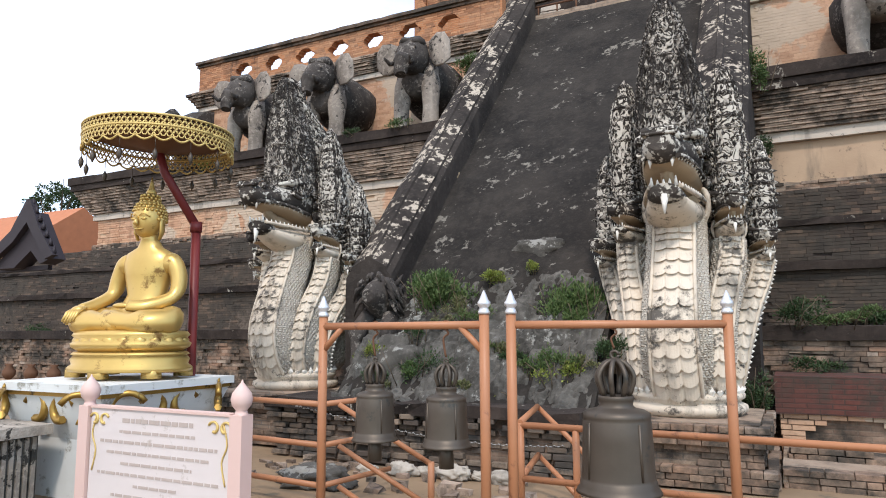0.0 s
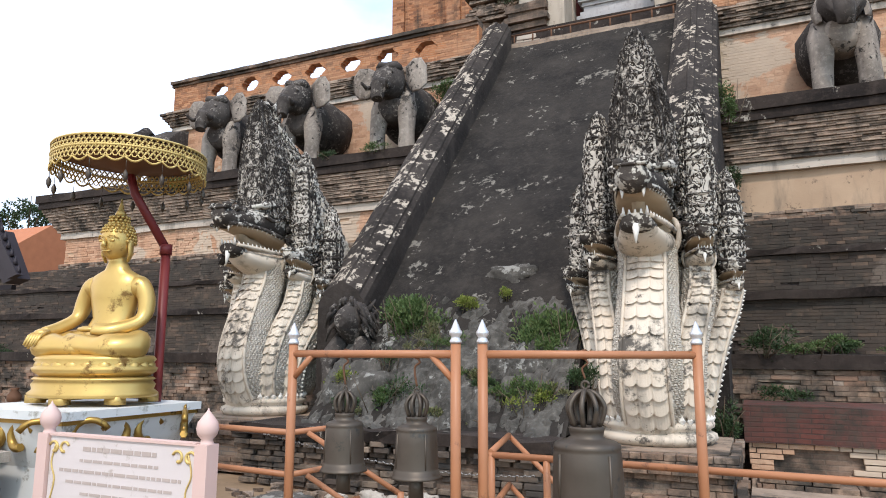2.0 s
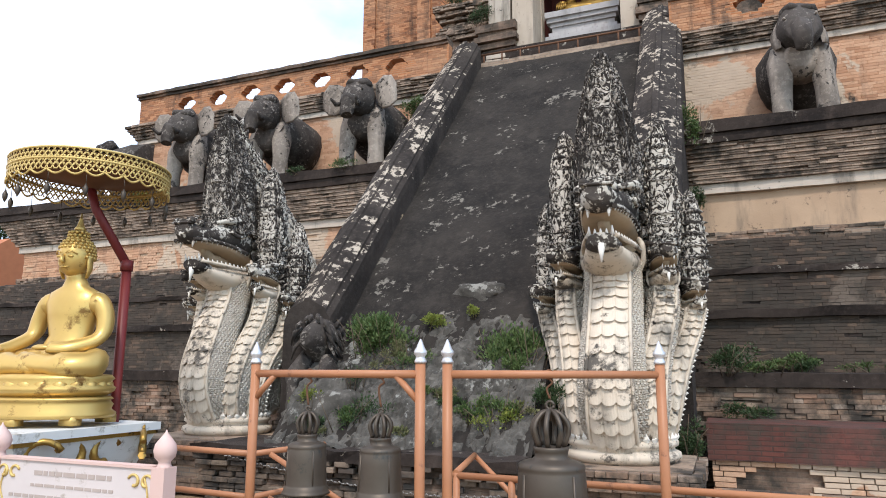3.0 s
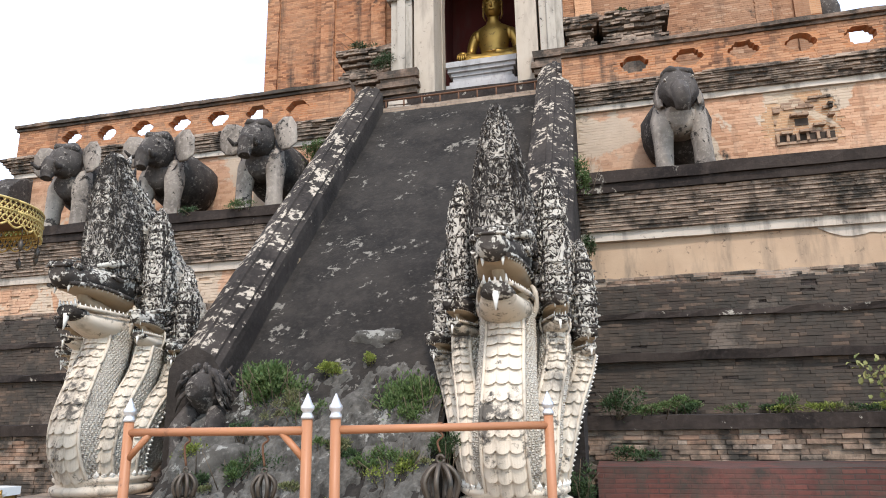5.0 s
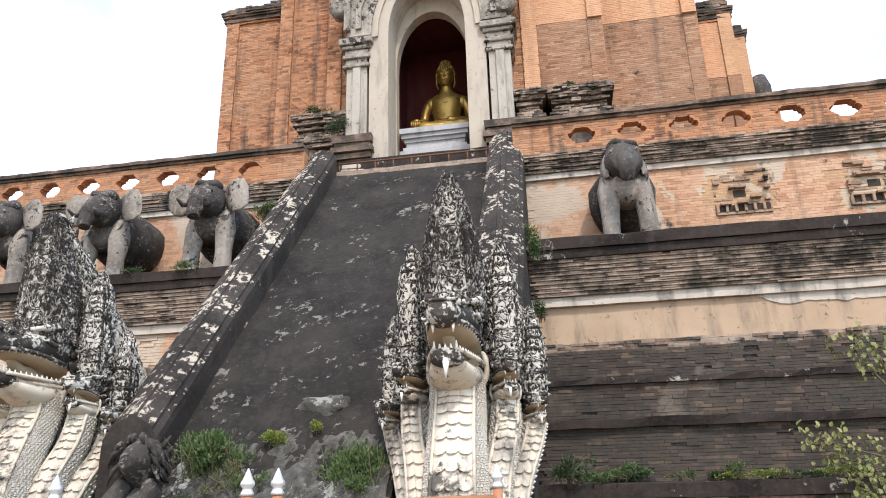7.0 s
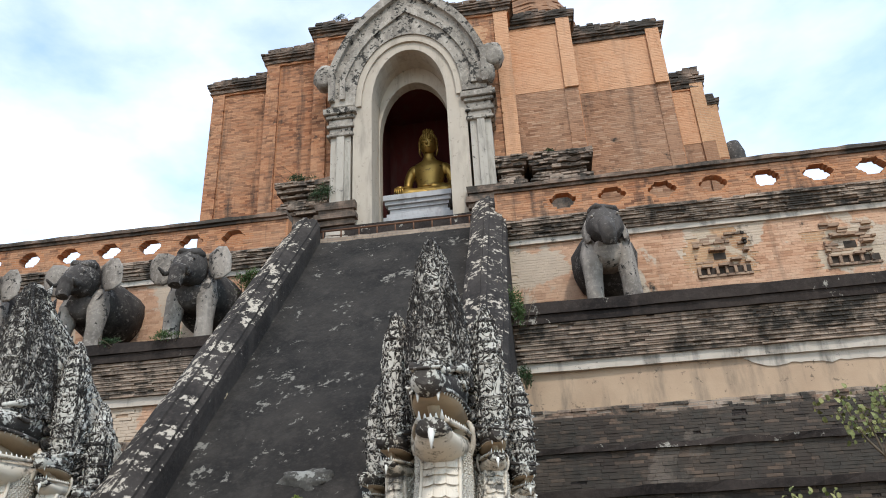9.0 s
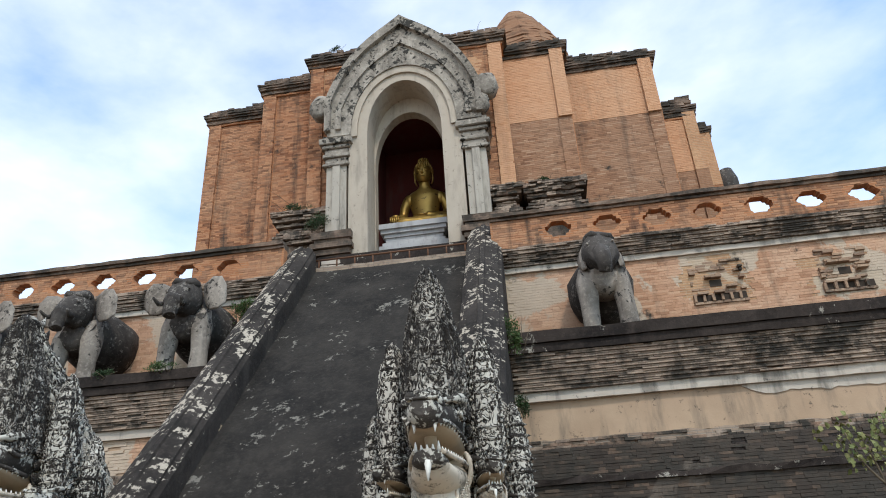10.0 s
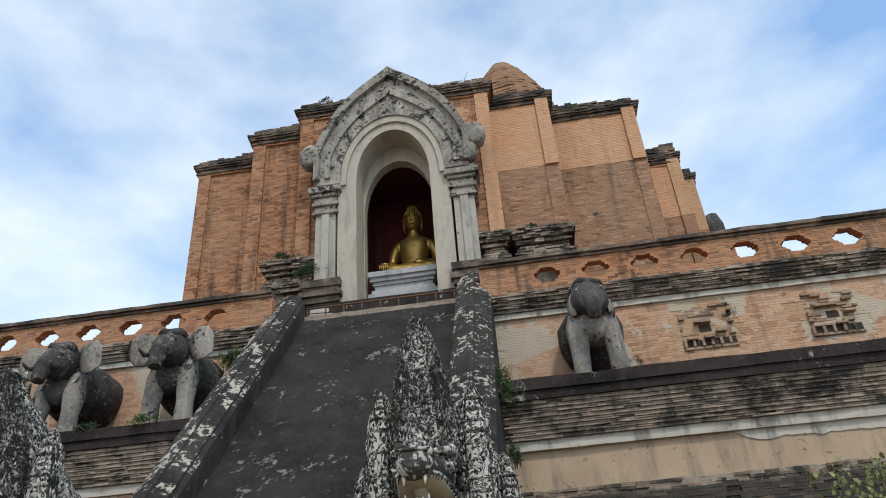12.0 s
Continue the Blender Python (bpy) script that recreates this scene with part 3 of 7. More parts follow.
LX = [-7.36 - 1.154 * k for k in range(7)]
RX = [1.04 + 1.168 * k for k in range(7)]
for xc in LX:
    pierced(xc - 0.577, xc, xc + 0.577)
for xc in RX:
    pierced(xc - 0.584, xc, xc + 0.584)
solid(-16.1, LX[-1] - 0.577)
solid(LX[0] + 0.577, -5.9)
solid(-0.6, RX[0] - 0.584)
solid(RX[-1] + 0.584, 9.4)
for xa, xb in ((-16.18, -5.9), (-0.6, 9.48)):
    for k, (z0, z1, y) in enumerate(((9.82, 9.89, 14.97), (9.897, 9.99, 14.9))):
        bm = B()
        run(bm, xa, xb, y, PY1 + 0.08, z0, z1, 0.26, 0.013)
        part("coping_course", bm, M_BRICK_SOOT, parapet)
# side returns of the parapet
bm = B()
box(bm, -16.1, -15.6, PY1, 30, PZ0, PZ1)
box(bm, 8.9, 9.4, PY1, 30, PZ0, PZ1)
part("side_wall", bm, M_BRICK_TOWER, parapet)

# ---- ramp with balustrades ----
SL = 1.07


def ramp_z(y):
    return 4.39 + SL * (y - 11.1)


ramp = thing("stair_ramp", "steep black weathered render slope over the old stairway", "stairway", kind="structure")
bm = B()
nx, ny = 24, 70
gv = []
for j in range(ny + 1):
    y = 7.55 + (15.75 - 7.55) * j / ny
    row = []
    for i in range(nx + 1):
        x = -5.5 + (3.5 if y < 9.5 else 4.35) * i / nx
        d = 0.05 * noise.noise((x * 0.8, y * 0.8, 1)) + 0.02 * noise.noise((x * 3, y * 3, 4)) + 0.010 * noise.noise((x * 0.3, y * 9, 8))
        row.append(bm.verts.new((x, y, ramp_z(y) + d)))
    gv.append(row)
for j in range(ny):
    for i in range(nx):
        bm.faces.new((gv[j][i], gv[j][i + 1], gv[j + 1][i + 1], gv[j + 1][i]))
part("ramp_face", bm, M_RAMP, ramp, smooth=True)
bm = B()
prism(bm, [(7.5, -0.2), (9.55, -0.2), (9.55, ramp_z(9.55) - 0.12), (7.5, ramp_z(7.5) - 0.12)], -5.48, -2.02)
prism(bm, [(9.55, -0.2), (15.8, -0.2), (15.8, ramp_z(15.8) - 0.12), (9.55, ramp_z(9.55) - 0.12)], -5.48, -1.17)
box(bm, -5.48, -1.17, 15.78, 18.5, 8.4, 9.42)
part("ramp_core", bm, M_RAMP, ramp)

for nm, xc, hw in (("balustrade", -5.69, 0.41), ("balustrade", -0.80, 0.44)):
    bm = B()
    secs = []
    n = 90
    for i in range(n + 1):
        start = 8.75 if xc < -3 else 9.55
        y = start + (15.75 - start) * i / n
        z = ramp_z(y)
        ridge = 0.82 + 0.03 * noise.noise((y, xc, 0)) - (0.25 if i == n else 0)
        prof = [(-hw, -3.0), (-hw, 0.40), (-hw * 0.97, 0.54), (-hw * 0.80, 0.62), (-hw * 0.78, 0.68), (-hw * 0.40, 0.78), (-0.07, ridge), (-0.05, ridge + 0.05), (0.05, ridge + 0.05), (0.07, ridge), (hw * 0.40, 0.78), (hw * 0.78, 0.68), (hw * 0.80, 0.62), (hw * 0.97, 0.54), (hw, 0.40), (hw, -3.0)]
        secs.append([bm.verts.new((xc + a + 0.015 * noise.noise((y * 3, a, 5)), y, max(z + b + 0.02 * noise.noise((y * 2.5, a * 4, 9)), -0.2))) for a, b in prof])
    for a, b in zip(secs, secs[1:]):
        for k in range(len(a) - 1):
            bm.faces.new((a[k], a[k + 1], b[k + 1], b[k]))
    bm.faces.new(secs[0])
    bm.faces.new(secs[-1])
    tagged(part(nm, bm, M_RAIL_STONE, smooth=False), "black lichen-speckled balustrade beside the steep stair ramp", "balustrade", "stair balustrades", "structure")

head_rail = thing("stair_head_rail", "low rusty rail on short posts along the stair head", "railing", kind="structure")
bm = B()
run(bm, -5.45, -1.2, 15.76, 16.1, 9.36, 9.50, 0.3, 0.012)
part("brick_sill", bm, M_BRICK_PLINTH, head_rail)
for k in range(9):
    bm = B()
    tube(bm, [(-5.25 + k * 0.49, 15.88, 9.48), (-5.25 + k * 0.49, 15.88, 9.76)], 0.022, 7)
    part("post", bm, M_RUST, head_rail)
bm = B()
tube(bm, [(-5.4, 15.88, 9.77), (-1.22, 15.88, 9.77)], 0.028, 8)
part("rail", bm, M_RUST, head_rail)
random.seed(19)
for x, z, w, h in ((-4.98, 9.50, 0.34, 0.24), (-5.02, 9.74, 0.26, 0.20)):
    bm = B()
    box(bm, x - w, x + w, 16.15, 16.75, z, z + h, 0, 0.03)
    bmesh.ops.bevel(bm, geom=bm.edges[:], offset=0.03, segments=2, affect="EDGES")
    tagged(part("plaster_block", bm, M_STRIP), "pale broken plaster block beside the stair head", "rubble", "blocks at the stair head")

# ---- tower ----
tower = thing("tower", "ruined orange brick upper tower of the chedi", "tower", kind="structure")


def ragged_cap(xa, xb, y, z, depth, over=0.18, rubble=True):
    for k in range(6):
        bm = B()
        o = over * (0.35, 0.6, 0.45, 0.8, 1.0, 1.1)[k]
        run(bm, xa - o, xb + o, y - o, y + depth, z - 0.48 + 0.08 * k, z - 0.48 + 0.08 * (k + 1) - 0.008, 0.2, 0.022)
        part("cornice_course", bm, M_BRICK_SOOT if k else M_BRICK_TOWER, tower)
    if rubble:
        bm = B()
        n = max(3, int((xb - xa) / 0.22))
        for i in range(n):
            x = xa + (xb - xa) * i / n
            h = 0.09 * max(2, round(1.8 + 3.4 * max(0, noise.noise((x * 0.55 + 7, y, 3)) + 0.2))) + random.uniform(0, 0.025)
            for c in range(max(1, int(h / 0.085))):
                box(bm, x, x + (xb - xa) / n - 0.006, y - over * 0.8 + random.uniform(-0.05, 0.05) + 0.02 * c, y + 0.9, z - 0.01 + 0.085 * c, z + 0.085 * c + 0.072, 0, 0.012)
        part("rubble_top", bm, M_BRICK_SOOT, tower)


HOLLOW = (-4.3, -1.54, 16.35)


def bay(xa, xb, y, top, mats, split=None, back=27.0, edge=0.42, over=0.20, left=True, right=True, hole=False):
    lo, hi = mats
    s = split or top
    bm = B()
    if hole:
        h0, h1, hz = HOLLOW
        box(bm, xa, h0, y, back, 8.9, s)
        box(bm, h1, xb, y, back, 8.9, s)
        if hz < s:
            box(bm, h0, h1, y, back, hz, s)
        box(bm, h0, h1, 19.95, back, 8.9, hz)
    else:
        box(bm, xa, xb, y, back, 8.9, s)
    part("bay_wall", bm, lo, tower)
    if split:
        bm = B()
        if hole:
            box(bm, xa, HOLLOW[0], y - 0.012, back, s, top)
            box(bm, HOLLOW[1], xb, y - 0.012, back, s, top)
            box(bm, HOLLOW[0], HOLLOW[1], y - 0.012, back, HOLLOW[2], top)
        else:
            box(bm, xa, xb, y - 0.012, back, s, top)
        part("bay_wall", bm, hi, tower)
    for ok, x in ((left, xa - 0.02), (right, xb - edge + 0.02)):
        if ok:
            bm = B()
            box(bm, x, x + edge, y - 0.07, y + 0.5, 8.9, s)
            part("pilaster", bm, lo, tower)
            if split:
                bm = B()
                box(bm, x, x + edge, y - 0.078, y + 0.5, s, top)
                part("pilaster", bm, hi, tower)
    ragged_cap(xa, xb, y, top + 0.18, 1.5, over)


T, Nw, Br = M_BRICK_TOWER, M_BRICK_NEW, M_BRICK_BROWN
bay(-6.05, 0.17, 17.0, 17.55, (T, Nw), 15.7, hole=True)
bay(-7.95, 2.10, 17.7, 17.35, (T, T), hole=True)
bay(-10.35, 5.0, 18.65, 17.2, (T, T), hole=True)
bay(4.6, 6.2, 19.5, 15.5, (Br, Nw), 13.2, 27, 0.4, 0.12, False)
bay(5.6, 6.75, 20.3, 15.1, (T, Nw), 13.0, 27, 0.35, 0.12, False)
# later brickwork on the sunlit side
for xa, xb, y, zs, top in ((0.19, 1.70, 17.68, 14.6, 17.34), (2.12, 4.60, 18.63, 15.0, 17.19)):
    bm = B()
    box(bm, xa, xb, y - 0.03, y + 0.3, 8.9, zs)
    part("repaired_panel", bm, Br, tower)
    bm = B()
    box(bm, xa, xb, y - 0.042, y + 0.3, zs, top)
    part("repaired_panel", bm, Nw, tower)
for x, y, zs, top in ((1.70, 17.56, 14.6, 17.34), (4.58, 18.5, 15.0, 17.19)):
    bm = B()
    box(bm, x, x + 0.42, y, y + 0.3, zs, top)
    part("pilaster", bm, Nw, tower)
# base mouldings beside the niche
for xa, xb, y in ((-6.75, -5.35, 16.75), (-0.45, 0.12, 16.75), (0.5, 1.9, 16.8)):
    for k, (z0, z1, o) in enumerate(((9.0, 10.75, 0.0), (10.75, 10.88, 0.10), (10.89, 11.02, 0.18), (11.03, 11.16, 0.08), (11.17, 11.33, 0.0), (11.34, 11.46, 0.10), (11.47, 11.60, 0.2), (11.61, 11.78, 0.26))):
        bm = B()
        run(bm, xa - o * 0.8, xb + o * 0.8, y - o, y + 1.5, z0, z1, 0.16, 0.05)
        part("base_moulding", bm, M_BRICK_SOOT, tower)
        if k:
            bricks("moulding_bricks", tower, xa - o * 0.8, xb + o * 0.8, z0, z1, y - o - 0.01, P_SOOT, 0.25, 0.062, 0.07, (), 0.22, 0.006)
# ruined stump of the spire
bm = B()
random.seed(14)
for i in range(48):
    f = i / 47
    r = 1.8 * (1 - 0.74 * f ** 2.2)
    n = 16
    ring = [(1.15 - 0.3 * f + r * math.cos(2 * math.pi * k / n) * (1 + 0.05 * random.uniform(-1, 1)), 20.2 + r * math.sin(2 * math.pi * k / n) * (1 + 0.05 * random.uniform(-1, 1))) for k in range(n)]
    prism(bm, ring, 17.0 + 0.09 * i, 17.0 + 0.09 * i + 0.082, "z")
part("spire_stump", bm, P_BROWN, tower)

# ---- niche ----
NX, NY = -2.92, 16.35
niche = thing("niche_porch", "weathered white stucco niche porch with a pointed ogee gable", "porch", (NX, NY, 10.0))


def arch(hw, spring, crown, n=18, k=0.0):
    """Points of a slightly pointed arch from the right spring to the left."""
    pts = []
    for i in range(n + 1):
        a = math.pi * i / n
        x = hw * math.cos(a)
        z = spring + (crown - spring) * (math.sin(a) ** (0.92)) + k * max(0, 1 - abs(x) / (hw * 0.5)) ** 2
        pts.append((x, z))
    return pts


def arch_ring(name, inner, outer, y0, y1, z_foot, mat, lab=""):
    """A band between two arch curves with straight legs down to z_foot."""
    bm = B()
    ins = [(inner[0][0], z_foot)] + inner + [(inner[-1][0], z_foot)]
    outs = [(outer[0][0], z_foot)] + outer + [(outer[-1][0], z_foot)]
    rows = [[bm.verts.new((p[0], y, p[1])) for p in c] for c, y in ((ins, y0), (outs, y0), (outs, y1), (ins, y1))]
    n = len(ins)
    for a in range(4):
        r, s = rows[a], rows[(a + 1) % 4]
        for i in range(n - 1):
            bm.faces.new((r[i], r[i + 1], s[i + 1], s[i]))
    for i in (0, n - 1):
        bm.faces.new([rows[a][i] for a in range(4)])
    return part(name, bm, mat, niche, lab)


open_in = arch(1.12, 3.95, 5.85)
arch_ring("inner_pier", open_in, arch(1.68, 3.95, 6.42), 0.0, 0.9, 0.0, M_PIER, "cream plastered piers and arch")
arch_ring("archivolt", arch(1.42, 3.97, 6.12), arch(1.62, 3.97, 6.36), -0.07, 0.02, 3.95, M_PIER)
arch_ring("recess_arch", arch(1.1, 3.3, 5.3), arch(1.75, 3.4, 6.7), 0.9, 1.25, 0.0, M_PIER)


def ogee(hw, z0, peak, n=32):
    """A rounded arch drawn up to a point, with near-upright sides."""
    pts = []
    for i in range(n + 1):
        u = 1 - 2 * i / n
        a = abs(u)
        p = 1.08 + 1.0 * a
        pts.append((hw * u * (1 + 0.04 * math.sin(math.pi * a)), z0 + (peak - z0) * (1 - a ** p)))
    return pts


arch_ring("gable", arch(1.60, 3.97, 6.35, 32), ogee(2.32, 5.3, 8.2), -0.12, 0.75, 4.0, M_GABLE, "grey weathered stucco gable")
arch_ring("gable_band", ogee(1.88, 4.9, 7.2), ogee(2.04, 4.95, 7.45), -0.20, 0.0, 4.2, M_GABLE)
arch_ring("gable_band", ogee(2.2, 5.2, 7.95), ogee(2.38, 5.3, 8.32), -0.26, 0.0, 4.15, M_GABLE)
for s in (-1, 1):
    bm = B()
    box(bm, s * 2.05 - 0.30, s * 2.05 + 0.30, 0.02, 0.95, 0.75, 3.6)
    box(bm, s * 2.05 - 0.10, s * 2.05 + 0.12, -0.05, 0.1, 0.8, 3.0)
    part("column", bm, M_NICHE, niche)
    for z0, z1, o in ((3.0, 3.12, 0.06), (3.12, 3.3, 0.0), (3.3, 3.42, 0.07), (3.42, 3.6, 0.02), (3.6, 3.72, 0.09), (3.72, 3.92, 0.16), (3.92, 4.06, 0.08)):
        bm = B()
        box(bm, s * 2.05 - 0.34 - o, s * 2.05 + 0.34 + o, -0.02 - o, 0.9, z0, z1, 0, 0.012)
        bmesh.ops.bevel(bm, geom=bm.edges[:], offset=0.018, segments=2, affect="EDGES")
        part("capital_course", bm, M_GABLE, niche)
    bm = B()
    for z0, z1, o in ((-0.6, 0.1, 0.02), (0.1, 0.25, 0.12), (0.26, 0.42, 0.2), (0.43, 0.55, 0.1), (0.56, 0.76, 0.16)):
        box(bm, s * 2.1 - 0.4 - o, s * 2.1 + 0.4 + o, -0.05 - o, 0.9, z0, z1, 0, 0.02)
    part("column_base", bm, M_BRICK_SOOT, niche)
    for dx, dz, r in ((2.55, 5.15, 0.34), (2.25, 4.55, 0.33)):
        bm = B()
        secs = [((s * dx, -0.22, dz), (r * 0.7, 0, 0), (0, 0, r * 0.85)), ((s * dx, -0.16, dz), (r, 0, 0), (0, 0, r * 1.2)), ((s * dx, 0.15, dz), (r, 0, 0), (0, 0, r * 1.2)), ((s * dx, 0.2, dz), (r * 0.7, 0, 0), (0, 0, r * 0.8))]
        loft(bm, secs, 14)
        for v in bm.verts:
            v.co += Vector((noise.noise(v.co * 4), 0, noise.noise(v.co * 4 + Vector((3, 0, 0))))) * 0.06
        if not (s < 0 and dz < 5):
            part("scroll", bm, M_GABLE, niche)
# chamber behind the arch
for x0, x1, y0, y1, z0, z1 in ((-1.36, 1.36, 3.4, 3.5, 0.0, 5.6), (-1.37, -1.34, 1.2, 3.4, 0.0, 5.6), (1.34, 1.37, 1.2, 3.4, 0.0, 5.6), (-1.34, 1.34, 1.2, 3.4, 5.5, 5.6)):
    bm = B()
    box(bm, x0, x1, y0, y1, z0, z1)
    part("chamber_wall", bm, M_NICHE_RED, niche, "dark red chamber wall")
bm = B()
run(bm, -2.5, 2.5, -0.15, 3.4, -0.6, 0.02, 0.4, 0.01)
part("niche_floor", bm, M_LEDGE, niche)


# ---- nagas ----
def plate(bm, p, n, up, w, h, lift, mat):
    """One raised pointed scale on a surface: p its middle, n the outward normal, up the way it points."""
    side = up.cross(n).normalized()
    vs = [bm.verts.new(v) for v in (p - up * h * 0.45, p + side * w * 0.5, p + up * h * 0.6, p - side * w * 0.5, p + n * lift + up * h * 0.08)]
    for a, b in ((0, 1), (1, 2), (2, 3), (3, 0)):
        bm.faces.new((vs[a], vs[b], vs[4])).material_index = mat


def skin(bm, surf, f0, f1, a0, a1, rows, cols, lift, pick, down=False, fill=1.0, miss=0.0):
    """Rows of scales laid over a surface surf(f, angle), every second row shifted by half a scale."""
    e = 0.004
    for r in range(rows):
        f = f0 + (f1 - f0) * (r + 0.5) / rows
        for c in range(cols + 1 - r % 2):
            a = a0 + (a1 - a0) * (c + 0.5 * (r % 2)) / cols
            if random.random() < miss:
                continue
            p = surf(f, a)
            df, da = surf(min(f + e, 1.0), a) - surf(max(f - e, 0.0), a), surf(f, a + e) - surf(f, a - e)
            if df.length < 1e-6 or da.length < 1e-6:
                continue
            n = da.cross(df).normalized()
            span = abs(f1 - f0) / rows * df.length / (min(f + e, 1.0) - max(f - e, 0.0))
            wide = abs(a1 - a0) / cols * da.length / (2 * e)
            plate(bm, p + n * 0.004, n, -df.normalized() if down else df.normalized(), wide * fill, span * 1.9 * fill, lift * random.uniform(0.7, 1.3), pick(f, a))


def table(values, f):
    g = max(0.0, min(1.0, f)) * (len(values) - 1)
    i = min(int(g), len(values) - 2)
    return values[i] + (values[i + 1] - values[i]) * (g - i)


def neck(bm, path, widths, depth, rows, yaw, lobes, outer=0):
    """One serpent neck: scaly flanks, overlapping lobed belly plates in front, raised rims beside them."""
    pts = smoothed(path, 6)
    n = len(pts) - 1
    X = Vector((math.cos(yaw), math.sin(yaw), 0))

    def at(f):
        f = max(0.0, min(1.0, f))
        i = min(int(f * n), n - 1)
        return pts[i].lerp(pts[i + 1], f * n - i)

    def front(f):
        return (at(f + 0.04) - at(f - 0.04)).normalized().cross(X).normalized() * -1

    def surf(f, a):
        w = table(widths, f)
        return at(f) + X * w * math.sin(a) + (-front(f)) * (-depth * w / widths[0]) * math.cos(a)
    if (surf(0.4, 0.0) - at(0.4)).y > 0:
        base_front = front

        def front(f):
            return -base_front(f)
    loft(bm, [(at(k / 28), X * table(widths, k / 28), front(k / 28) * depth * table(widths, k / 28) / widths[0]) for k in range(29)], 20, 1)
    size = 0.048
    for sd in (-1, 1):
        cols = max(3, int(widths[0] * 1.25 / size))
        skin(bm, surf, 0.02, 0.98, sd * 0.80, sd * 2.2, int((pts[-1] - pts[0]).length / size * 1.05), cols, 0.016, lambda f, a: 1, False, 0.95)
    half = 0.62
    for k in range(rows):
        f0, f1 = k / rows, min((k + 1.12) / rows, 1.0)
        m = 6 * lobes
        lines = ([], [], [])
        for j in range(m + 1):
            u = -1 + 2 * j / m
            lobe = abs(math.sin(math.pi * (u + 1) / 2 * lobes)) ** 0.6
            for lst, f, out in ((lines[0], f1, 0.012), (lines[1], f0 + (0.10 - 0.22 * lobe) / rows, 0.030 + 0.022 * lobe), (lines[2], f0 + (0.16 - 0.10 * lobe) / rows, 0.0)):
                w = table(widths, f)
                d = depth * w / widths[0]
                lst.append(bm.verts.new(at(f) + X * w * half * u + front(f) * (d * math.sqrt(1 - (half * u) ** 2) + out)))
        for up, lo in ((lines[0], lines[1]), (lines[1], lines[2])):
            for j in range(m):
                bm.faces.new((up[j], up[j + 1], lo[j + 1], lo[j])).material_index = 2
    for sd in (-1, 1):
        line = []
        for k in range(25):
            f = k / 24
            w = table(widths, f)
            line.append(at(f) + X * sd * w * (half + 0.05) + front(f) * (depth * w / widths[0] * 0.74 + 0.022))
        tube(bm, line, 0.024, 6, 2)
        if outer == sd:
            for k in range(30):
                f = k / 30
                w = table(widths, f)
                q = at(f) + X * sd * w * 1.02 + front(f) * depth * 0.1
                plate(bm, q, (X * sd + front(f) * 0.4).normalized(), Vector((0, 0, 1)), 0.06, 0.07, 0.045, 5)


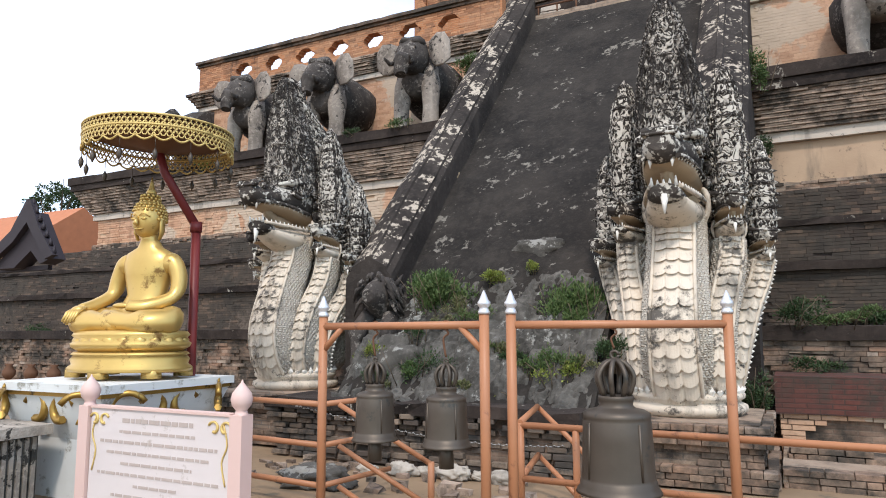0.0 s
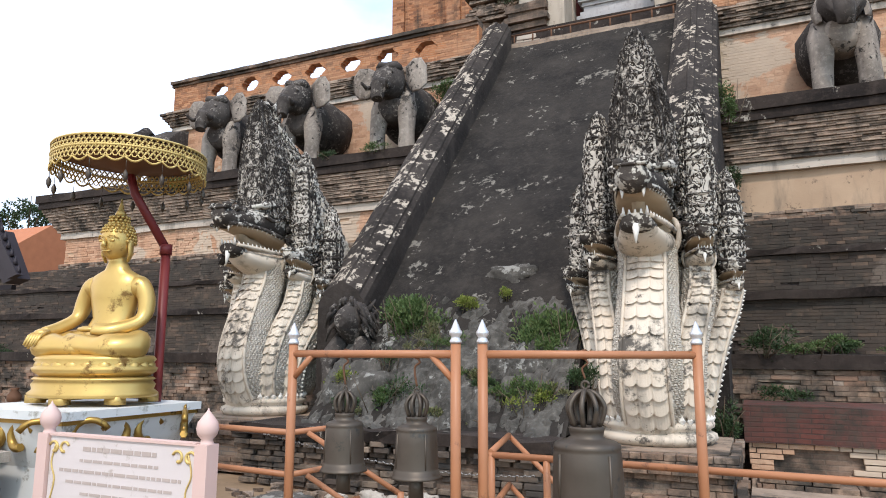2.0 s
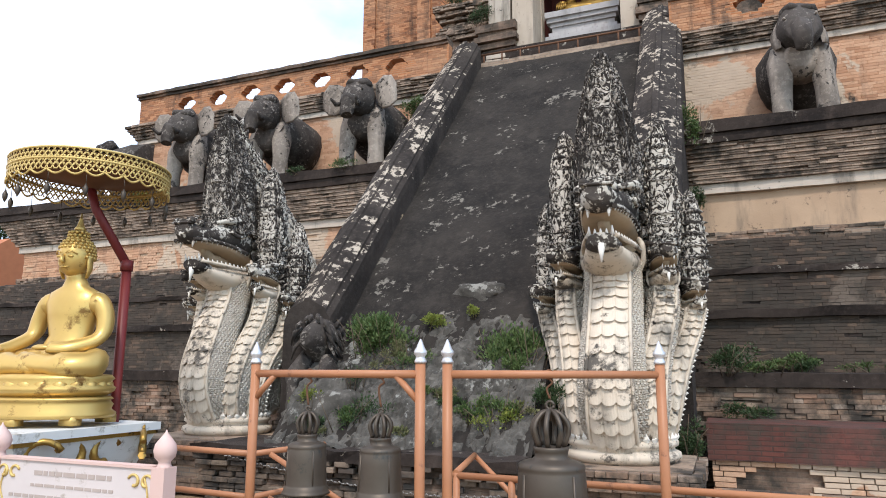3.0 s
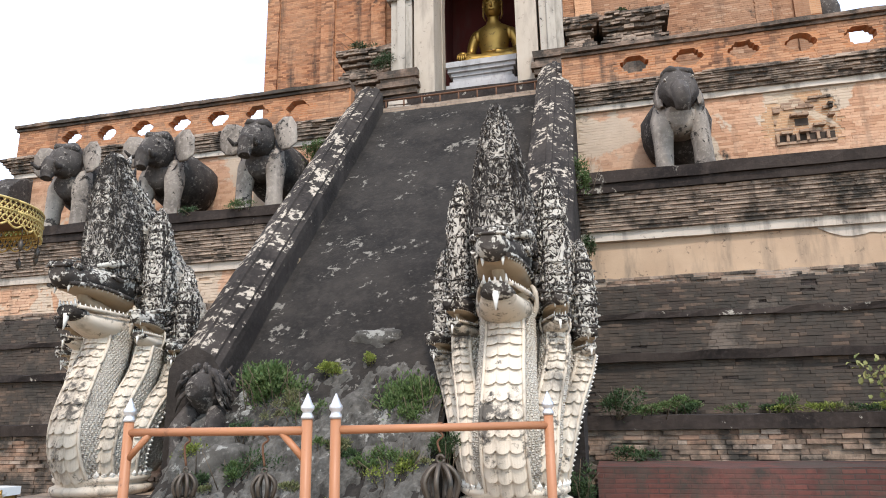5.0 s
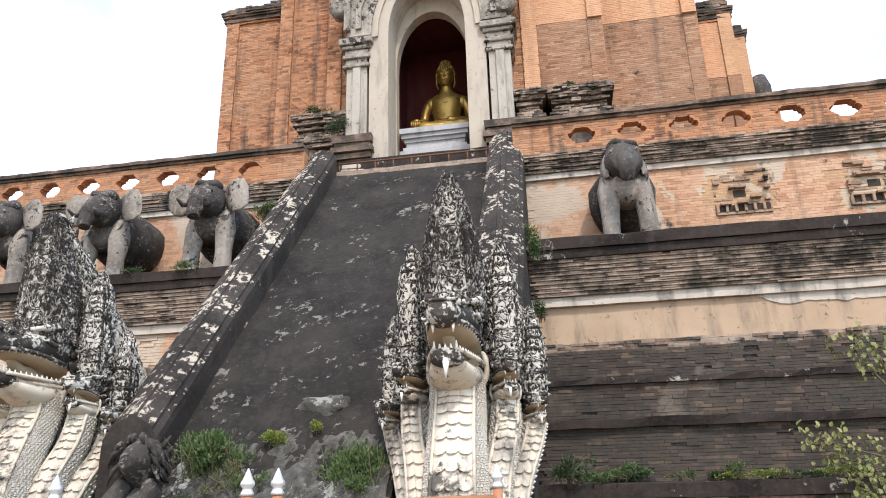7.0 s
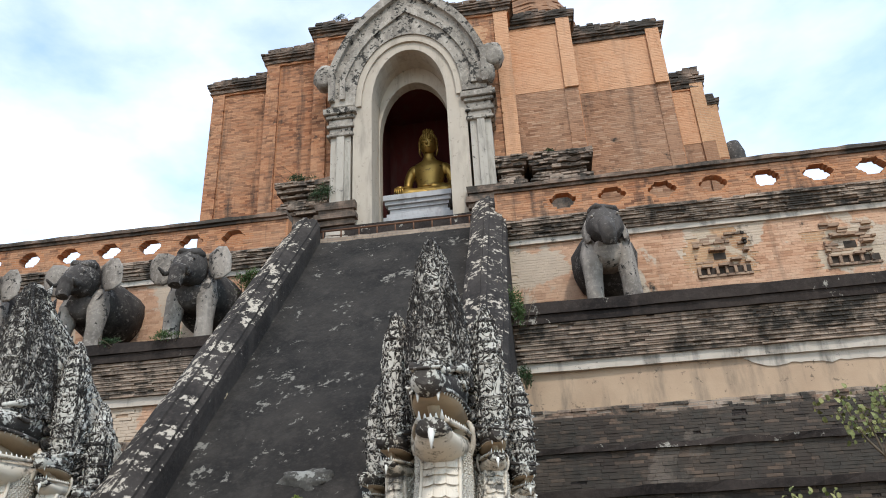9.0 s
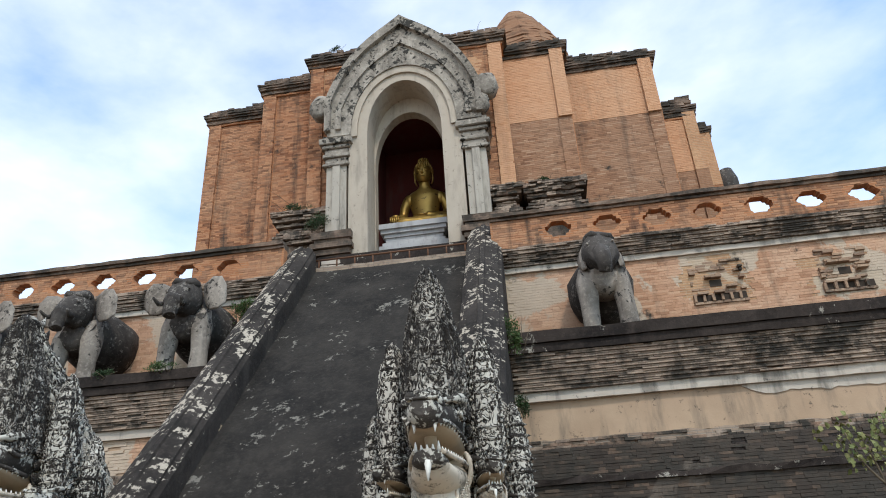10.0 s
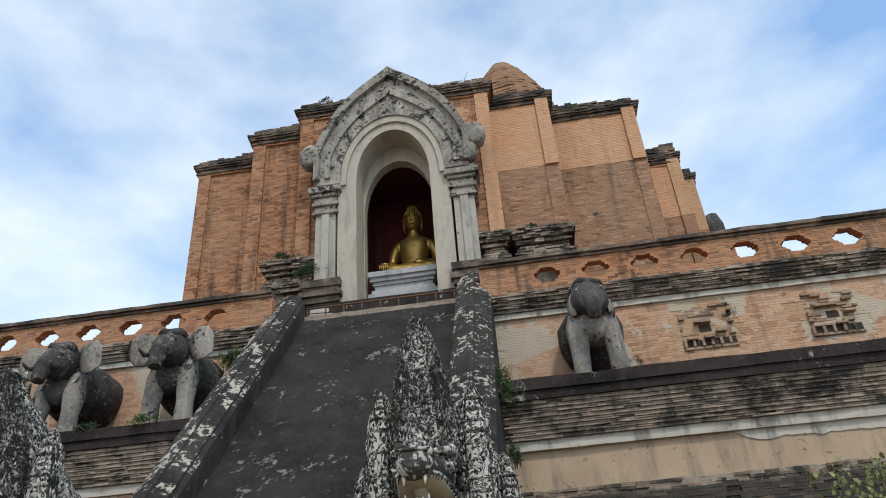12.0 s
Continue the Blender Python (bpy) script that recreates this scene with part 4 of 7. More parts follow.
def naga_head(bm, c, s, yaw=0.0, gape=1.0):
    """An open-jawed serpent head looking along -y from its hinge at c, s its length."""
    first = len(bm.verts)
    hw = 0.32
    # skull and upper jaw, the snout curling up
    loft(bm, [((0, 0.36, 0.34), (0.26, 0, 0), (0, 0.04, 0.26)), ((0, 0.10, 0.38), (hw, 0, 0), (0, 0.05, 0.30)), ((0, -0.18, 0.40), (hw * 1.02, 0, 0), (0, 0.04, 0.26)), ((0, -0.45, 0.35), (hw * 0.84, 0, 0), (0, 0.02, 0.18)), ((0, -0.70, 0.33), (hw * 0.66, 0, 0), (0, 0.0, 0.15)), ((0, -0.88, 0.34), (hw * 0.56, 0, 0), (0, 0.0, 0.16)), ((0, -0.98, 0.40), (hw * 0.36, 0, 0), (0, 0.02, 0.12))], 18, 4)
    # palate and tongue
    loft(bm, [((0, 0.12, 0.10), (hw * 0.92, 0, 0), (0, 0.02, 0.14)), ((0, -0.35, 0.20), (hw * 0.86, 0, 0), (0, 0, 0.08)), ((0, -0.80, 0.22), (hw * 0.50, 0, 0), (0, 0, 0.04))], 14, 3)
    loft(bm, [((0, 0.10, -0.02), (hw * 0.90, 0, 0), (0, 0, 0.14)), ((0, 0.20, 0.02), (hw * 0.8, 0, 0), (0, 0, 0.2))], 14, 3)
    tube(bm, smoothed([(0, 0.0, -0.05), (0, -0.3, 0.02), (0, -0.5, 0.12), (0, -0.52, 0.20)], 3), [0.10] * 4 + [0.07] * 4 + [0.035] * 2, 8, 3)
    # lower jaw: pale cheeks and throat, a black lip at its front
    g = gape
    loft(bm, [((0, 0.34, -0.20), (hw * 0.98, 0, 0), (0, 0.05, 0.28)), ((0, 0.05, -0.24), (hw * 1.0, 0, 0), (0, 0.05, 0.20)), ((0, -0.22, -0.24 * g), (hw * 0.92, 0, 0), (0, 0.03, 0.17)), ((0, -0.44, -0.20 * g), (hw * 0.74, 0, 0), (0, 0.02, 0.12)), ((0, -0.62, -0.14 * g), (hw * 0.56, 0, 0), (0, 0, 0.08))], 18, 2)
    loft(bm, [((0, -0.56, -0.13), (hw * 0.62, 0, 0), (0, 0.02, 0.085)), ((0, -0.68, -0.11), (hw * 0.56, 0, 0), (0, 0.01, 0.09)), ((0, -0.76, -0.08), (hw * 0.44, 0, 0), (0, 0, 0.07))], 14, 4)
    for sd in (-1, 1):
        lip_u, lip_l = [], []
        for k in range(12):
            f = k / 11
            y = 0.02 - 0.92 * f
            lip_u.append((sd * hw * (0.98 - 0.44 * f ** 1.4), y, 0.15 + 0.10 * math.sin(f * 2.2)))
            y2 = 0.02 - 0.74 * f
            lip_l.append((sd * hw * (0.98 - 0.52 * f ** 1.5), y2, -0.10 + 0.06 * f))
        tube(bm, lip_u, 0.030, 5, 4)
        tube(bm, lip_l, 0.026, 6, 2)
        for k in range(11):
            for lip, dz in ((lip_u, -0.05), (lip_l, 0.055)):
                p = Vector(lip[k]).lerp(Vector(lip[k + 1]), 0.5)
                tube(bm, [p, p + Vector((-sd * 0.01, 0, dz))], [0.019, 0.004], 5, 5)
        # eye, brow and nostril curls
        ball(bm, (sd * hw * 0.93, -0.16, 0.48), 0.065, 0.075, 0.075, 6, 12, 8)
        tube(bm, smoothed([(sd * hw * 0.45, -0.46, 0.54), (sd * hw * 0.86, -0.34, 0.58), (sd * hw * 1.04, -0.14, 0.60), (sd * hw * 1.0, 0.10, 0.50)], 4), [0.035] * 4 + [0.06] * 5 + [0.04] * 4, 7, 4)
        tube(bm, smoothed([(sd * hw * 0.98, -0.34, 0.42), (sd * hw * 1.0, -0.20, 0.37), (sd * hw * 1.02, -0.04, 0.42)], 4), 0.03, 6, 4)
        for y, z, q in ((-0.60, 0.47, 0.06), (-0.76, 0.47, 0.06), (-0.92, 0.49, 0.055)):
            ball(bm, (sd * hw * 0.42, y, z), q, q * 1.1, q, 4, 9, 6)
        # flame-shaped cheek fins and a pale ruff behind the jaw
        for k in range(5):
            z = -0.22 + 0.17 * k
            tube(bm, smoothed([(sd * hw * 0.92, 0.12, z), (sd * hw * 1.18, 0.22, z + 0.05), (sd * hw * 1.22, 0.36, z + 0.20)], 3), [0.075] * 3 + [0.055] * 3 + [0.008], 6, 6 if k == 0 else 0)
        tube(bm, smoothed([(sd * hw * 0.75, 0.05, -0.42), (sd * hw * 1.05, 0.06, -0.22), (sd * hw * 1.05, 0.08, -0.04), (sd * hw * 0.9, 0.14, 0.06)], 4), 0.034, 6, 2)
    # front teeth, the long fang under the lip, and a leaf on the nose
    for k in range(5):
        x = hw * 0.19 * (k - 2)
        tube(bm, [(x, -0.73, -0.04), (x, -0.75, 0.03 if k % 4 else 0.06)], [0.026, 0.006], 5, 5)
    tube(bm, [(0, -0.73, -0.13), (0, -0.76, -0.33)], [0.045, 0.008], 7, 5)
    tube(bm, [(-hw * 0.34, -0.84, 0.24), (-hw * 0.34, -0.86, 0.13)], [0.03, 0.005], 6, 5)
    tube(bm, [(hw * 0.34, -0.84, 0.24), (hw * 0.34, -0.86, 0.13)], [0.03, 0.005], 6, 5)
    for k in range(4):
        tube(bm, [(-hw * (0.5 - 0.1 * k), -0.98 + 0.10 * k, 0.46 + 0.055 * k), (hw * (0.5 - 0.1 * k), -0.98 + 0.10 * k, 0.455 + 0.045 * k)], 0.017, 5, 6 if k % 2 else 4)
    # scaly cheeks
    bm.verts.ensure_lookup_table()
    m = Matrix.Translation(Vector(c)) @ Matrix.Rotation(yaw, 4, "Z") @ Matrix.Scale(s, 4)
    for v in bm.verts[first:]:
        v.co = m @ v.co


def crest_horn(bm, x, y, z0, z1, hw, hd, lean_y=0.0, shape=(1.0, 1.0, 0.92, 0.62, 0.10), pale=0.2, yaw=0.0, spread=0.07, face=6):
    """A tall carved crest: a pale panel of low leaves in front between raised rims, dark flanks."""
    X, Y = Vector((math.cos(yaw), math.sin(yaw), 0)), Vector((math.sin(yaw), -math.cos(yaw), 0))

    def mid(f):
        return Vector((x, y + lean_y * f ** 1.3, z0 + (z1 - z0) * f))

    def surf(f, a):
        w = table(shape, f)
        q = 0.7
        return mid(f) + X * hw * w * math.copysign(abs(math.sin(a)) ** q, math.sin(a)) + Y * hd * max(0.15, w) * math.copysign(abs(math.cos(a)) ** q, math.cos(a))
    loft(bm, [(mid(k / 20), X * hw * table(shape, k / 20), Y * hd * max(0.15, table(shape, k / 20))) for k in range(21)], 24, 0 if face == 6 else 6, 0.7)
    panel = [[surf(k / 20 * 0.94, a * spread) + Y * 0.018 for a in range(-6, 7)] for k in range(21)]
    for lo, hi in zip(panel, panel[1:]):
        for j in range(12):
            f = bm.faces.new([bm.verts.new(v) for v in (lo[j], lo[j + 1], hi[j + 1], hi[j])])
            f.material_index = face
    step = 0.062 + 0.06 * hw
    rows = int((z1 - z0) / step)
    skin(bm, surf, 0.0, 0.95, -0.55, 0.55, rows, max(2, int(hw * 1.2 / step)), 0.036, lambda f, a: 6 if random.random() < 0.62 else 0, False, 0.95, 0.2)
    for sd in (-1, 1):
        skin(bm, surf, 0.0, 0.95, sd * 0.85, sd * 2.3, rows, max(3, int(hd * 2.2 / step)), 0.026, lambda f, a: face if random.random() < pale else 0)
        tube(bm, [surf(k / 20 * 0.97, sd * 0.70) for k in range(21)], 0.010 + 0.05 * hw, 6, 0)


def naga(at, rz, label):
    random.seed(61)
    bm = B()
    # round foot with a moulded rim and small petals
    lathe(bm, [(0.62, -0.06), (0.68, 0.0), (0.67, 0.05), (0.61, 0.075), (0.60, 0.10), (0.645, 0.13), (0.65, 0.17), (0.60, 0.215), (0.5, 0.22)], 40, (0.0, 0.02, 0), 2, 1.0, 0.95)
    for k in range(38):
        a = 2 * math.pi * k / 38
        plate(bm, Vector((0.625 * math.cos(a), 0.02 + 0.595 * math.sin(a), 0.215)), Vector((math.cos(a), math.sin(a), 0.2)).normalized(), Vector((0, 0, 1)), 0.085, 0.12, 0.035, 5)
    for s in (-1, 1):
        neck(bm, [(s * 0.38, 0.12, 0.14), (s * 0.50, 0.00, 0.50), (s * 0.62, 0.10, 0.95), (s * 0.78, 0.30, 1.40), (s * 0.86, 0.34, 1.72)], [0.19, 0.19, 0.185, 0.17, 0.16], 0.20, 14, s * 0.40, 2, s)
        naga_head(bm, (s * 0.88, 0.34, 1.82), 0.42, s * 0.35, 1.0)
        crest_horn(bm, s * 0.90, 0.46, 2.02, 3.22, 0.15, 0.17, -0.06, (0.9, 1.0, 1.0, 0.90, 0.62, 0.12), 0.62, s * 0.35, 0.11, 7)
        neck(bm, [(s * 0.25, -0.08, 0.14), (s * 0.36, -0.28, 0.5), (s * 0.42, -0.20, 1.0), (s * 0.53, 0.02, 1.55), (s * 0.56, 0.10, 1.95)], [0.21, 0.21, 0.20, 0.185, 0.175], 0.22, 17, s * 0.25, 2, s * 2)
        naga_head(bm, (s * 0.57, 0.10, 2.16), 0.54, s * 0.22, 1.0)
        crest_horn(bm, s * 0.585, 0.18, 2.46, 4.08, 0.19, 0.20, -0.10, (0.95, 1.0, 1.0, 0.95, 0.70, 0.14), 0.62, s * 0.2, 0.11, 7)
    neck(bm, [(0, -0.20, 0.14), (0, -0.44, 0.5), (0, -0.50, 0.9), (0, -0.33, 1.45), (0, -0.14, 1.9), (0, -0.10, 2.25)], [0.37, 0.385, 0.37, 0.34, 0.33, 0.33], 0.30, 17, 0.0, 3)
    naga_head(bm, (0, -0.14, 2.50), 1.06, 0.0, 1.0)
    crest_horn(bm, 0, -0.14, 2.95, 4.90, 0.39, 0.36, -0.24, (1.0, 1.0, 0.97, 0.89, 0.78, 0.62, 0.42, 0.10), 0.14)

    # hood behind the heads, a broad leaf seen from the side, under bands of scales: front, back, height, half width
    hood = [(0.0, 0.80, 0.2, 0.50), (0.0, 1.30, 0.8, 0.64), (0.05, 1.78, 1.4, 0.80), (0.10, 1.98, 1.9, 0.86), (0.05, 1.88, 2.4, 0.76), (-0.10, 1.62, 2.95, 0.56), (-0.18, 1.30, 3.4, 0.42), (-0.25, 0.90, 3.8, 0.34), (-0.30, 0.52, 4.15, 0.27), (-0.34, 0.10, 4.5, 0.18), (-0.36, -0.20, 4.9, 0.06)]
    hood_f, hood_b, hood_z, hood_w = ([h[i] for h in hood] for i in range(4))

    def leaf(f, a):
        y0, y1 = table(hood_f, f), table(hood_b, f)
        return Vector((table(hood_w, f) * math.sin(a), (y0 + y1) / 2 - (y1 - y0) / 2 * math.cos(a), table(hood_z, f)))
    loft(bm, [((0, (table(hood_f, k / 30) + table(hood_b, k / 30)) / 2, table(hood_z, k / 30)), (table(hood_w, k / 30), 0, 0), (0, (table(hood_b, k / 30) - table(hood_f, k / 30)) / 2, 0)) for k in range(31)], 28, 1)
    for sd in (-1, 1):
        skin(bm, leaf, 0.02, 0.97, sd * 0.7, sd * 3.0, 46, 17, 0.030, lambda f, a: 1 if f < 0.42 + 0.25 * random.random() else 7 if random.random() < 0.55 else 0, False, 0.92)
        for k in range(8):
            f = 0.24 + 0.10 * k
            tube(bm, [leaf(min(f + 0.12 - 0.022 * j, 0.98), sd * (0.8 + 0.22 * j)) for j in range(11)], 0.032, 5, 0 if k % 2 else 7)
    # flame crest down the spine
    for k in range(22):
        f = 0.12 + 0.86 * k / 21
        p = leaf(f, math.pi)
        tube(bm, [p, p + Vector((0, 0.09, 0.05)), p + Vector((0, 0.13, 0.17))], [0.07, 0.05, 0.008], 6, 0 if k % 3 else 6)
    # the body leading back into the balustrade
    tube(bm, smoothed([(0, 0.7, 1.5), (0.0, 1.2, 1.5), (0, 1.6, 1.8), (0, 2.2, 2.4)], 5), [0.45] * 6 + [0.42] * 10, 14, 0)
    ob = part("naga_statue", bm, [M_CREST, M_NAGA_SIDE, M_NAGA_BELLY, M_NAGA_MOUTH, M_NAGA_JAW, M_TOOTH, M_ORNAMENT, M_PANEL])
    ob.matrix_basis = pose(*at, 0, 0, rz)
    return tagged(ob, label, "statue", "naga statues")


naga((-1.14, 8.55, 0.70), 0, "five-headed cream and black stucco naga with open jaws")
naga((-7.05, 8.75, 0.78), -3, "five-headed lichened stucco naga guarding the foot of the stair ramp")


# ---- elephants ----
def elephant(at, rz, whole, label, sc=(1.0, 1.0, 1.12)):
    bm = B()
    loft(bm, [((0, 1.7, 1.25), (0.66, 0, 0), (0, 0, 0.66)), ((0, 1.0, 1.22), (0.76, 0, 0), (0, 0, 0.72)), ((0, 0.55, 1.25), (0.68, 0, 0), (0, 0, 0.62)), ((0, 0.2, 1.32), (0.52, 0, 0), (0, 0, 0.50)), ((0, 0.0, 1.36), (0.36, 0, 0), (0, 0, 0.42))], 18)
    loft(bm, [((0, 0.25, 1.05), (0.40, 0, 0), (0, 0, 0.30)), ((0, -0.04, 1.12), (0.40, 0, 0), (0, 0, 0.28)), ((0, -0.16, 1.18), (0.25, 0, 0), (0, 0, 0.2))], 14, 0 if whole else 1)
    for s in (-1, 1):
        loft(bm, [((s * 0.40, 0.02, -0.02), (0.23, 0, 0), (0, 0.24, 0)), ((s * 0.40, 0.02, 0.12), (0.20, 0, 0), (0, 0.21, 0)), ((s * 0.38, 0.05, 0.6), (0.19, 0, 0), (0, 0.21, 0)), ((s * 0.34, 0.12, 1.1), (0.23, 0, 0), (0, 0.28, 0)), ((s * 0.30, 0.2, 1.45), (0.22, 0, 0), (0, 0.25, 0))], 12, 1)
    loft(bm, [((0, 0.15, 1.62), (0.34, 0, 0), (0, 0.12, 0.40)), ((0, -0.12, 1.72), (0.40, 0, 0), (0, 0.14, 0.46)), ((0, -0.38, 1.66), (0.34, 0, 0), (0, 0.12, 0.42)), ((0, -0.56, 1.50), (0.25, 0, 0), (0, 0.1, 0.32)), ((0, -0.66, 1.36), (0.17, 0, 0), (0, 0.05, 0.2))], 16)
    for s in (-1, 1):
        ball(bm, (s * 0.14, -0.16, 1.98), 0.19, 0.22, 0.11, 0, 10, 6)
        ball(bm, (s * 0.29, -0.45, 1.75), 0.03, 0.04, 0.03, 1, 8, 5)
    # necklace cord
    tube(bm, [(0.46 * math.cos(a), -0.02 - 0.12 * math.sin(a), 1.35 - 0.34 * math.sin(a)) for a in [math.pi * k / 12 for k in range(13)]], 0.014, 6)
    if whole:
        for s in (-1, 1):
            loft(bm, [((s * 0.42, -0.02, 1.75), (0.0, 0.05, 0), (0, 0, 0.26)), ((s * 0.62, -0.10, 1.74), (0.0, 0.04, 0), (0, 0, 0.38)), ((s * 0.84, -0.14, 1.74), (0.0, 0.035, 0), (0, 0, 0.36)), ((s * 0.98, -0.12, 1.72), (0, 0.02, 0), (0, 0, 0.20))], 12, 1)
            tube(bm, [(s * 0.2, -0.55, 1.42), (s * 0.27, -0.70, 1.38), (s * 0.30, -0.86, 1.44)], [0.07, 0.06, 0.025], 8)
        tube(bm, smoothed([(0, -0.50, 1.50), (0, -0.66, 1.30), (0.02, -0.72, 1.12)], 5), [0.21] * 4 + [0.17] * 4 + [0.14] * 3, 10)
    else:
        tube(bm, [(0, -0.52, 1.52), (0, -0.70, 1.28), (0, -0.66, 1.05)], [0.2, 0.17, 0.13], 10)
        for s in (-1, 1):
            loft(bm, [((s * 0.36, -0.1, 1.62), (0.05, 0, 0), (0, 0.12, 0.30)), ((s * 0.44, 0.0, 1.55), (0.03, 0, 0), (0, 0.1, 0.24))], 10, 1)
    for v in bm.verts:
        v.co += Vector((noise.noise(v.co * 3), noise.noise(v.co * 3 + Vector((4, 1, 0))), noise.noise(v.co * 3 + Vector((0, 7, 2))))) * 0.06
        v.co += v.co.normalized() * noise.noise(v.co * 9) * 0.025
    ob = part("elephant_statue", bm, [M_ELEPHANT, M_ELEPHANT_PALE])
    ob.matrix_basis = pose(*at, 0, 0, rz) @ Matrix.Diagonal((*sc, 1))
    return tagged(ob, label, "statue", "elephant statues")


for x in (-13.0, -10.35, -7.65):
    elephant((x, 13.75, 6.2), 0, True, "grey weathered stucco elephant with ears and tusks emerging from the wall")
elephant((1.75, 13.7, 6.2), 0, False, "grey stucco elephant that has lost its ears and trunk", (0.97, 1.0, 1.09))
elephant((-17.3, 15.1, 6.25), -90, False, "grey stucco elephant on the side of the terrace")


# ---- golden seated statue on its pedestal ----
def seated_statue(at, rz, size, mat, label, low=False, name="seated_statue"):
    bm = B()
    # lotus seat and moulded plinth, or a plain low seat
    if low:
        lathe(bm, [(0.80, 0.60), (0.82, 0.66), (0.76, 0.68), (0.80, 0.72), (0.74, 0.77), (0.5, 0.78)], 28, (0, 0, 0), 0, 1.0, 0.72)
    for a in () if low else (0.6, 2.54, 3.74, 5.68, 4.71):
        c, d = 0.68 * math.cos(a), 0.5 * math.sin(a)
        box(bm, c - 0.09, c + 0.09, d - 0.07, d + 0.07, 0.0, 0.13)
    if not low:
        lathe(bm, [(0.78, 0.10), (0.80, 0.16), (0.74, 0.22), (0.76, 0.30), (0.72, 0.36), (0.76, 0.38), (0.72, 0.42)], 28, (0, 0, 0), 0, 1.0, 0.74)
        lathe(bm, [(0.66, 0.42), (0.76, 0.50), (0.78, 0.56), (0.70, 0.62), (0.76, 0.70), (0.72, 0.76), (0.55, 0.78)], 28, (0, 0, 0), 0, 1.0, 0.72)
    for k in range(0 if low else 22):
        a = 2 * math.pi * k / 22
        ball(bm, (0.655 * math.cos(a), 0.465 * math.sin(a), 0.58), 0.10, 0.075, 0.14, 0, 8, 5)
    seat = len(bm.verts)
    # folded legs
    for sd in (-1, 1):
        tube(bm, smoothed([(sd * 0.15, 0.12, 0.90), (sd * 0.42, 0.02, 0.90), (sd * 0.62, -0.16, 0.88), (sd * 0.50, -0.34, 0.87), (sd * 0.18, -0.38, 0.87), (-sd * 0.18, -0.36, 0.88 + 0.05 * sd)], 4), [0.17] * 5 + [0.165] * 5 + [0.14] * 5 + [0.11] * 4 + [0.09] * 2, 12)
    loft(bm, [((0, 0.02, 0.80), (0.36, 0, 0), (0, 0.28, 0)), ((0, 0.05, 1.0), (0.32, 0, 0), (0, 0.22, 0)), ((0, 0.06, 1.2), (0.27, 0, 0), (0, 0.18, 0)), ((0, 0.05, 1.42), (0.33, 0, 0), (0, 0.20, 0)), ((0, 0.05, 1.58), (0.38, 0, 0), (0, 0.19, 0)), ((0, 0.06, 1.70), (0.34, 0, 0), (0, 0.15, 0)), ((0, 0.06, 1.77), (0.18, 0, 0), (0, 0.12, 0)), ((0, 0.05, 1.86), (0.115, 0, 0), (0, 0.11, 0)), ((0, 0.04, 1.92), (0.11, 0, 0), (0, 0.11, 0))], 22)
    for sd in (-1, 1):
        ball(bm, (sd * 0.335, 0.06, 1.565), 0.14, 0.125, 0.135, 0, 16, 10)
    # arms: one hand over the knee, one in the lap
    tube(bm, smoothed([(-0.22, 0.06, 1.60), (-0.37, 0.06, 1.57), (-0.46, 0.05, 1.40), (-0.50, 0.0, 1.20), (-0.55, -0.18, 1.08), (-0.58, -0.36, 1.02)], 5), [0.10 + 0.0030 * i for i in range(5)] + [0.115 - 0.0024 * i for i in range(21)], 14)
    for k in range(5):
        tube(bm, [(-0.64 + 0.04 * k, -0.38, 1.03), (-0.65 + 0.04 * k, -0.47, 0.98), (-0.65 + 0.04 * k, -0.50, 0.84 + 0.02 * abs(k - 2))], [0.026, 0.024, 0.014], 7)
    ball(bm, (-0.57, -0.38, 1.02), 0.095, 0.09, 0.05, 0, 10, 6)
    tube(bm, smoothed([(0.22, 0.06, 1.60), (0.37, 0.06, 1.57), (0.47, 0.05, 1.38), (0.46, -0.02, 1.16), (0.28, -0.22, 1.06), (0.08, -0.30, 1.06)], 5), [0.10 + 0.0030 * i for i in range(5)] + [0.115 - 0.0025 * i for i in range(21)], 14)
    ball(bm, (0.0, -0.31, 1.06), 0.14, 0.07, 0.035, 0, 10, 6)
    # head
    loft(bm, [((0, 0.0, 1.88), (0.06, 0, 0), (0, 0.06, 0)), ((0, -0.01, 1.93), (0.115, 0, 0), (0, 0.125, 0)), ((0, 0.0, 2.02), (0.155, 0, 0), (0, 0.165, 0)), ((0, 0.01, 2.12), (0.168, 0, 0), (0, 0.18, 0)), ((0, 0.02, 2.22), (0.16, 0, 0), (0, 0.175, 0)), ((0, 0.03, 2.30), (0.12, 0, 0), (0, 0.13, 0)), ((0, 0.03, 2.35), (0.085, 0, 0), (0, 0.09, 0)), ((0, 0.03, 2.43), (0.06, 0, 0), (0, 0.06, 0))], 20)
    if not low:
        lathe(bm, [(0.055, 0), (0.06, 0.03), (0.035, 0.07), (0.02, 0.14), (0.004, 0.22)], 10, (0, 0.03, 2.42))
    for j in range(9):
        z = 2.10 + 0.037 * j
        r = math.sqrt(max(0.002, 1 - ((z - 2.12) / 0.25) ** 2)) * 0.175 if z < 2.30 else 0.10 - 0.1 * (z - 2.3)
        m = max(6, int(2 * math.pi * r / 0.045))
        for i in range(m):
            a = 2 * math.pi * (i + 0.5 * (j % 2)) / m
            if math.sin(a) < -0.35 and z < 2.2:
                continue
            ball(bm, (r * math.cos(a), 0.02 + r * 1.04 * math.sin(a), z), 0.022, 0.022, 0.022, 0, 6, 4)
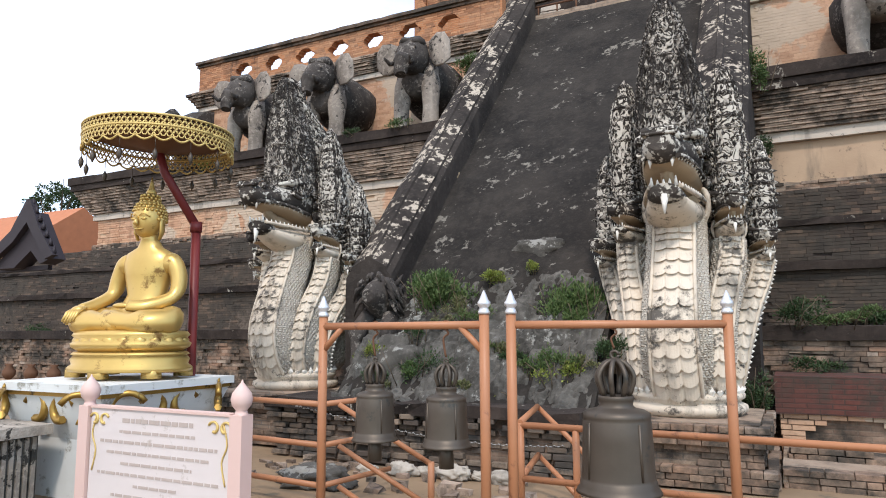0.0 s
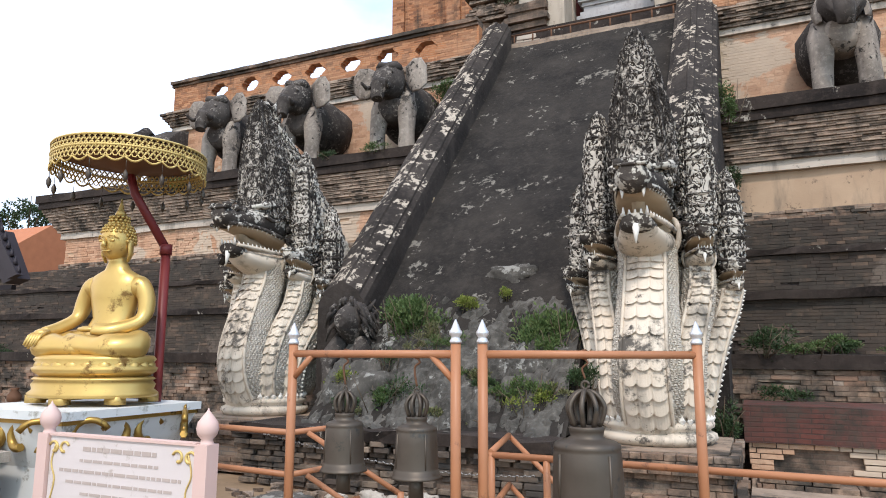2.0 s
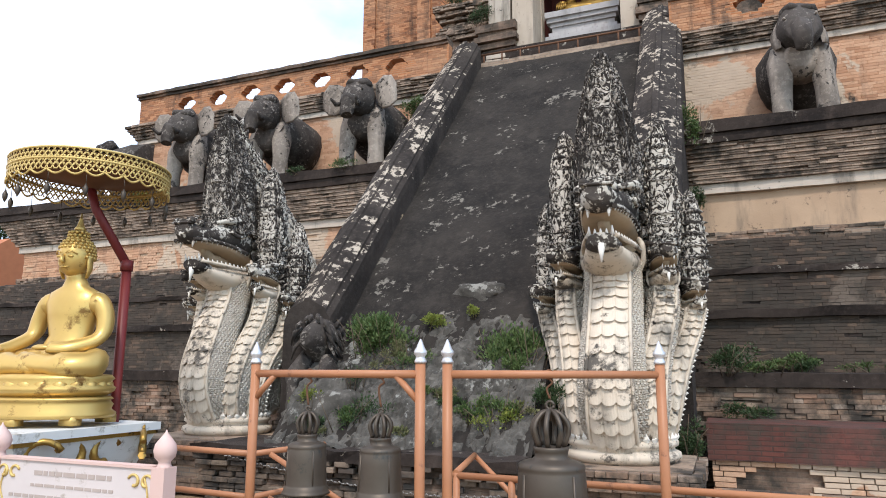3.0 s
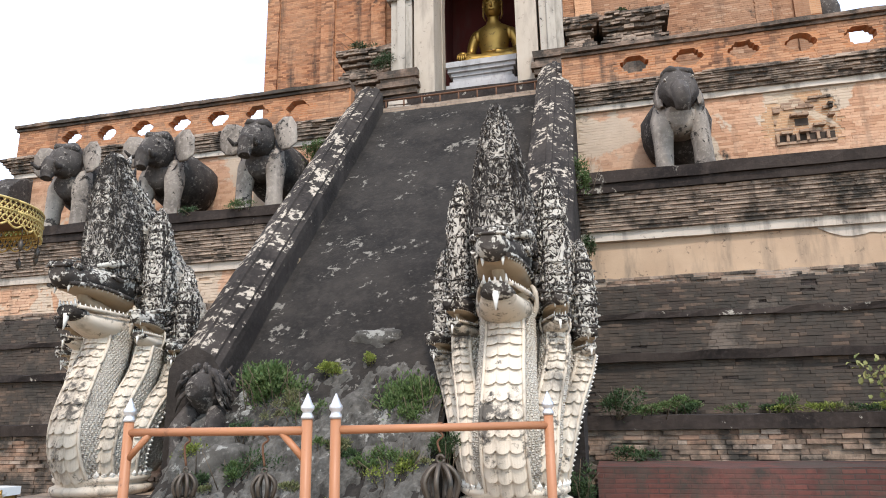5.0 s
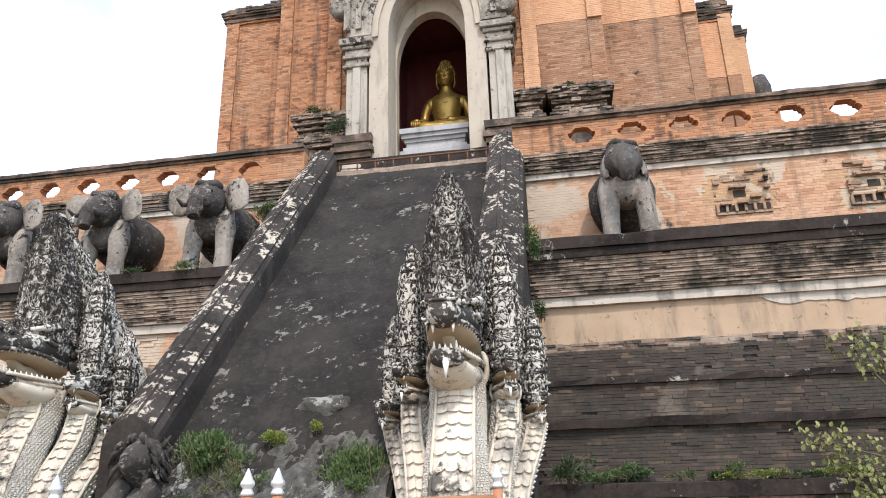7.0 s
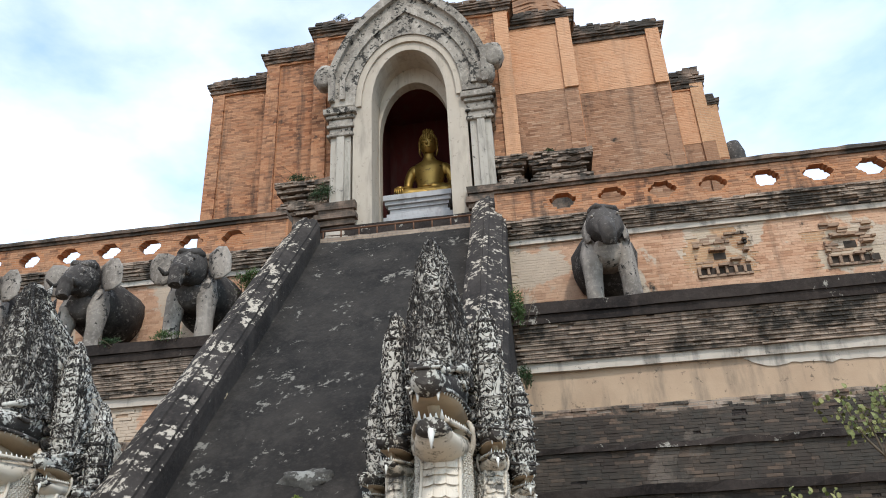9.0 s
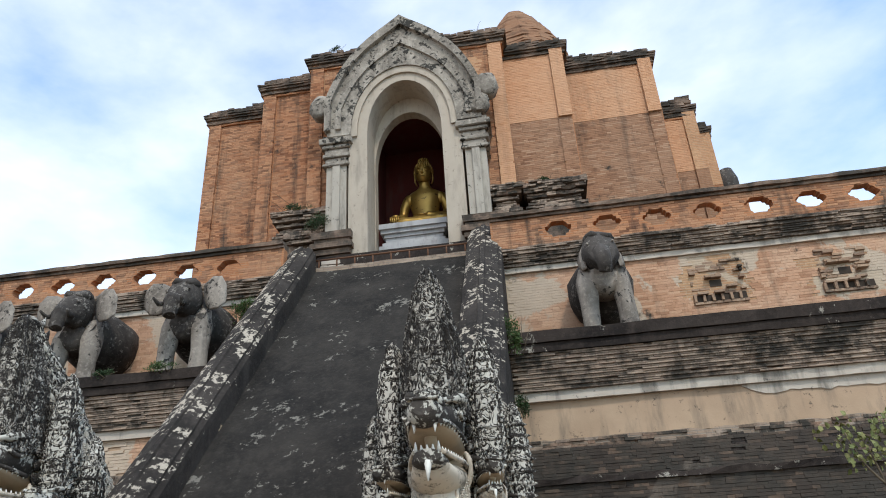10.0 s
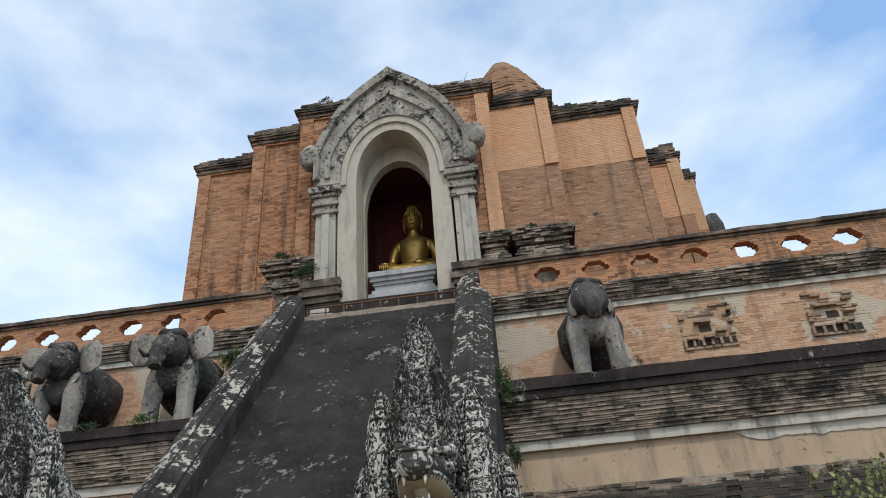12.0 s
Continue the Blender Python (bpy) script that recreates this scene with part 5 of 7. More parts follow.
    for sd in (-1, 1):
        loft(bm, [((sd * 0.165, 0.02, 1.86), (0.012, 0, 0), (0, 0.025, 0)), ((sd * 0.175, 0.02, 1.95), (0.016, 0, 0), (0, 0.04, 0)), ((sd * 0.172, 0.02, 2.1), (0.018, 0, 0), (0, 0.045, 0)), ((sd * 0.165, 0.02, 2.16), (0.012, 0, 0), (0, 0.02, 0))], 8)
        tube(bm, smoothed([(sd * 0.03, -0.178, 2.13), (sd * 0.075, -0.175, 2.155), (sd * 0.13, -0.12, 2.12)], 3), 0.008, 5)
        ball(bm, (sd * 0.068, -0.15, 2.095), 0.038, 0.02, 0.018, 0, 8, 5)
    loft(bm, [((0, -0.165, 2.12), (0.012, 0, 0), (0, 0.02, 0)), ((0, -0.19, 2.06), (0.022, 0, 0), (0, 0.025, 0)), ((0, -0.195, 2.025), (0.032, 0, 0), (0, 0.022, 0)), ((0, -0.165, 2.012), (0.02, 0, 0), (0, 0.012, 0))], 8)
    tube(bm, [(-0.055, -0.145, 1.977), (0, -0.168, 1.972), (0.055, -0.145, 1.977)], [0.006, 0.015, 0.006], 6)
    bm.verts.index_update()
    for v in bm.verts:
        if v.co.z > 1.86 and v.index >= seat:
            g = 1 + 0.16 * min(1.0, (v.co.z - 1.86) / 0.06)
            v.co.x, v.co.y = v.co.x * g, (v.co.y - 0.02) * g + 0.02
        if v.index < seat:
            v.co.z *= 0.68
            v.co.y -= 0.05
        else:
            v.co.z -= 0.25
            v.co.y += 0.15 * max(0.0, min(1.0, (v.co.z - 0.6) / 0.4))
    ob = part(name, bm, mat, smooth=True)
    ob.matrix_basis = pose(*at, 0, 0, rz) @ Matrix.Diagonal((*size, 1))
    return tagged(ob, label, "statue")


BX, BY, BZ = -6.62, 5.20, 1.12
seated_statue((BX + 0.12, BY + 0.08, BZ), 10, (0.88, 0.90, 0.95), M_GOLD, "shiny golden seated statue on a white pedestal under a parasol")
seated_statue((-2.75, 18.4, 10.64), 0, (1.45, 1.4, 1.72), M_GOLD_OLD, "dark gilded seated statue inside the niche", True)
plinth = thing("statue_plinth", "stepped grey-white plinth under the gilded statue", "plinth")
for z0, z1, o in ((9.99, 10.5, 0.0), (10.51, 10.66, -0.05), (10.67, 10.80, -0.14), (10.81, 10.95, -0.22), (10.96, 11.08, -0.17), (11.09, 11.20, -0.10), (11.21, 11.36, -0.05)):
    bm = B()
    box(bm, -3.98 - o, -1.86 + o, 17.15 - o, 19.3, z0, z1, 0, 0.012)
    part("plinth_step", bm, M_WHITE_STEP, plinth)

ped = thing("statue_pedestal", "white painted pedestal with gilt scroll ornament", "pedestal", (BX, BY, 0))
HW = 0.82
for nm, z0, z1, o0, o1, m in (("pedestal_body", -0.05, 0.55, -0.16, -0.16, M_WHITE_PED), ("pedestal_flare", 0.55, 0.98, -0.16, 0.0, M_WHITE_PED), ("gilt_band", 0.98, 1.02, 0.02, 0.02, M_GOLD_OLD), ("pedestal_top", 1.02, 1.10, 0.04, 0.04, M_WHITE_PED)):
    bm = B()
    a, b = HW + o0, HW + o1
    lo = [bm.verts.new((x * a, y * a, z0)) for x, y in ((-1, -1), (1, -1), (1, 1), (-1, 1))]
    hi = [bm.verts.new((x * b, y * b, z1)) for x, y in ((-1, -1), (1, -1), (1, 1), (-1, 1))]
    bm.faces.new(lo)
    bm.faces.new(hi)
    for i in range(4):
        bm.faces.new((lo[i], lo[(i + 1) % 4], hi[(i + 1) % 4], hi[i]))
    part(nm, bm, m, ped)


def scroll(bm, p, u, s):
    """A flat gilt C-scroll pair on a wall: p its middle, u the wall's direction."""
    p, u = Vector(p), Vector(u)
    for sd in (-1, 1):
        pts = []
        for k in range(14):
            a = k / 13 * 4.6
            r = 0.13 * s * (1 - 0.13 * a)
            pts.append(p + u * sd * (0.13 * s + r * math.cos(a + 0.4)) + Vector((0, 0, 0.02 * s + r * math.sin(a + 0.4))))
        tube(bm, pts, [0.022 * s] * 7 + [0.028 * s] * 7, 6)


for c, u in (((0, -HW + 0.04, 0.80), (1, 0, 0)), ((HW - 0.04, 0, 0.80), (0, 1, 0)), ((HW - 0.10, -HW + 0.10, 0.82), (0.7, 0.7, 0)), ((-HW + 0.1, -HW + 0.06, 0.82), (0.7, -0.7, 0)), ((HW - 0.06, HW - 0.1, 0.82), (0.7, -0.7, 0))):
    bm = B()
    scroll(bm, c, u, 1.5)
    scroll(bm, (c[0], c[1], c[2] + 0.17), u, 0.7)
    part("gilt_scroll", bm, M_GOLD_OLD, ped)

# parasol
UX, UY, UZ = -6.55, 5.55, 3.80
para = thing("parasol", "gilt lace-edged parasol on a bent maroon pole", "parasol", (UX, UY, 0))
bm = B()
PB = (0.35, 0.27)
tube(bm, [(PB[0], PB[1], 0.0), (PB[0], PB[1], 2.82)], 0.055, 12)
part("pole", bm, M_MAROON, para)
bm = B()
tube(bm, [(PB[0], PB[1], 2.77), (PB[0], PB[1], 2.89)], 0.07, 12)
part("pole_joint", bm, M_MAROON, para)
bm = B()
tube(bm, [(PB[0], PB[1], 2.84), (0.05, 0.035, 3.48), (0.0, 0.0, 3.70)], 0.05, 12)
part("bent_arm", bm, M_MAROON, para)
bm = B()
lathe(bm, [(0.82, 0.0), (0.80, 0.03), (0.5, 0.11), (0.05, 0.17), (0.02, 0.17)], 40, (0, 0, UZ + 0.13))
part("canopy_top", bm, M_CANOPY_TOP, para)
bm = B()
lathe(bm, [(0.84, 0.10), (0.80, 0.09), (0.5, 0.05), (0.1, -0.06), (0.06, -0.10)], 40, (0, 0, UZ))
part("canopy_lining", bm, M_UMBRELLA, para)
# pierced valance: a lattice of small rings
bm = B()
R = 0.83
n = 84
for row in range(5):
    for i in range(n):
        a0 = 2 * math.pi * (i + 0.5 * (row % 2)) / n
        zc = UZ + 0.10 - 0.042 * row
        pts = []
        for k in range(7):
            t = 2 * math.pi * k / 6
            a = a0 + 0.036 * math.cos(t)
            pts.append((R * math.cos(a), R * math.sin(a), zc + 0.036 * math.sin(t)))
        tube(bm, pts, 0.0085, 3)
valance = part("lace_valance", bm, M_GOLD_LACE, para, "pierced gilt metal lace")
bm = B()
for z in (UZ + 0.135, UZ + 0.02):
    tube(bm, [(R * math.cos(2 * math.pi * k / 48), R * math.sin(2 * math.pi * k / 48), z) for k in range(49)], 0.014, 6)
for i in range(28):
    a0 = 2 * math.pi * i / 28
    w = 2 * math.pi / 28
    tube(bm, [(R * math.cos(a0 + w * (k / 6 - 0.5)), R * math.sin(a0 + w * (k / 6 - 0.5)), UZ - 0.10 - 0.05 * math.cos(math.pi * (k / 6 - 0.5))) for k in range(7)], 0.012, 4)
part("valance_rim", bm, M_GOLD_LACE, para)
for i in range(14):
    a = 2 * math.pi * (i + 0.3) / 14
    bm = B()
    tube(bm, [(0.82 * math.cos(a), 0.82 * math.sin(a), UZ - 0.1), (0.82 * math.cos(a), 0.82 * math.sin(a), UZ - 0.25)], 0.004, 4)
    lathe(bm, [(0.003, -0.14), (0.025, -0.09), (0.028, -0.05), (0.005, 0.0)], 6, (0.82 * math.cos(a), 0.82 * math.sin(a), UZ - 0.24))
    part("hanging_bell", bm, M_BRONZE, valance)


# ---- bell stands ----
def pipe(name, a, b, r, parent, mat=None):
    bm = B()
    tube(bm, [a, b], r, 12)
    return part(name, bm, mat or M_ORANGE_PIPE, parent, smooth=False)


def stand(a, b, brace):
    (xa, ya), (xb, yb) = a, b
    st = thing("bell_stand", "orange-painted steel pipe bell stand with silver finials", "bell stand", (xa, ya, 0), group="bell stands")
    d = Vector((xb - xa, yb - ya, 0))
    for p in (Vector((0, 0, 0)), d):
        upright = pipe("post", p + Vector((0, 0, -0.05)), p + Vector((0, 0, 1.72)), 0.036, st)
        bm = B()
        lathe(bm, [(0.040, 0.0), (0.044, 0.015), (0.036, 0.03), (0.030, 0.045), (0.046, 0.065), (0.046, 0.085), (0.034, 0.10), (0.022, 0.13), (0.004, 0.17)], 14, (p.x, p.y, 1.715))
        part("finial", bm, M_SILVER, upright, "silver-painted finial")
    pipe("crossbar", Vector((0, 0, 1.64)), d + Vector((0, 0, 1.64)), 0.029, st)
    if brace:
        u = d.normalized()
        pipe("brace", Vector((0, 0, 1.44)), u * 0.19 + Vector((0, 0, 1.63)), 0.024, st)
        pipe("brace", d + Vector((0, 0, 1.44)), d - u * 0.19 + Vector((0, 0, 1.63)), 0.024, st)
    return st


S1A, S1B, S2A, S2B = (-3.37, 4.53), (-1.93, 4.47), (-1.77, 4.58), (-0.40, 5.38)
stand(S1A, S1B, True)
stand(S2A, S2B, False)


def bell(at, r, h, z_top, label, clapper):
    ob = thing("bell", label, "bell", at, group="temple bells")
    bm = B()
    tube(bm, [(0.034 * math.cos(t), 0, 0.0 + 0.034 * math.sin(t)) for t in [2 * math.pi * k / 10 for k in range(11)]], 0.006, 6)
    tube(bm, smoothed([(0, 0, -0.03), (0.02, 0, -0.06), (-0.02, 0, -0.10), (0.0, 0, z_top + 0.50 * h)], 4), 0.008, 6)
    part("hook", bm, M_RUST, ob, "rusty iron hook")
    bm = B()
    for k in range(4):
        a = math.pi * k / 4
        c, s = math.cos(a), math.sin(a)
        w = 0.48 * r
        tube(bm, smoothed([(w * 0.7 * c, w * 0.7 * s, z_top), (w * c, w * s, z_top + 0.20 * h), (w * 0.55 * c, w * 0.55 * s, z_top + 0.34 * h), (0, 0, z_top + 0.37 * h), (-w * 0.55 * c, -w * 0.55 * s, z_top + 0.34 * h), (-w * c, -w * s, z_top + 0.20 * h), (-w * 0.7 * c, -w * 0.7 * s, z_top)], 3), 0.055 * r + 0.004, 6)
    tube(bm, [(0.10 * r * math.cos(t) + 0, 0, z_top + 0.43 * h + 0.10 * r * math.sin(t)) for t in [2 * math.pi * k / 10 for k in range(11)]], 0.03 * r + 0.003, 6)
    part("crown", bm, M_BRONZE, ob)
    bm = B()
    prof = [(0.44, 0.0), (0.46, -0.02), (0.44, -0.05), (0.42, -0.10), (0.50, -0.13), (0.72, -0.15), (0.84, -0.18), (0.86, -0.22), (0.84, -0.24), (0.86, -0.26), (0.88, -0.45), (0.90, -0.70), (0.92, -0.84), (0.93, -0.87), (0.96, -0.88), (0.97, -0.93), (1.04, -0.97), (1.08, -1.0), (0.98, -1.0), (0.86, -0.8), (0.5, -0.3)]
    lathe(bm, [(r * a, z_top + h * b) for a, b in prof], 32)
    body = part("bell_body", bm, M_BRONZE, ob)
    for k in range(4):
        a = math.pi * k / 2 + 0.9
        bm = B()
        tube(bm, [(r * 0.86 * math.cos(a), r * 0.86 * math.sin(a), z_top - h * 0.27), (r * 0.905 * math.cos(a), r * 0.905 * math.sin(a), z_top - h * 0.84)], 0.04 * r, 6)
        part("raised_band", bm, M_BRONZE, body)
    if clapper:
        bm = B()
        tube(bm, [(0, 0, z_top - 0.4 * h), (0, 0, z_top - 1.0 * h), (0, 0, z_top - 1.05 * h), (0, 0, z_top - 1.36 * h)], [0.03, 0.03, 0.05, 0.055], 10)
        part("clapper", bm, M_BRONZE, ob)
    return ob


bell((-2.86, 4.51, 1.64), 0.165, 0.42, -0.44, "dark bronze temple bell hanging from the crossbar", True)
bell((-2.24, 4.485, 1.64), 0.17, 0.42, -0.44, "dark bronze temple bell hanging from the crossbar", True)
bell((-1.13, 4.955, 1.64), 0.275, 0.66, -0.50, "large worn bronze temple bell with a looped crown", False)

# ---- pipe fences ----
fence = thing("pipe_fence", "orange-painted pipe railing before the ruined base", "railing")
for z in (0.80, 0.36):
    pipe("rail", Vector((-2.15, 5.62, z)), Vector((4.5, 5.55, z - 0.02)), 0.028, fence)
for x in (-2.1, -1.62, 1.1, 3.2):
    pipe("post", Vector((x, 5.62, -0.05)), Vector((x, 5.62, 0.82)), 0.030, fence)
for z in (0.86, 0.40):
    pipe("return_rail", Vector((-2.1, 5.6, z - 0.04)), Vector((-2.25, 6.5, z)), 0.028, fence)
    pipe("slanting_strut", Vector((-2.25, 6.5, z)), Vector((-1.55, 6.3, z - 0.55)), 0.024, fence)
fence2 = thing("pipe_fence", "orange-painted pipe railing with a chain beside the bell stand", "railing")
for z in (0.93, 0.56, 0.20):
    pipe("rail", Vector((-4.9, 5.35, z)), Vector((-3.9, 5.25, z)), 0.028, fence2)
    pipe("return_rail", Vector((-3.9, 5.25, z)), Vector((-3.75, 6.2, z)), 0.026, fence2)
    pipe("slanting_strut", Vector((-3.75, 5.3, z)), Vector((-2.9, 5.5, z - 0.50)), 0.024, fence2)
pipe("post", Vector((-3.9, 5.25, -0.05)), Vector((-3.9, 5.25, 0.95)), 0.03, fence2)
pipe("post", Vector((-2.9, 5.5, -0.05)), Vector((-2.9, 5.5, 0.45)), 0.03, fence2)


# ---- sign ----
sign = thing("notice_board", "pink-framed white notice board with faded gilt corner scrolls", "sign", (-4.58, 4.0, 0))
for s in (-1, 1):
    bm = B()
    box(bm, s * 0.86 - 0.06, s * 0.86 + 0.06, -0.06, 0.06, -0.05, 0.98)
    sign_post = part("post", bm, M_PINK, sign)
    bm = B()
    lathe(bm, [(0.06, 0.0), (0.048, 0.02), (0.042, 0.045), (0.072, 0.08), (0.082, 0.125), (0.072, 0.17), (0.038, 0.215), (0.010, 0.25), (0.003, 0.27)], 20, (s * 0.86, 0, 0.97))
    part("knob", bm, M_PINK, sign_post, "pink bud-shaped knob")
bm = B()
box(bm, -0.79, 0.79, -0.03, 0.03, 0.0, 0.97)
board = part("board", bm, M_SIGN, sign)
bm = B()
box(bm, -0.79, 0.79, -0.045, 0.045, 0.965, 0.985)
part("top_rail", bm, M_PINK, sign)
random.seed(5)
for k, (w, h) in enumerate(((0.80, 0.034), (0.86, 0.022), (1.32, 0.024), (1.15, 0.022), (0.80, 0.022), (1.36, 0.022), (0.48, 0.022), (1.0, 0.022), (0.4, 0.022))):
    z = 0.86 - 0.085 * k
    bm = B()
    x = -w / 2
    while x < w / 2:
        l = random.uniform(0.03, 0.12)
        box(bm, x, min(x + l, w / 2), -0.034, -0.0305, z, z + h)
        x += l + 0.016
    part("text_line", bm, M_INK, board, "line of unreadable faded writing")
for s in (-1, 1):
    bm = B()
    scroll(bm, (s * 0.68, -0.035, 0.86), (1, 0, 0), 0.45)
    tube(bm, smoothed([(s * 0.72, -0.035, 0.9), (s * 0.76, -0.035, 0.75), (s * 0.71, -0.035, 0.62), (s * 0.75, -0.035, 0.45)], 4), 0.007, 5)
    part("gilt_corner", bm, M_GOLD_LACE, board)


# ---- brick plinths at the foot of the ramp ----
def pedestal(at, hx, hy, z1, label, seed):
    random.seed(seed)
    ob = thing("brick_pedestal", label, "pedestal", at, group="naga pedestals")
    bm = B()
    box(bm, -hx + 0.05, hx - 0.05, -hy + 0.05, hy, -0.1, z1 - 0.02)
    part("core", bm, M_BRICK_PLINTH, ob)
    rows = int(z1 / 0.07)
    for r in range(rows):
        f = r / rows
        o = 0.06 if r > rows - 4 else (0.10 if r < 3 else -0.02)
        row = bricks("brick_course", ob, -hx - o, hx + o, r * 0.07, r * 0.07 + 0.07, -hy - o, P_PLINTH, 0.24, 0.07, 0.035, [(-0.2, 0.1, 0.20, 0.34)] if rows > 8 else (), 0.03, 0.007, 0.12 + o)
    for s in (-1, 1):
        bm = B()
        for r in range(rows):
            o = 0.06 if r > rows - 4 else (0.10 if r < 3 else -0.02)
            y = -hy - o
            while y < hy:
                l = random.uniform(0.2, 0.27)
                e = s * (hx + o + random.uniform(-0.015, 0.015))
                box(bm, min(e, e - s * 0.1), max(e, e - s * 0.1), y + 0.006, min(y + l, hy) - 0.006, r * 0.07 + 0.005, r * 0.07 + 0.064, 0, 0.004)
                y += l
        part("side_bricks", bm, P_PLINTH, ob)["kind"] = "stuff"
    return ob


pedestal((-1.12, 8.5, 0), 0.84, 0.86, 0.66, "worn grey-brown brick pedestal under a naga", 3)
pedestal((-7.05, 8.75, 0), 0.92, 0.88, 0.74, "crumbling brick pedestal under a naga", 4)

front = thing("ramp_plinth", "low crumbling brick plinth before the stair ramp", "plinth", (0, 0, 0), kind="structure")
bm = B()
run(bm, -6.2, -2.05, 7.34, 8.6, -0.1, 0.66, 0.3, 0.02)
part("plinth_core", bm, M_BRICK_SOOT, front)
bm = B()
run(bm, -6.3, -2.02, 7.16, 8.5, 0.62, 0.74, 0.3, 0.035)
part("plinth_ledge", bm, M_LEDGE, front)

step = thing("brick_step", "worn low brick step before the red-coped wall", "step", (0, 0, 0), kind="structure")
bm = B()
run(bm, -0.15, 7.0, 8.0, 10.0, -0.1, 0.17, 0.3, 0.02)
part("step_core", bm, M_BRICK_PLINTH, step)
bricks("step_bricks", step, -0.15, 7.0, -0.02, 0.19, 7.98, P_PLINTH, 0.27, 0.07, 0.03, (), 0.04, 0.01, 0.2)
bricks("step_bricks", step, -0.10, 7.0, 0.16, 0.30, 8.7, P_PLINTH, 0.27, 0.07, 0.03, (), 0.04, 0.01, 0.5)

# low wall with a red coping
low = thing("low_brick_wall", "low brick wall with a dark red coping and stepped recess", "wall", (0, 0, 0), kind="structure")
bm = B()
run(bm, -0.22, 7.0, 9.72, 11.0, 0.55, 1.0, 0.5, 0.02)
part("coping", bm, M_COPING, low, "dark red weathered coping")
bm = B()
box(bm, -0.16, 7.0, 9.86, 11.0, -0.1, 0.56)
part("wall_core", bm, M_BRICK_SOOT, low)
RECESS = [(0.30, 0.86, 0.12, 0.36), (0.42, 0.74, 0.36, 0.47)]
RECESS += [(a + 2.6, b + 2.6, c, d) for a, b, c, d in RECESS]
bricks("wall_bricks", low, -0.18, 7.0, 0.0, 0.55, 9.80, P_ELEPHANT, 0.28, 0.069, 0.025, RECESS, 0.0, 0.01, 0.09)
bricks("footing_bricks", low, -0.4, 7.0, -0.2, 0.08, 9.55, P_PLINTH, 0.28, 0.07, 0.04, (), 0.05, 0.012, 0.2)


# ---- plants ----
def foliage(bm, c, r, n, size, up=0.4, mat=0, drop=0.0):
    for _ in range(n):
        d = Vector((random.gauss(0, 1), random.gauss(0, 1), random.gauss(0, 0.8) + up)).normalized()
        q = random.random() ** 0.45
        p = Vector(c) + Vector((d.x * r[0], d.y * r[1], d.z * r[2])) * q * (0.75 + 0.5 * noise.noise(d * 2 + Vector(c)))
        a = (d + Vector((random.gauss(0, 0.5), random.gauss(0, 0.5), random.gauss(0, 0.4) + up - drop))).normalized()
        s = a.cross(Vector((random.gauss(0, 1), random.gauss(0, 1), random.gauss(0, 1)))).normalized()
        l = size * random.uniform(0.35, 0.95)
        w = l * random.uniform(0.16, 0.30)
        m = a.cross(s) * l * 0.12
        vs = [bm.verts.new(v) for v in (p, p + a * l * 0.5 + s * w + m, p + a * l, p + a * l * 0.5 - s * w + m)]
        bm.faces.new(vs).material_index = mat


def stems(bm, c, r, n, h):
    for _ in range(n):
        x, y = c[0] + random.gauss(0, r * 0.35), c[1] + random.gauss(0, r * 0.35)
        t = (x + random.gauss(0, r * 0.5), y + random.gauss(0, r * 0.4) - 0.05, c[2] + h * random.uniform(0.6, 1.15))
        tube(bm, [(x, y, c[2] - 0.05), ((x + t[0]) / 2 + random.gauss(0, 0.02), (y + t[1]) / 2, c[2] + h * 0.5), t], [0.008, 0.006, 0.003], 4)


def shrub(at, r, n, size, label, mats=None, h=0.5, name="shrub"):
    random.seed(int(abs(at[0] * 97 + at[1] * 31 + at[2] * 11)))
    ob = thing(name, label, "plant", at, group="wild plants")
    bm = B()
    stems(bm, (0, 0, 0), r[0], max(5, n // 50), r[2] * 1.2)
    part("stalk_tuft", bm, M_TWIG, ob)["kind"] = "stuff"
    bm = B()
    n, size = int(n * 3.6), size * 0.68
    for _ in range(max(3, n // 110)):
        o = (random.gauss(0, r[0] * 0.4), random.gauss(0, r[1] * 0.4), r[2] * random.uniform(0.25, 0.9))
        foliage(bm, o, [k * 0.5 for k in r], n // max(3, n // 110), size, h)
    part("foliage", bm, mats or M_LEAF, ob)["kind"] = "stuff"
    return ob


shrub((-4.55, 8.85, 1.75), (0.48, 0.35, 0.55), 1500, 0.12, "tall green weeds growing from the ramp rubble", None, 0.8)
shrub((-3.75, 9.1, 2.25), (0.24, 0.2, 0.16), 350, 0.08, "small green tuft on the ramp rubble", M_LEAF_YELLOW, 0.6)
shrub((-3.2, 9.2, 2.42), (0.13, 0.1, 0.14), 130, 0.07, "small green tuft on the ramp rubble", M_LEAF_YELLOW, 0.6)
shrub((-2.45, 8.8, 1.35), (0.48, 0.3, 0.68), 1300, 0.12, "tall dry-tipped weeds beside the naga", M_LEAF, 1.0)
shrub((-2.5, 8.1, 0.95), (0.4, 0.25, 0.28), 600, 0.08, "low yellow-green weeds at the ramp foot", M_LEAF_YELLOW, 0.5)
shrub((-4.3, 8.1, 0.95), (0.5, 0.25, 0.32), 600, 0.08, "low weeds at the ramp foot", M_LEAF_DARK, 0.5)
shrub((-5.2, 8.2, 1.05), (0.3, 0.2, 0.3), 350, 0.08, "low weeds beside the balustrade", M_LEAF_YELLOW, 0.5)
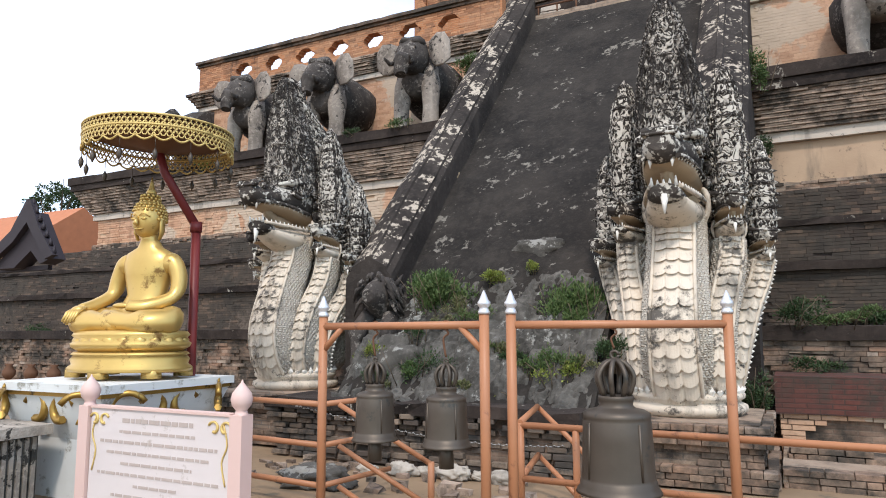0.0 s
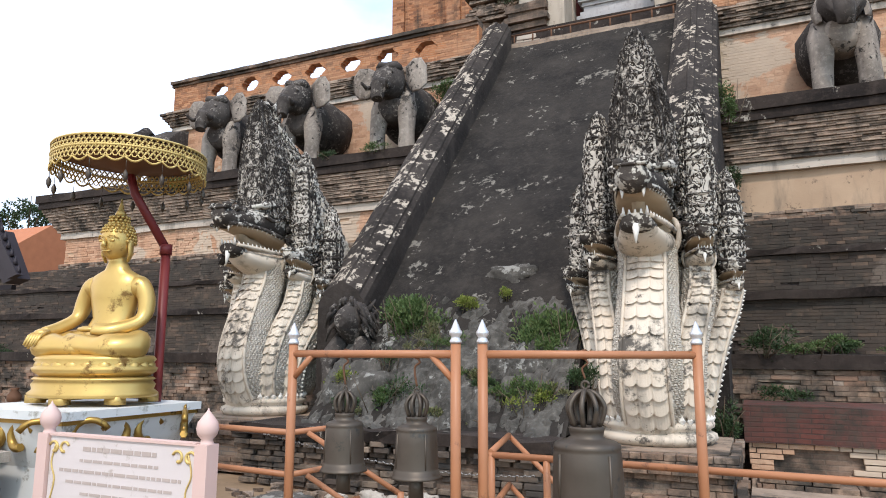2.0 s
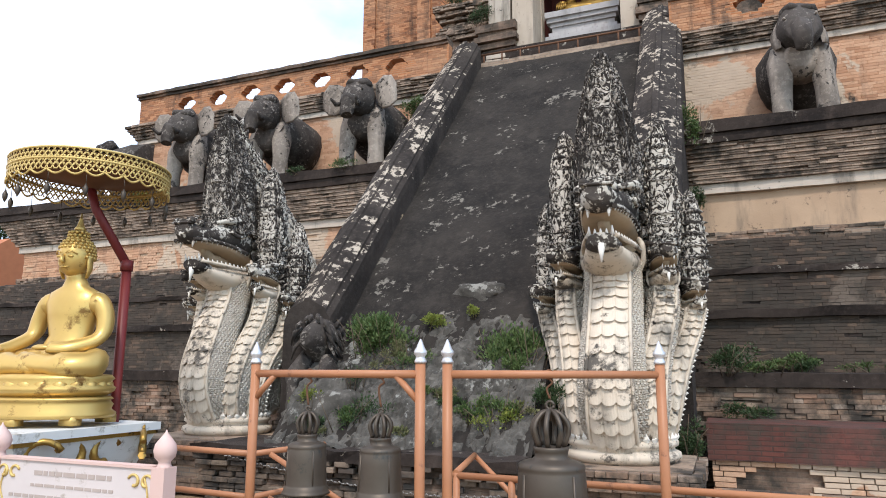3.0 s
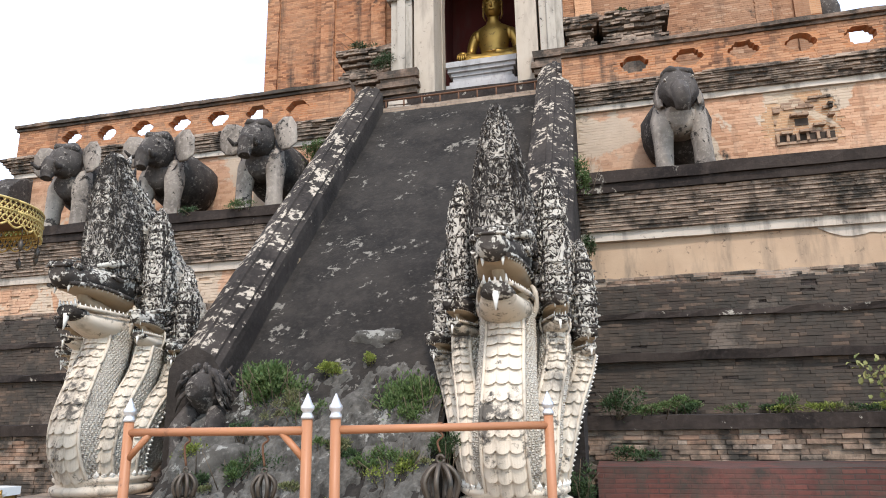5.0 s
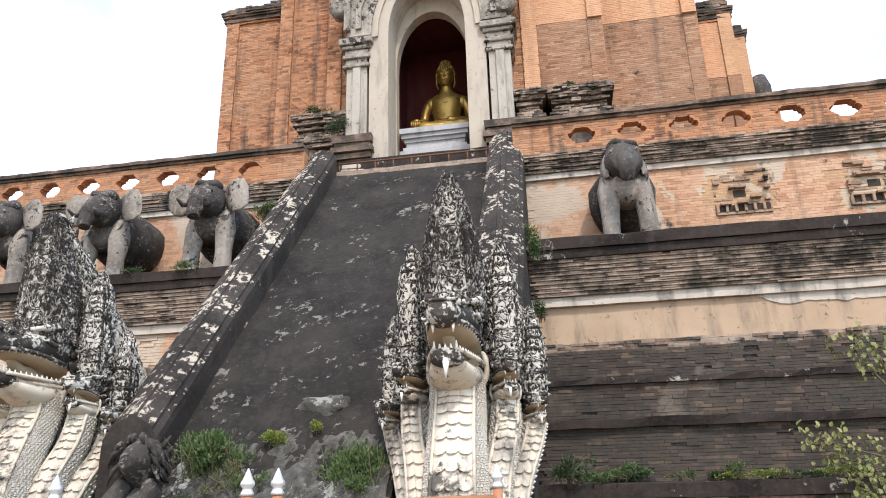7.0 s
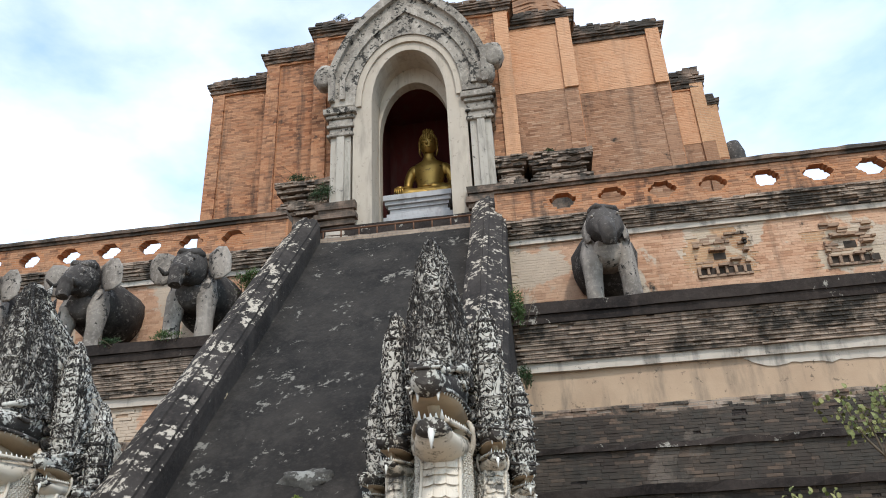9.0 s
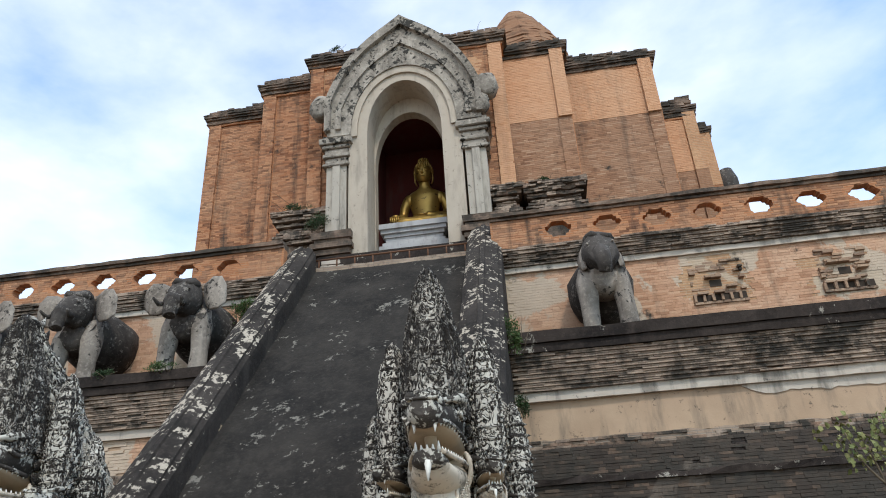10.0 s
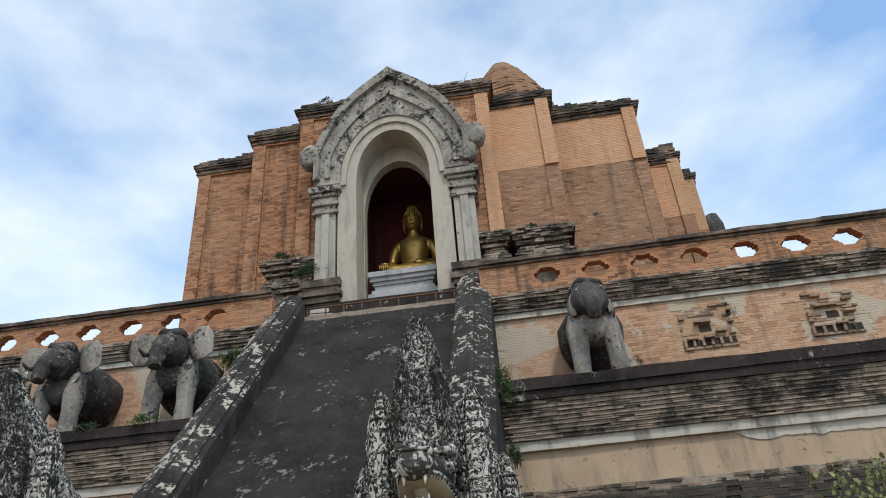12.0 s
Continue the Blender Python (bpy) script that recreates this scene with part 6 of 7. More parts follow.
shrub((-3.35, 7.9, 0.78), (0.35, 0.2, 0.12), 250, 0.07, "creeping weeds on the rubble", M_LEAF_YELLOW, 0.3)
shrub((0.05, 11.1, 1.64), (0.32, 0.2, 0.34), 450, 0.09, "dark green weeds on the brick ledge", M_LEAF_DARK, 0.4)
shrub((0.55, 11.3, 1.64), (0.4, 0.15, 0.14), 260, 0.08, "dark green weeds on the brick ledge", M_LEAF, 0.4)
shrub((1.05, 11.75, 1.64), (0.28, 0.15, 0.24), 300, 0.09, "green weeds on the brick ledge", M_LEAF, 0.5)
shrub((2.9, 11.75, 1.64), (0.6, 0.12, 0.13), 260, 0.08, "yellow-green weeds along the ledge", M_LEAF_YELLOW, 0.5)
shrub((4.1, 11.75, 1.64), (0.5, 0.12, 0.13), 220, 0.08, "yellow-green weeds along the ledge", M_LEAF_YELLOW, 0.5)
shrub((2.75, 12.75, 3.25), (0.18, 0.1, 0.14), 70, 0.11, "broad-leaved weed rooted in the black courses", M_LEAF, 0.3)
shrub((-0.2, 12.6, 5.7), (0.2, 0.15, 0.6), 330, 0.10, "green creeper hanging beside the balustrade", M_LEAF, 0.2)
shrub((-0.2, 13.0, 4.6), (0.16, 0.12, 0.4), 170, 0.10, "green creeper hanging beside the balustrade", M_LEAF_DARK, 0.0)
shrub((-7.55, 12.85, 6.15), (0.4, 0.15, 0.15), 220, 0.08, "small weeds on the elephant ledge", M_LEAF, 0.4)
shrub((-8.9, 12.9, 6.15), (0.3, 0.15, 0.14), 160, 0.08, "small weeds on the elephant ledge", M_LEAF_DARK, 0.4)
shrub((-13.6, 12.9, 5.9), (0.4, 0.15, 0.25), 250, 0.1, "yellowish weeds on the elephant ledge", M_LEAF_YELLOW, 0.2)
shrub((-6.6, 14.6, 7.7), (0.3, 0.2, 0.5), 350, 0.12, "weeds between elephant and balustrade", M_LEAF, 0.5)
shrub((-5.5, 16.3, 10.9), (0.5, 0.3, 0.4), 350, 0.1, "weeds rooted in the broken moulding", M_LEAF_DARK, 0.4)
shrub((-6.3, 16.55, 11.7), (0.6, 0.2, 0.25), 250, 0.1, "weeds rooted in the broken moulding", M_LEAF_DARK, 0.4)
shrub((0.9, 16.9, 11.85), (0.35, 0.2, 0.2), 220, 0.1, "weeds on the tower moulding", M_LEAF_DARK, 0.4)
shrub((-5.2, 17.0, 17.95), (0.3, 0.2, 0.25), 120, 0.09, "dry weeds on the tower top", M_LEAF_DARK, 0.7)
shrub((-0.5, 17.2, 17.95), (0.4, 0.2, 0.12), 160, 0.08, "weeds on the tower top", M_LEAF, 0.4)
shrub((-18.3, 11.7, 1.5), (0.6, 0.2, 0.3), 300, 0.1, "weeds on the brick tier", M_LEAF_DARK, 0.4)
shrub((0.3, 10.9, 1.0), (0.3, 0.2, 0.2), 250, 0.09, "weeds behind the low wall", M_LEAF_DARK, 0.4)
shrub((-0.35, 9.4, 0.6), (0.22, 0.2, 0.4), 300, 0.09, "dark weeds behind the naga", M_LEAF_DARK, 0.4)

# thin dry grass and low weeds scattered over the rubble
random.seed(52)
for k in range(16):
    x = -5.1 + 3.1 * k / 15 + random.uniform(-0.1, 0.1)
    y = 7.75 + random.uniform(0.0, 0.9)
    shrub((x, y, max(0.72, ramp_z(y) - 0.05)), (random.uniform(0.16, 0.3), 0.14, random.uniform(0.10, 0.34)), random.randint(140, 340), 0.075, "patch of thin dry weeds among the ramp rubble", random.choice((M_LEAF, M_LEAF_DARK, M_LEAF_OLIVE)), 0.7)
for k in range(9):
    x = 0.2 + 0.52 * k + random.uniform(-0.15, 0.15)
    shrub((x, 11.6 + random.uniform(0, 0.25), 1.65), (random.uniform(0.2, 0.4), 0.1, random.uniform(0.10, 0.26)), random.randint(80, 200), 0.08, "low weeds along the mossy brick ledge", random.choice((M_LEAF, M_LEAF_DARK, M_LEAF_OLIVE)), 0.5)

# sapling at the side
sap = thing("sapling", "young tree with yellow-green round leaves before the base", "tree", (4.30, 10.3, 0.12))
bm = B()
random.seed(8)
TR = smoothed([(0.25, 0, -0.05), (0.2, 0, 1.0), (0.28, 0.05, 2.0), (0.12, 0.0, 3.1)], 5)
tube(bm, TR, [0.035 - 0.0015 * i for i in range(len(TR))], 8)
part("trunk", bm, M_TWIG, sap)
BOUGHS = [((0.25, 0, 1.7), (-0.35, -0.1, 1.85), (-0.95, -0.2, 2.05)), ((0.22, 0, 1.5), (-0.2, 0, 1.5), (-0.65, -0.1, 1.75)), ((0.25, 0, 2.0), (0.5, 0, 2.3), (0.8, 0, 2.6)), ((0.2, 0, 2.6), (0.0, 0, 2.9), (-0.12, 0, 3.3)), ((0.2, 0, 2.6), (0.35, 0, 3.0), (0.5, 0.1, 3.4)), ((0.25, 0, 1.2), (-0.1, 0, 1.25), (-0.4, 0, 1.35)), ((0.25, 0, 1.2), (0.6, 0, 1.4), (0.9, 0, 1.6))]
for l in BOUGHS:
    bm = B()
    tube(bm, smoothed(l, 4), [0.016] * 4 + [0.01] * 5, 6)
    part("limb", bm, M_TWIG, sap)
    bm = B()
    for f in (0.4, 0.6, 0.75, 0.88, 1.0, 1.05):
        q = Vector(l[0]).lerp(Vector(l[2]), f)
        for _ in range(17):
            p = q + Vector((random.gauss(0, 0.14), random.gauss(0, 0.12), random.gauss(0, 0.10)))
            nrm = Vector((random.gauss(0, 0.6), -0.6 + random.gauss(0, 0.5), random.gauss(0.3, 0.6))).normalized()
            u = nrm.cross(Vector((0, 0, 1))).normalized()
            v = nrm.cross(u)
            s = random.uniform(0.022, 0.052)
            bm.faces.new([bm.verts.new(p + u * s * math.cos(a) * 0.75 + v * s * math.sin(a) + nrm * 0.012 * math.cos(2 * a)) for a in [2 * math.pi * k / 7 for k in range(7)]])
    part("foliage", bm, M_LEAF_SAP, sap)["kind"] = "stuff"


# ---- rubble on the ramp foot ----
def rock(at, r, seed, label, mat=None):
    random.seed(seed)
    bm = B()
    bmesh.ops.create_icosphere(bm, subdivisions=4, radius=1.0)
    for v in bm.verts:
        d = v.co.normalized()
        k = 1 + 0.35 * noise.noise(d * 1.6 + Vector((seed, 0, 0))) + 0.14 * noise.noise(d * 4 + Vector((0, seed, 0))) + 0.13 * noise.noise(d * 9) + 0.09 * noise.noise(d * 19) + 0.05 * noise.noise(d * 40)
        v.co = Vector((d.x * r[0], d.y * r[1], d.z * r[2])) * k
    ob = part("rubble_mass", bm, mat or M_ROCK, smooth=True)
    ob.matrix_basis = pose(*at)
    return tagged(ob, label, "rubble", "rubble on the ramp")


rock((-3.25, 8.85, 1.25), (0.62, 0.36, 0.70), 1, "grey broken concrete mass at the ramp foot")
rock((-3.9, 8.45, 0.95), (0.7, 0.4, 0.45), 2, "grey broken concrete mass at the ramp foot")
rock((-2.6, 8.4, 0.9), (0.55, 0.4, 0.5), 3, "grey broken concrete mass at the ramp foot")
rock((-4.9, 8.35, 1.0), (0.7, 0.4, 0.5), 4, "grey broken concrete mass at the ramp foot")
rock((-3.3, 9.75, 2.75), (0.5, 0.22, 0.22), 5, "pale grey rubble lump on the ramp", M_ROCK)
random.seed(21)
bm = B()
for _ in range(60):
    x, y = random.uniform(-6.0, 0.2), random.uniform(6.0, 7.2)
    s = random.uniform(0.03, 0.10)
    box(bm, x - s, x + s, y - s * 0.7, y + s * 0.7, -0.03, s * random.uniform(0.4, 0.9), 0, s * 0.3)
tagged(part("loose_bricks", bm, P_SOOT), "scattered broken bricks and stones on the earth", "rubble", kind="stuff")
bm = B()
NU, NV = 110, 64
heap = []
for v in range(NV + 1):
    row = []
    for u in range(NU + 1):
        x, y = -5.45 + 3.4 * u / NU, 7.48 + 1.85 * v / NV
        lift = 0.20 * math.sin(math.pi * min(1.0, (y - 7.48) / 1.85)) * (0.6 + 0.8 * noise.noise((x * 1.3, y * 1.3, 3)))
        rough = 0.075 * noise.noise((x * 4, y * 4, 1)) + 0.05 * noise.noise((x * 9, y * 9, 2)) + 0.035 * noise.noise((x * 20, y * 20, 5))
        row.append(bm.verts.new((x, y - rough, max(0.70, ramp_z(y) - 0.03) + lift + rough - (0.12 if v == NV else 0.0))))
    heap.append(row)
for lo, hi in zip(heap, heap[1:]):
    for u in range(NU):
        bm.faces.new((lo[u], lo[u + 1], hi[u + 1], hi[u]))
tagged(part("rubble_slope", bm, M_ROCK), "grey crumbling rubble slope at the foot of the ramp", "rubble", kind="structure")
rock((-4.6, 6.1, 0.05), (0.45, 0.3, 0.13), 6, "flat grey stone block on the earth", M_ROCK)
for i, (x, y, r) in enumerate(((-4.0, 6.9, 0.13), (-3.75, 7.0, 0.09), (-3.4, 6.95, 0.14), (-3.1, 7.02, 0.08), (-2.8, 6.95, 0.12), (-4.4, 6.8, 0.1))):
    rock((x, y, r * 0.3), (r * 1.4, r * 0.8, r * 0.7), 40 + i, "pale broken plaster lump on the earth", M_NICHE)

# makara beside the naga at the balustrade foot
bm = B()
loft(bm, [((0, -0.35, 1.35), (0.10, 0, 0), (0, 0, 0.10)), ((0, -0.2, 1.36), (0.19, 0, 0), (0, 0, 0.22)), ((0, 0.1, 1.35), (0.28, 0, 0), (0, 0, 0.38)), ((0, 0.5, 1.2), (0.32, 0, 0), (0, 0, 0.5)), ((0, 0.9, 1.1), (0.3, 0, 0), (0, 0, 0.5))], 14)
for s in (-1, 1):
    tube(bm, smoothed([(s * 0.22, 0.1, 1.0), (s * 0.3, -0.15, 0.7), (s * 0.28, -0.2, 0.35), (s * 0.3, -0.3, 0.05)], 4), [0.16] * 5 + [0.10] * 5 + [0.07] * 3, 9)
    for k in range(3):
        tube(bm, [(s * 0.3 + 0.06 * (k - 1), -0.3, 0.06), (s * 0.3 + 0.08 * (k - 1), -0.42, 0.0)], [0.045, 0.02], 6)
    for k in range(5):
        tube(bm, [(s * 0.25, 0.2 + 0.1 * k, 1.55 - 0.12 * k), (s * 0.34, 0.32 + 0.1 * k, 1.75 - 0.16 * k)], [0.06, 0.015], 6)
random.seed(44)
for _ in range(90):
    a, y = random.uniform(-0.3, 3.44), random.uniform(-0.1, 0.8)
    p = Vector((math.cos(a) * (0.28 + 0.04 * y), y, 1.38 - 0.3 * y + math.sin(a) * (0.38 + 0.14 * y)))
    d = Vector((math.cos(a) * 0.08, 0.05, -0.10 + 0.06 * math.sin(a)))
    tube(bm, [p, p + d + Vector((0, -0.10, 0)), p + d * 2.2 + Vector((0, -0.10, -0.08))], [0.042, 0.036, 0.008], 5)
mk = part("makara_statue", bm, M_ELEPHANT)
mk.matrix_basis = pose(-5.40, 8.55, 0.95, 0, 0, 5) @ Matrix.Scale(0.85, 4)
tagged(mk, "dark lichened makara statue at the balustrade foot", "statue")

# ---- chain ----
ch = thing("chain", "thin grey chain sagging between the railings", "chain")
bm = B()
for i in range(70):
    f = i / 69
    x, y = -4.2 + 2.3 * f, 5.25 + 0.9 * f
    z = 0.90 - 0.35 * math.sin(f * math.pi * 0.55)
    tube(bm, [(x - 0.016, y, z), (x, y, z + (0.012 if i % 2 else 0.0)), (x + 0.016, y, z)], 0.006, 4)
part("links", bm, M_CHAIN, ch)

# ---- side altars in the left foreground ----
alt = thing("side_table", "weathered white stone altar table with fluted sides", "altar", (-6.95, 3.95, -0.07))
bm = B()
box(bm, -0.52, 0.52, -0.4, 0.4, 0.70, 0.80, 0, 0.006)
part("slab", bm, M_GABLE, alt)
bm = B()
box(bm, -0.42, 0.42, -0.32, 0.32, -0.05, 0.70)
part("body", bm, M_ROCK, alt)
for k in range(9):
    bm = B()
    box(bm, 0.40, 0.445, -0.31 + 0.07 * k, -0.27 + 0.07 * k, 0.02, 0.68)
    part("flute", bm, M_GABLE, alt)
urn = thing("planter", "weathered dark stone planter with flared rim", "planter", (-6.55, 3.05, 0))
bm = B()
for z0, z1, a in ((-0.05, 0.2, 0.34), (0.2, 0.45, 0.28), (0.45, 0.56, 0.40), (0.56, 0.66, 0.46)):
    box(bm, -a, a, -a, a, z0, z1, 0, 0.008)
part("body", bm, M_ROCK, urn)
for k in range(7):
    bm = B()
    box(bm, 0.27, 0.32, -0.26 + 0.08 * k, -0.22 + 0.08 * k, 0.2, 0.46)
    part("rib", bm, M_ROCK, urn)

# balusters far left
bal = thing("garden_balustrade", "pale low balustrade with turned dark balusters", "balustrade", (-15.5, 9.0, 0))
bm = B()
box(bm, -3, 3, -0.1, 0.1, -0.05, 0.62)
part("bottom_rail", bm, M_PLASTER, bal)
for k in range(9):
    bm = B()
    lathe(bm, [(0.06, 0.62), (0.13, 0.72), (0.13, 0.80), (0.06, 0.9), (0.09, 0.95)], 12, (-2.4 + 0.75 * k, 0, 0))
    part("baluster", bm, M_RUST, bal)

# neighbouring temple hall and distant roof
hall = thing("pavilion", "dark carved gable of a neighbouring wooden pavilion roof", "building", (-14.4, 9.0, 0))
bm = B()
prism(bm, [(-2.6, 2.9), (-1.5, 3.25), (-0.6, 3.8), (-0.1, 4.45), (0.02, 4.45), (0.35, 3.85), (0.9, 3.2), (0.62, 3.12), (0.1, 3.75), (-0.05, 3.95), (-0.5, 3.55), (-1.4, 3.05)], -0.12, 0.0, "y")
part("gable_board", bm, M_ROOF_DARK, hall)
bm = B()
prism(bm, [(-1.3, 3.0), (-0.05, 4.2), (0.65, 3.15), (0.3, 3.05), (-0.05, 3.35), (-0.6, 3.0)], 0.01, 0.35, "y")
part("roof", bm, M_ROOF_DARK, hall)
for k in range(7):
    bm = B()
    f = k / 6
    lathe(bm, [(0.05, -0.04), (0.035, 0.04), (0.004, 0.14)], 6, (0.04 + 0.8 * f, -0.05, 4.35 - 1.08 * f))
    part("roof_flame", bm, M_ROOF_DARK, hall)
for x in (-2.4, -2.9):
    bm = B()
    tube(bm, [(x, 0.3, -0.05), (x, 0.3, 3.0)], 0.09, 8)
    part("post", bm, M_ROOF_DARK, hall)
bm = B()
box(bm, -3.0, 0.2, 0.25, 0.35, 2.95, 3.05)
part("beam", bm, M_ROOF_DARK, hall)
house = thing("tiled_roof_house", "distant building with an orange tiled roof", "building", (-40.6, 23.0, 0))
bm = B()
prism(bm, [(-3.5, 5.4), (3.5, 5.4), (3.5, 5.6), (0, 8.1), (-3.5, 5.6)], -8, 8, "x")
part("roof", bm, M_TILE, house)
bm = B()
box(bm, -7, 7, -3, 3, 0, 5.4)
part("wall", bm, M_PLASTER, house)


def tree(at, h, cr, seed, label):
    random.seed(seed)
    ob = thing("tree", label, "tree", at)
    bm = B()
    tube(bm, smoothed([(0, 0, -0.1), (0.1, 0, h * 0.35), (-0.1, 0.1, h * 0.7)], 4), [0.22 - 0.015 * i for i in range(9)], 9)
    for k in range(7):
        a = 2.4 * k
        tube(bm, [(0, 0, h * (0.4 + 0.04 * k)), (cr * 0.5 * math.cos(a), cr * 0.5 * math.sin(a), h * (0.6 + 0.04 * k)), (cr * 0.85 * math.cos(a), cr * 0.85 * math.sin(a), h * (0.72 + 0.035 * k))], [0.08, 0.05, 0.02], 6)
    part("trunk", bm, M_TWIG, ob)
    bm = B()
    for k in range(42):
        d = Vector((random.gauss(0, 1), random.gauss(0, 1), random.gauss(0, 0.7))).normalized() * random.random() ** 0.4
        foliage(bm, (d.x * cr, d.y * cr, h * 0.8 + d.z * cr * 0.6), (cr * 0.28, cr * 0.28, cr * 0.2), 60, 0.32, 0.2)
    part("crown", bm, M_LEAF_DARK, ob)


tree((-45.0, 30.0, 0), 13.4, 1.9, 11, "dark green tree beyond the roofs")
tree((-47.0, 30.0, 0), 9.0, 2.6, 12, "dark green tree beyond the roofs")

# dark broken statue on the far corner of the terrace
bm = B()
loft(bm, [((0, 0, 0), (0.28, 0, 0), (0, 0.28, 0)), ((0, 0, 0.5), (0.36, 0, 0), (0, 0.36, 0)), ((0.02, 0, 1.0), (0.34, 0, 0), (0, 0.34, 0)), ((0.05, 0, 1.4), (0.2, 0, 0), (0, 0.2, 0))], 14)
fig = part("corner_urn", bm, M_ELEPHANT)
fig.matrix_basis = pose(7.02, 20.6, 12.3)
bm = B()
box(bm, 6.72, 7.4, 20.3, 21.0, 8.95, 12.32)
tagged(part("corner_pier", bm, M_BRICK_TOWER), "brick pier at the back corner", "pier", kind="structure")
tagged(fig, "dark rounded urn on the back corner of the terrace", "urn")


# pale scaling plaster left under the strip on the beige wall
bm = B()
edge = []
for i in range(61):
    x = 3.9 + 4.6 * i / 60
    edge.append((x, 4.925 - min(1.0, (x - 3.85) * 1.6) * (0.13 + 0.16 * (noise.noise((x * 1.1, 2, 5)) + 0.4) + 0.05 * noise.noise((x * 6, 1, 2)))))
for (xa, za), (xb, zb) in zip(edge, edge[1:]):
    front_face = [(xa, 13.478, za), (xb, 13.478, zb), (xb, 13.478, 4.928), (xa, 13.478, 4.928)]
    bm.faces.new([bm.verts.new(p) for p in front_face])
    bm.faces.new([bm.verts.new(p) for p in ((xa, 13.478, za), (xb, 13.478, zb), (xb, 13.52, zb), (xa, 13.52, za))])
part("plaster_scab", bm, M_STRIP, base, "pale scaling plaster with a ragged edge")


# ---- single bricks on the walls ----
random.seed(77)
SKIP = [(-6.0, -0.45, -1.0, 9.4)]
for za, zb, y in ((1.65, 2.50, 11.93), (2.64, 3.26, 12.43), (3.36, 3.94, 12.93)):
    bricks("tier_bricks", base, low_end(y) + 6, 8.5, za, zb, y, P_TIER, 0.25, 0.054, 0.014, SKIP, 0.012, gap=0.001)
bricks("plinth_bricks", base, low_end(11.3) + 6, 8.5, 0.0, 1.43, 11.22, P_PLINTH, 0.27, 0.07, 0.05, SKIP, 0.05)
bricks("band_bricks", base, left_end(13.4), 8.5, 3.95, 4.19, 13.40, P_PLINTH, 0.27, 0.06, 0.04, SKIP, 0.30)
bricks("wall_bricks", base, left_end(13.5), -6.0, 4.19, 4.93, 13.485, P_ELEPHANT, 0.27, 0.066, 0.02, (), 0.02)
for k in range(9):
    y = 13.34 - 0.035 * k
    bricks("moulding_bricks", base, left_end(y), 8.5, 5.12 + 0.0755 * k, 5.12 + 0.0755 * (k + 1), y, P_SOOT, 0.30, 0.038, 0.022, SKIP, 0.04, gap=0.002)
DAMAGE = [(3.82, 5.0, 7.18, 7.70), (3.78, 4.9, 7.70, 8.15), (4.0, 4.75, 8.15, 8.36), (6.55, 7.75, 7.16, 7.55), (6.3, 7.5, 7.80, 8.05)]
bricks("wall_bricks", base, left_end(15.2), 8.5, 6.2, 8.44, 15.19, P_ELEPHANT, 0.27, 0.066, 0.0025, SKIP + DAMAGE, 0.0, gap=0.001)
for k in range(5):
    y = 15.06 - 0.05 * k
    bricks("cornice_bricks", base, left_end(15.1), 8.5, 8.58 + 0.084 * k, 8.58 + 0.084 * (k + 1), y, P_SOOT, 0.27, 0.042, 0.035, SKIP, 0.06, gap=0.002)
GAPS = [(x - 0.34, x + 0.34, PZC - 0.08, PZC + 0.08) for x in LX + RX] + [(x - 0.26, x + 0.26, PZC - 0.15, PZC + 0.15) for x in LX + RX] + [(x - 0.17, x + 0.17, PZC - 0.22, PZC + 0.22) for x in LX + RX]
bricks("parapet_bricks", parapet, -16.1, -5.95, 9.01, 9.81, PY0 - 0.004, P_TOWER, 0.24, 0.062, 0.007, GAPS)
bricks("parapet_bricks", parapet, -0.55, 9.3, 9.01, 9.81, PY0 - 0.004, P_TOWER, 0.24, 0.062, 0.007, GAPS)
HOL = [(HOLLOW[0] - 0.6, HOLLOW[1] + 0.6, 8.0, 16.4)]
bricks("tower_bricks", tower, -5.62, -0.25, 11.7, 15.69, 16.995, P_TOWER, 0.27, 0.064, 0.006, HOL)
bricks("tower_bricks", tower, -5.62, -0.25, 15.7, 17.5, 16.985, P_TOWER, 0.27, 0.064, 0.006, [(-5.2, -0.7, 15.0, 16.9)])
bricks("tower_bricks", tower, -7.5, -6.0, 11.4, 17.3, 17.695, P_TOWER, 0.27, 0.064, 0.006)
bricks("tower_bricks", tower, -9.92, -7.95, 11.4, 17.2, 18.645, P_TOWER, 0.27, 0.064, 0.006)
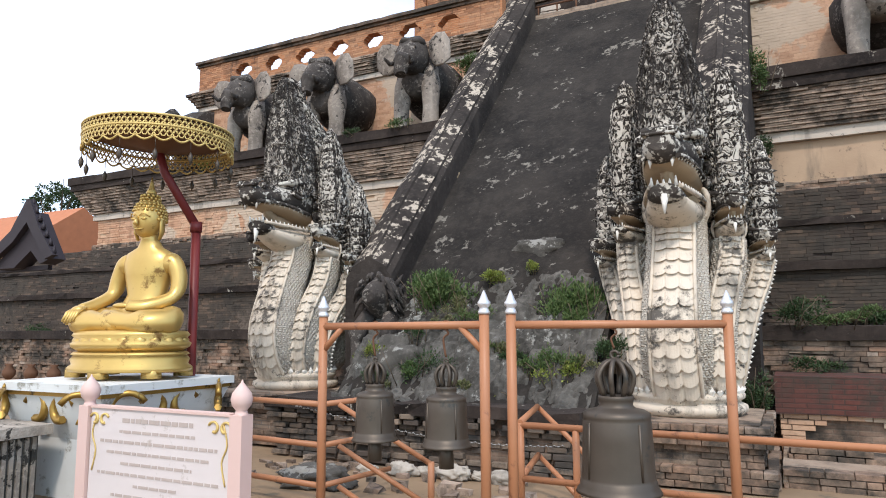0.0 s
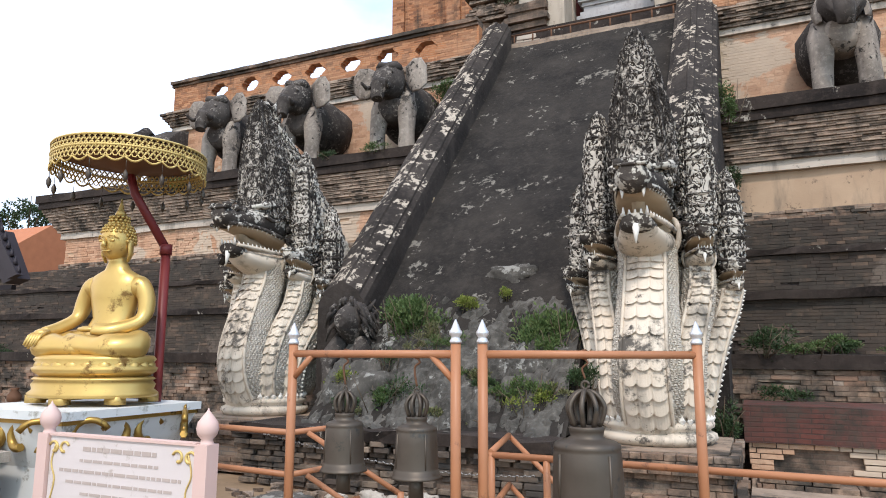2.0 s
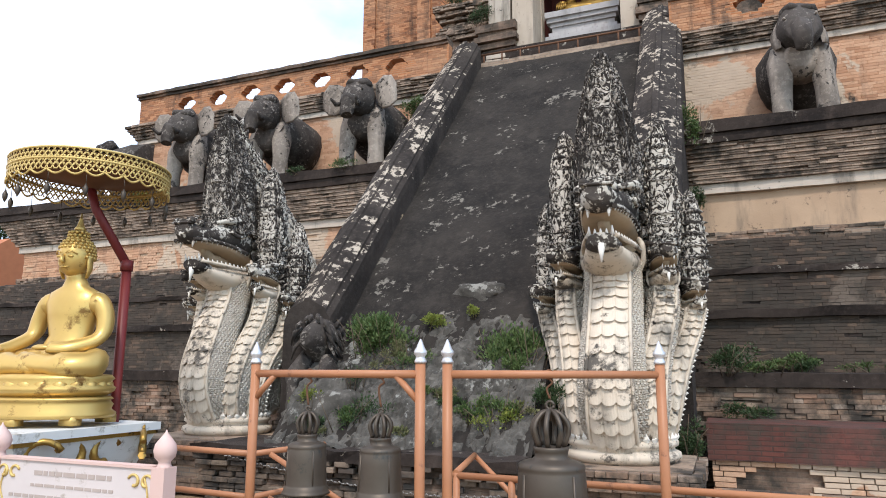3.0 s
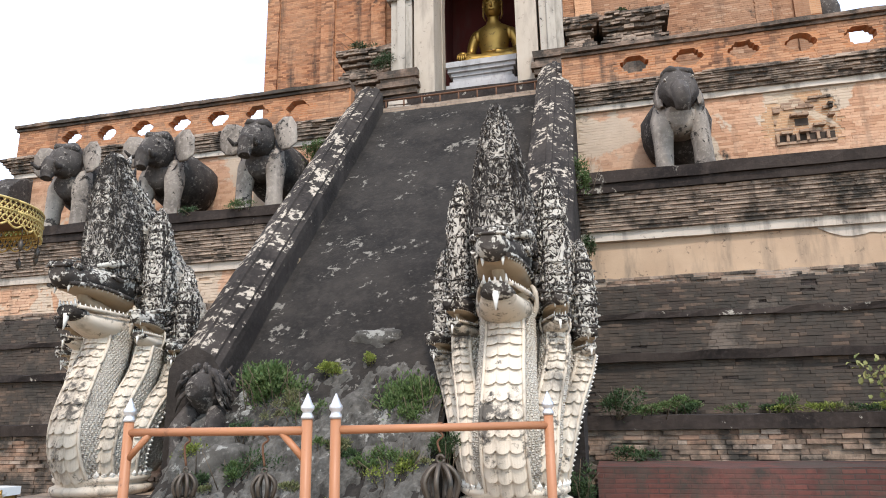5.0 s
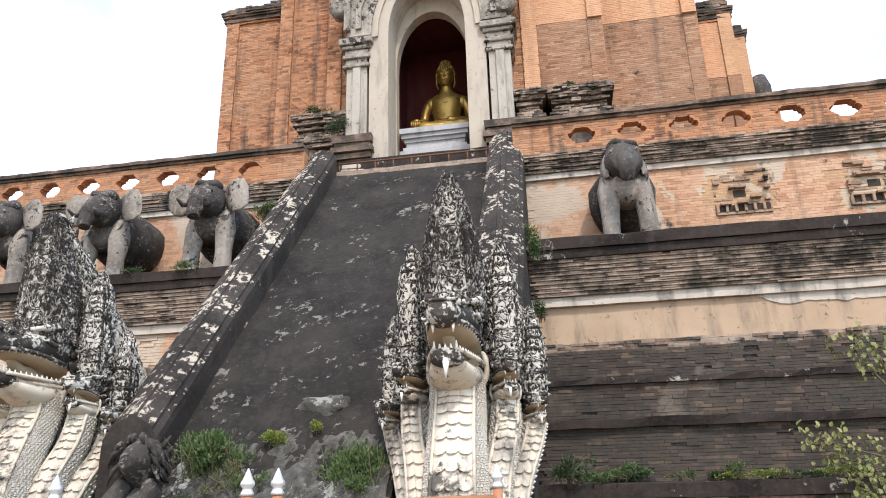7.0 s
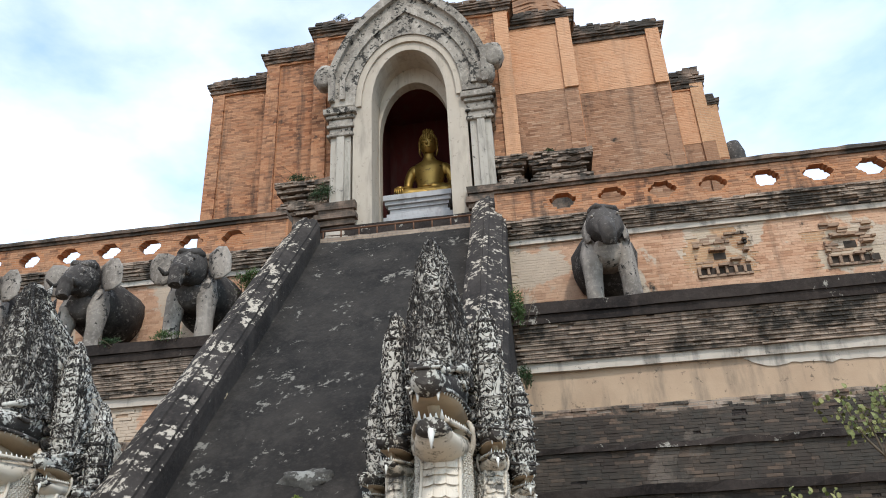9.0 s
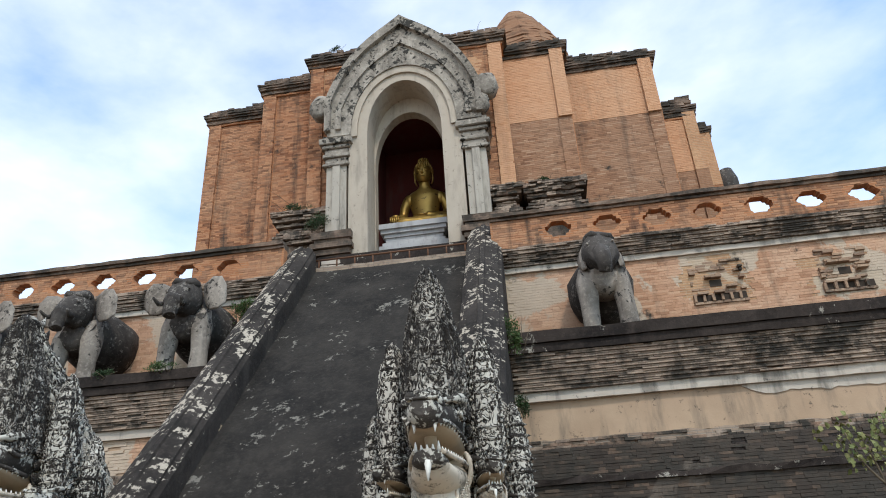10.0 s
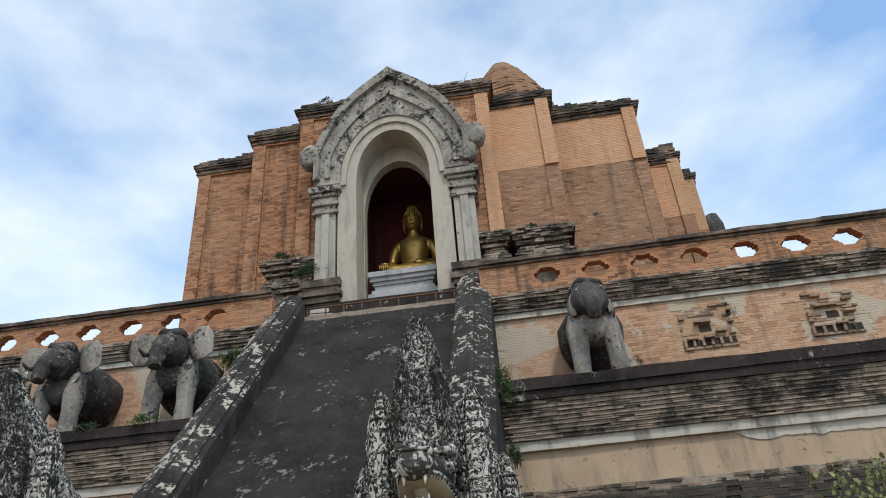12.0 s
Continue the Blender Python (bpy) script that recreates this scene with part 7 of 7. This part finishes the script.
for xa, xb, y, za, zb, m in ((-6.07, -5.63, 16.925, 11.5, 15.7, P_TOWER), (-6.07, -5.63, 16.915, 15.7, 17.5, P_TOWER), (-7.97, -7.53, 17.625, 11.5, 17.3, P_TOWER), (-10.37, -9.93, 18.575, 11.0, 17.2, P_TOWER),
                             (-0.25, 0.19, 16.925, 11.5, 15.7, P_NEW), (-0.25, 0.19, 16.915, 15.7, 17.5, P_NEW), (1.70, 2.12, 17.555, 14.6, 17.3, P_NEW), (1.68, 2.10, 17.625, 11.0, 14.6, P_BROWN),
                             (4.58, 5.0, 18.495, 15.0, 17.15, P_NEW), (4.58, 5.0, 18.575, 11.0, 15.0, P_BROWN),
                             (0.19, 1.70, 17.645, 11.2, 14.6, P_BROWN), (0.19, 1.70, 17.633, 14.6, 17.3, P_NEW), (2.12, 4.58, 18.595, 11.2, 15.0, P_BROWN), (2.12, 4.58, 18.583, 15.0, 17.15, P_NEW),
                             (5.0, 5.8, 19.495, 11.2, 13.2, P_BROWN), (5.0, 5.8, 19.48, 13.2, 15.5, P_NEW)):
    bricks("tower_bricks", tower, xa, xb, za, zb, y, m, 0.27, 0.064, 0.005, gap=0.0015)

# broken-out putlog patches on the elephant wall
for x0, z0, n, wide in ((3.82, 7.18, 6, 1.18), (6.6, 7.16, 5, 1.1)):
    dm = thing("broken_brick_patch", "broken-out patch of bare brick with small square holes", "wall damage", (0, 0, 0), group="broken patches", kind="structure")
    # flat dark panels on the wall face: hole shade as colour, no real depth
    bm = B()
    box(bm, x0 + 0.02, x0 + wide - 0.02, 15.186, 15.21, z0 + 0.06, z0 + 0.23)
    box(bm, x0 + 0.42, x0 + 0.68, 15.186, 15.21, z0 + 0.42, z0 + 0.58)
    part("hole_shade_panel", bm, M_HOLE_SHADE, dm)
    bricks("stub_bricks", dm, x0, x0 + wide, z0 + 0.22, z0 + 1.05, 15.20, P_BROKEN, 0.24, 0.066, 0.17, [(x0 + 0.42, x0 + 0.68, z0 + 0.42, z0 + 0.58)], 0.38, 0.012, 0.2)
    bricks("sill_bricks", dm, x0, x0 + wide, z0, z0 + 0.06, 15.15, P_BROKEN, 0.2, 0.06, 0.03)
    for k in range(n):
        bm = B()
        box(bm, x0 + wide * k / n, x0 + wide * k / n + 0.06, 15.12, 15.36, z0 + 0.06, z0 + 0.22, 0, 0.006)
        part("brick_post", bm, P_BROKEN, dm)

# ---- front bricks one by one ----
random.seed(31)
ME = []
for k in range(6):
    bm = B()
    vs = box(bm, -0.12 + 0.01 * k, 0.12, -0.055, 0.055, -0.031, 0.031, 0, 0.004)
    bmesh.ops.bevel(bm, geom=bm.edges[:], offset=0.006, segments=1, affect="EDGES")
    me = bpy.data.meshes.new("brick")
    bm.to_mesh(me)
    bm.free()
    me.materials.append(P_FRONT)
    ME.append(me)
for r in range(9):
    x = -6.15 + random.uniform(-0.1, 0.1)
    while x < -2.1:
        if random.random() > 0.10:
            o = new("brick", random.choice(ME))
            o.parent = front
            o.matrix_basis = pose(x, 7.33 + random.uniform(-0.03, 0.03) + (0.0 if r < 7 else -0.08), 0.035 + 0.07 * r, random.uniform(-1, 1), random.uniform(-1, 1), random.uniform(-2.5, 2.5))
        x += 0.255
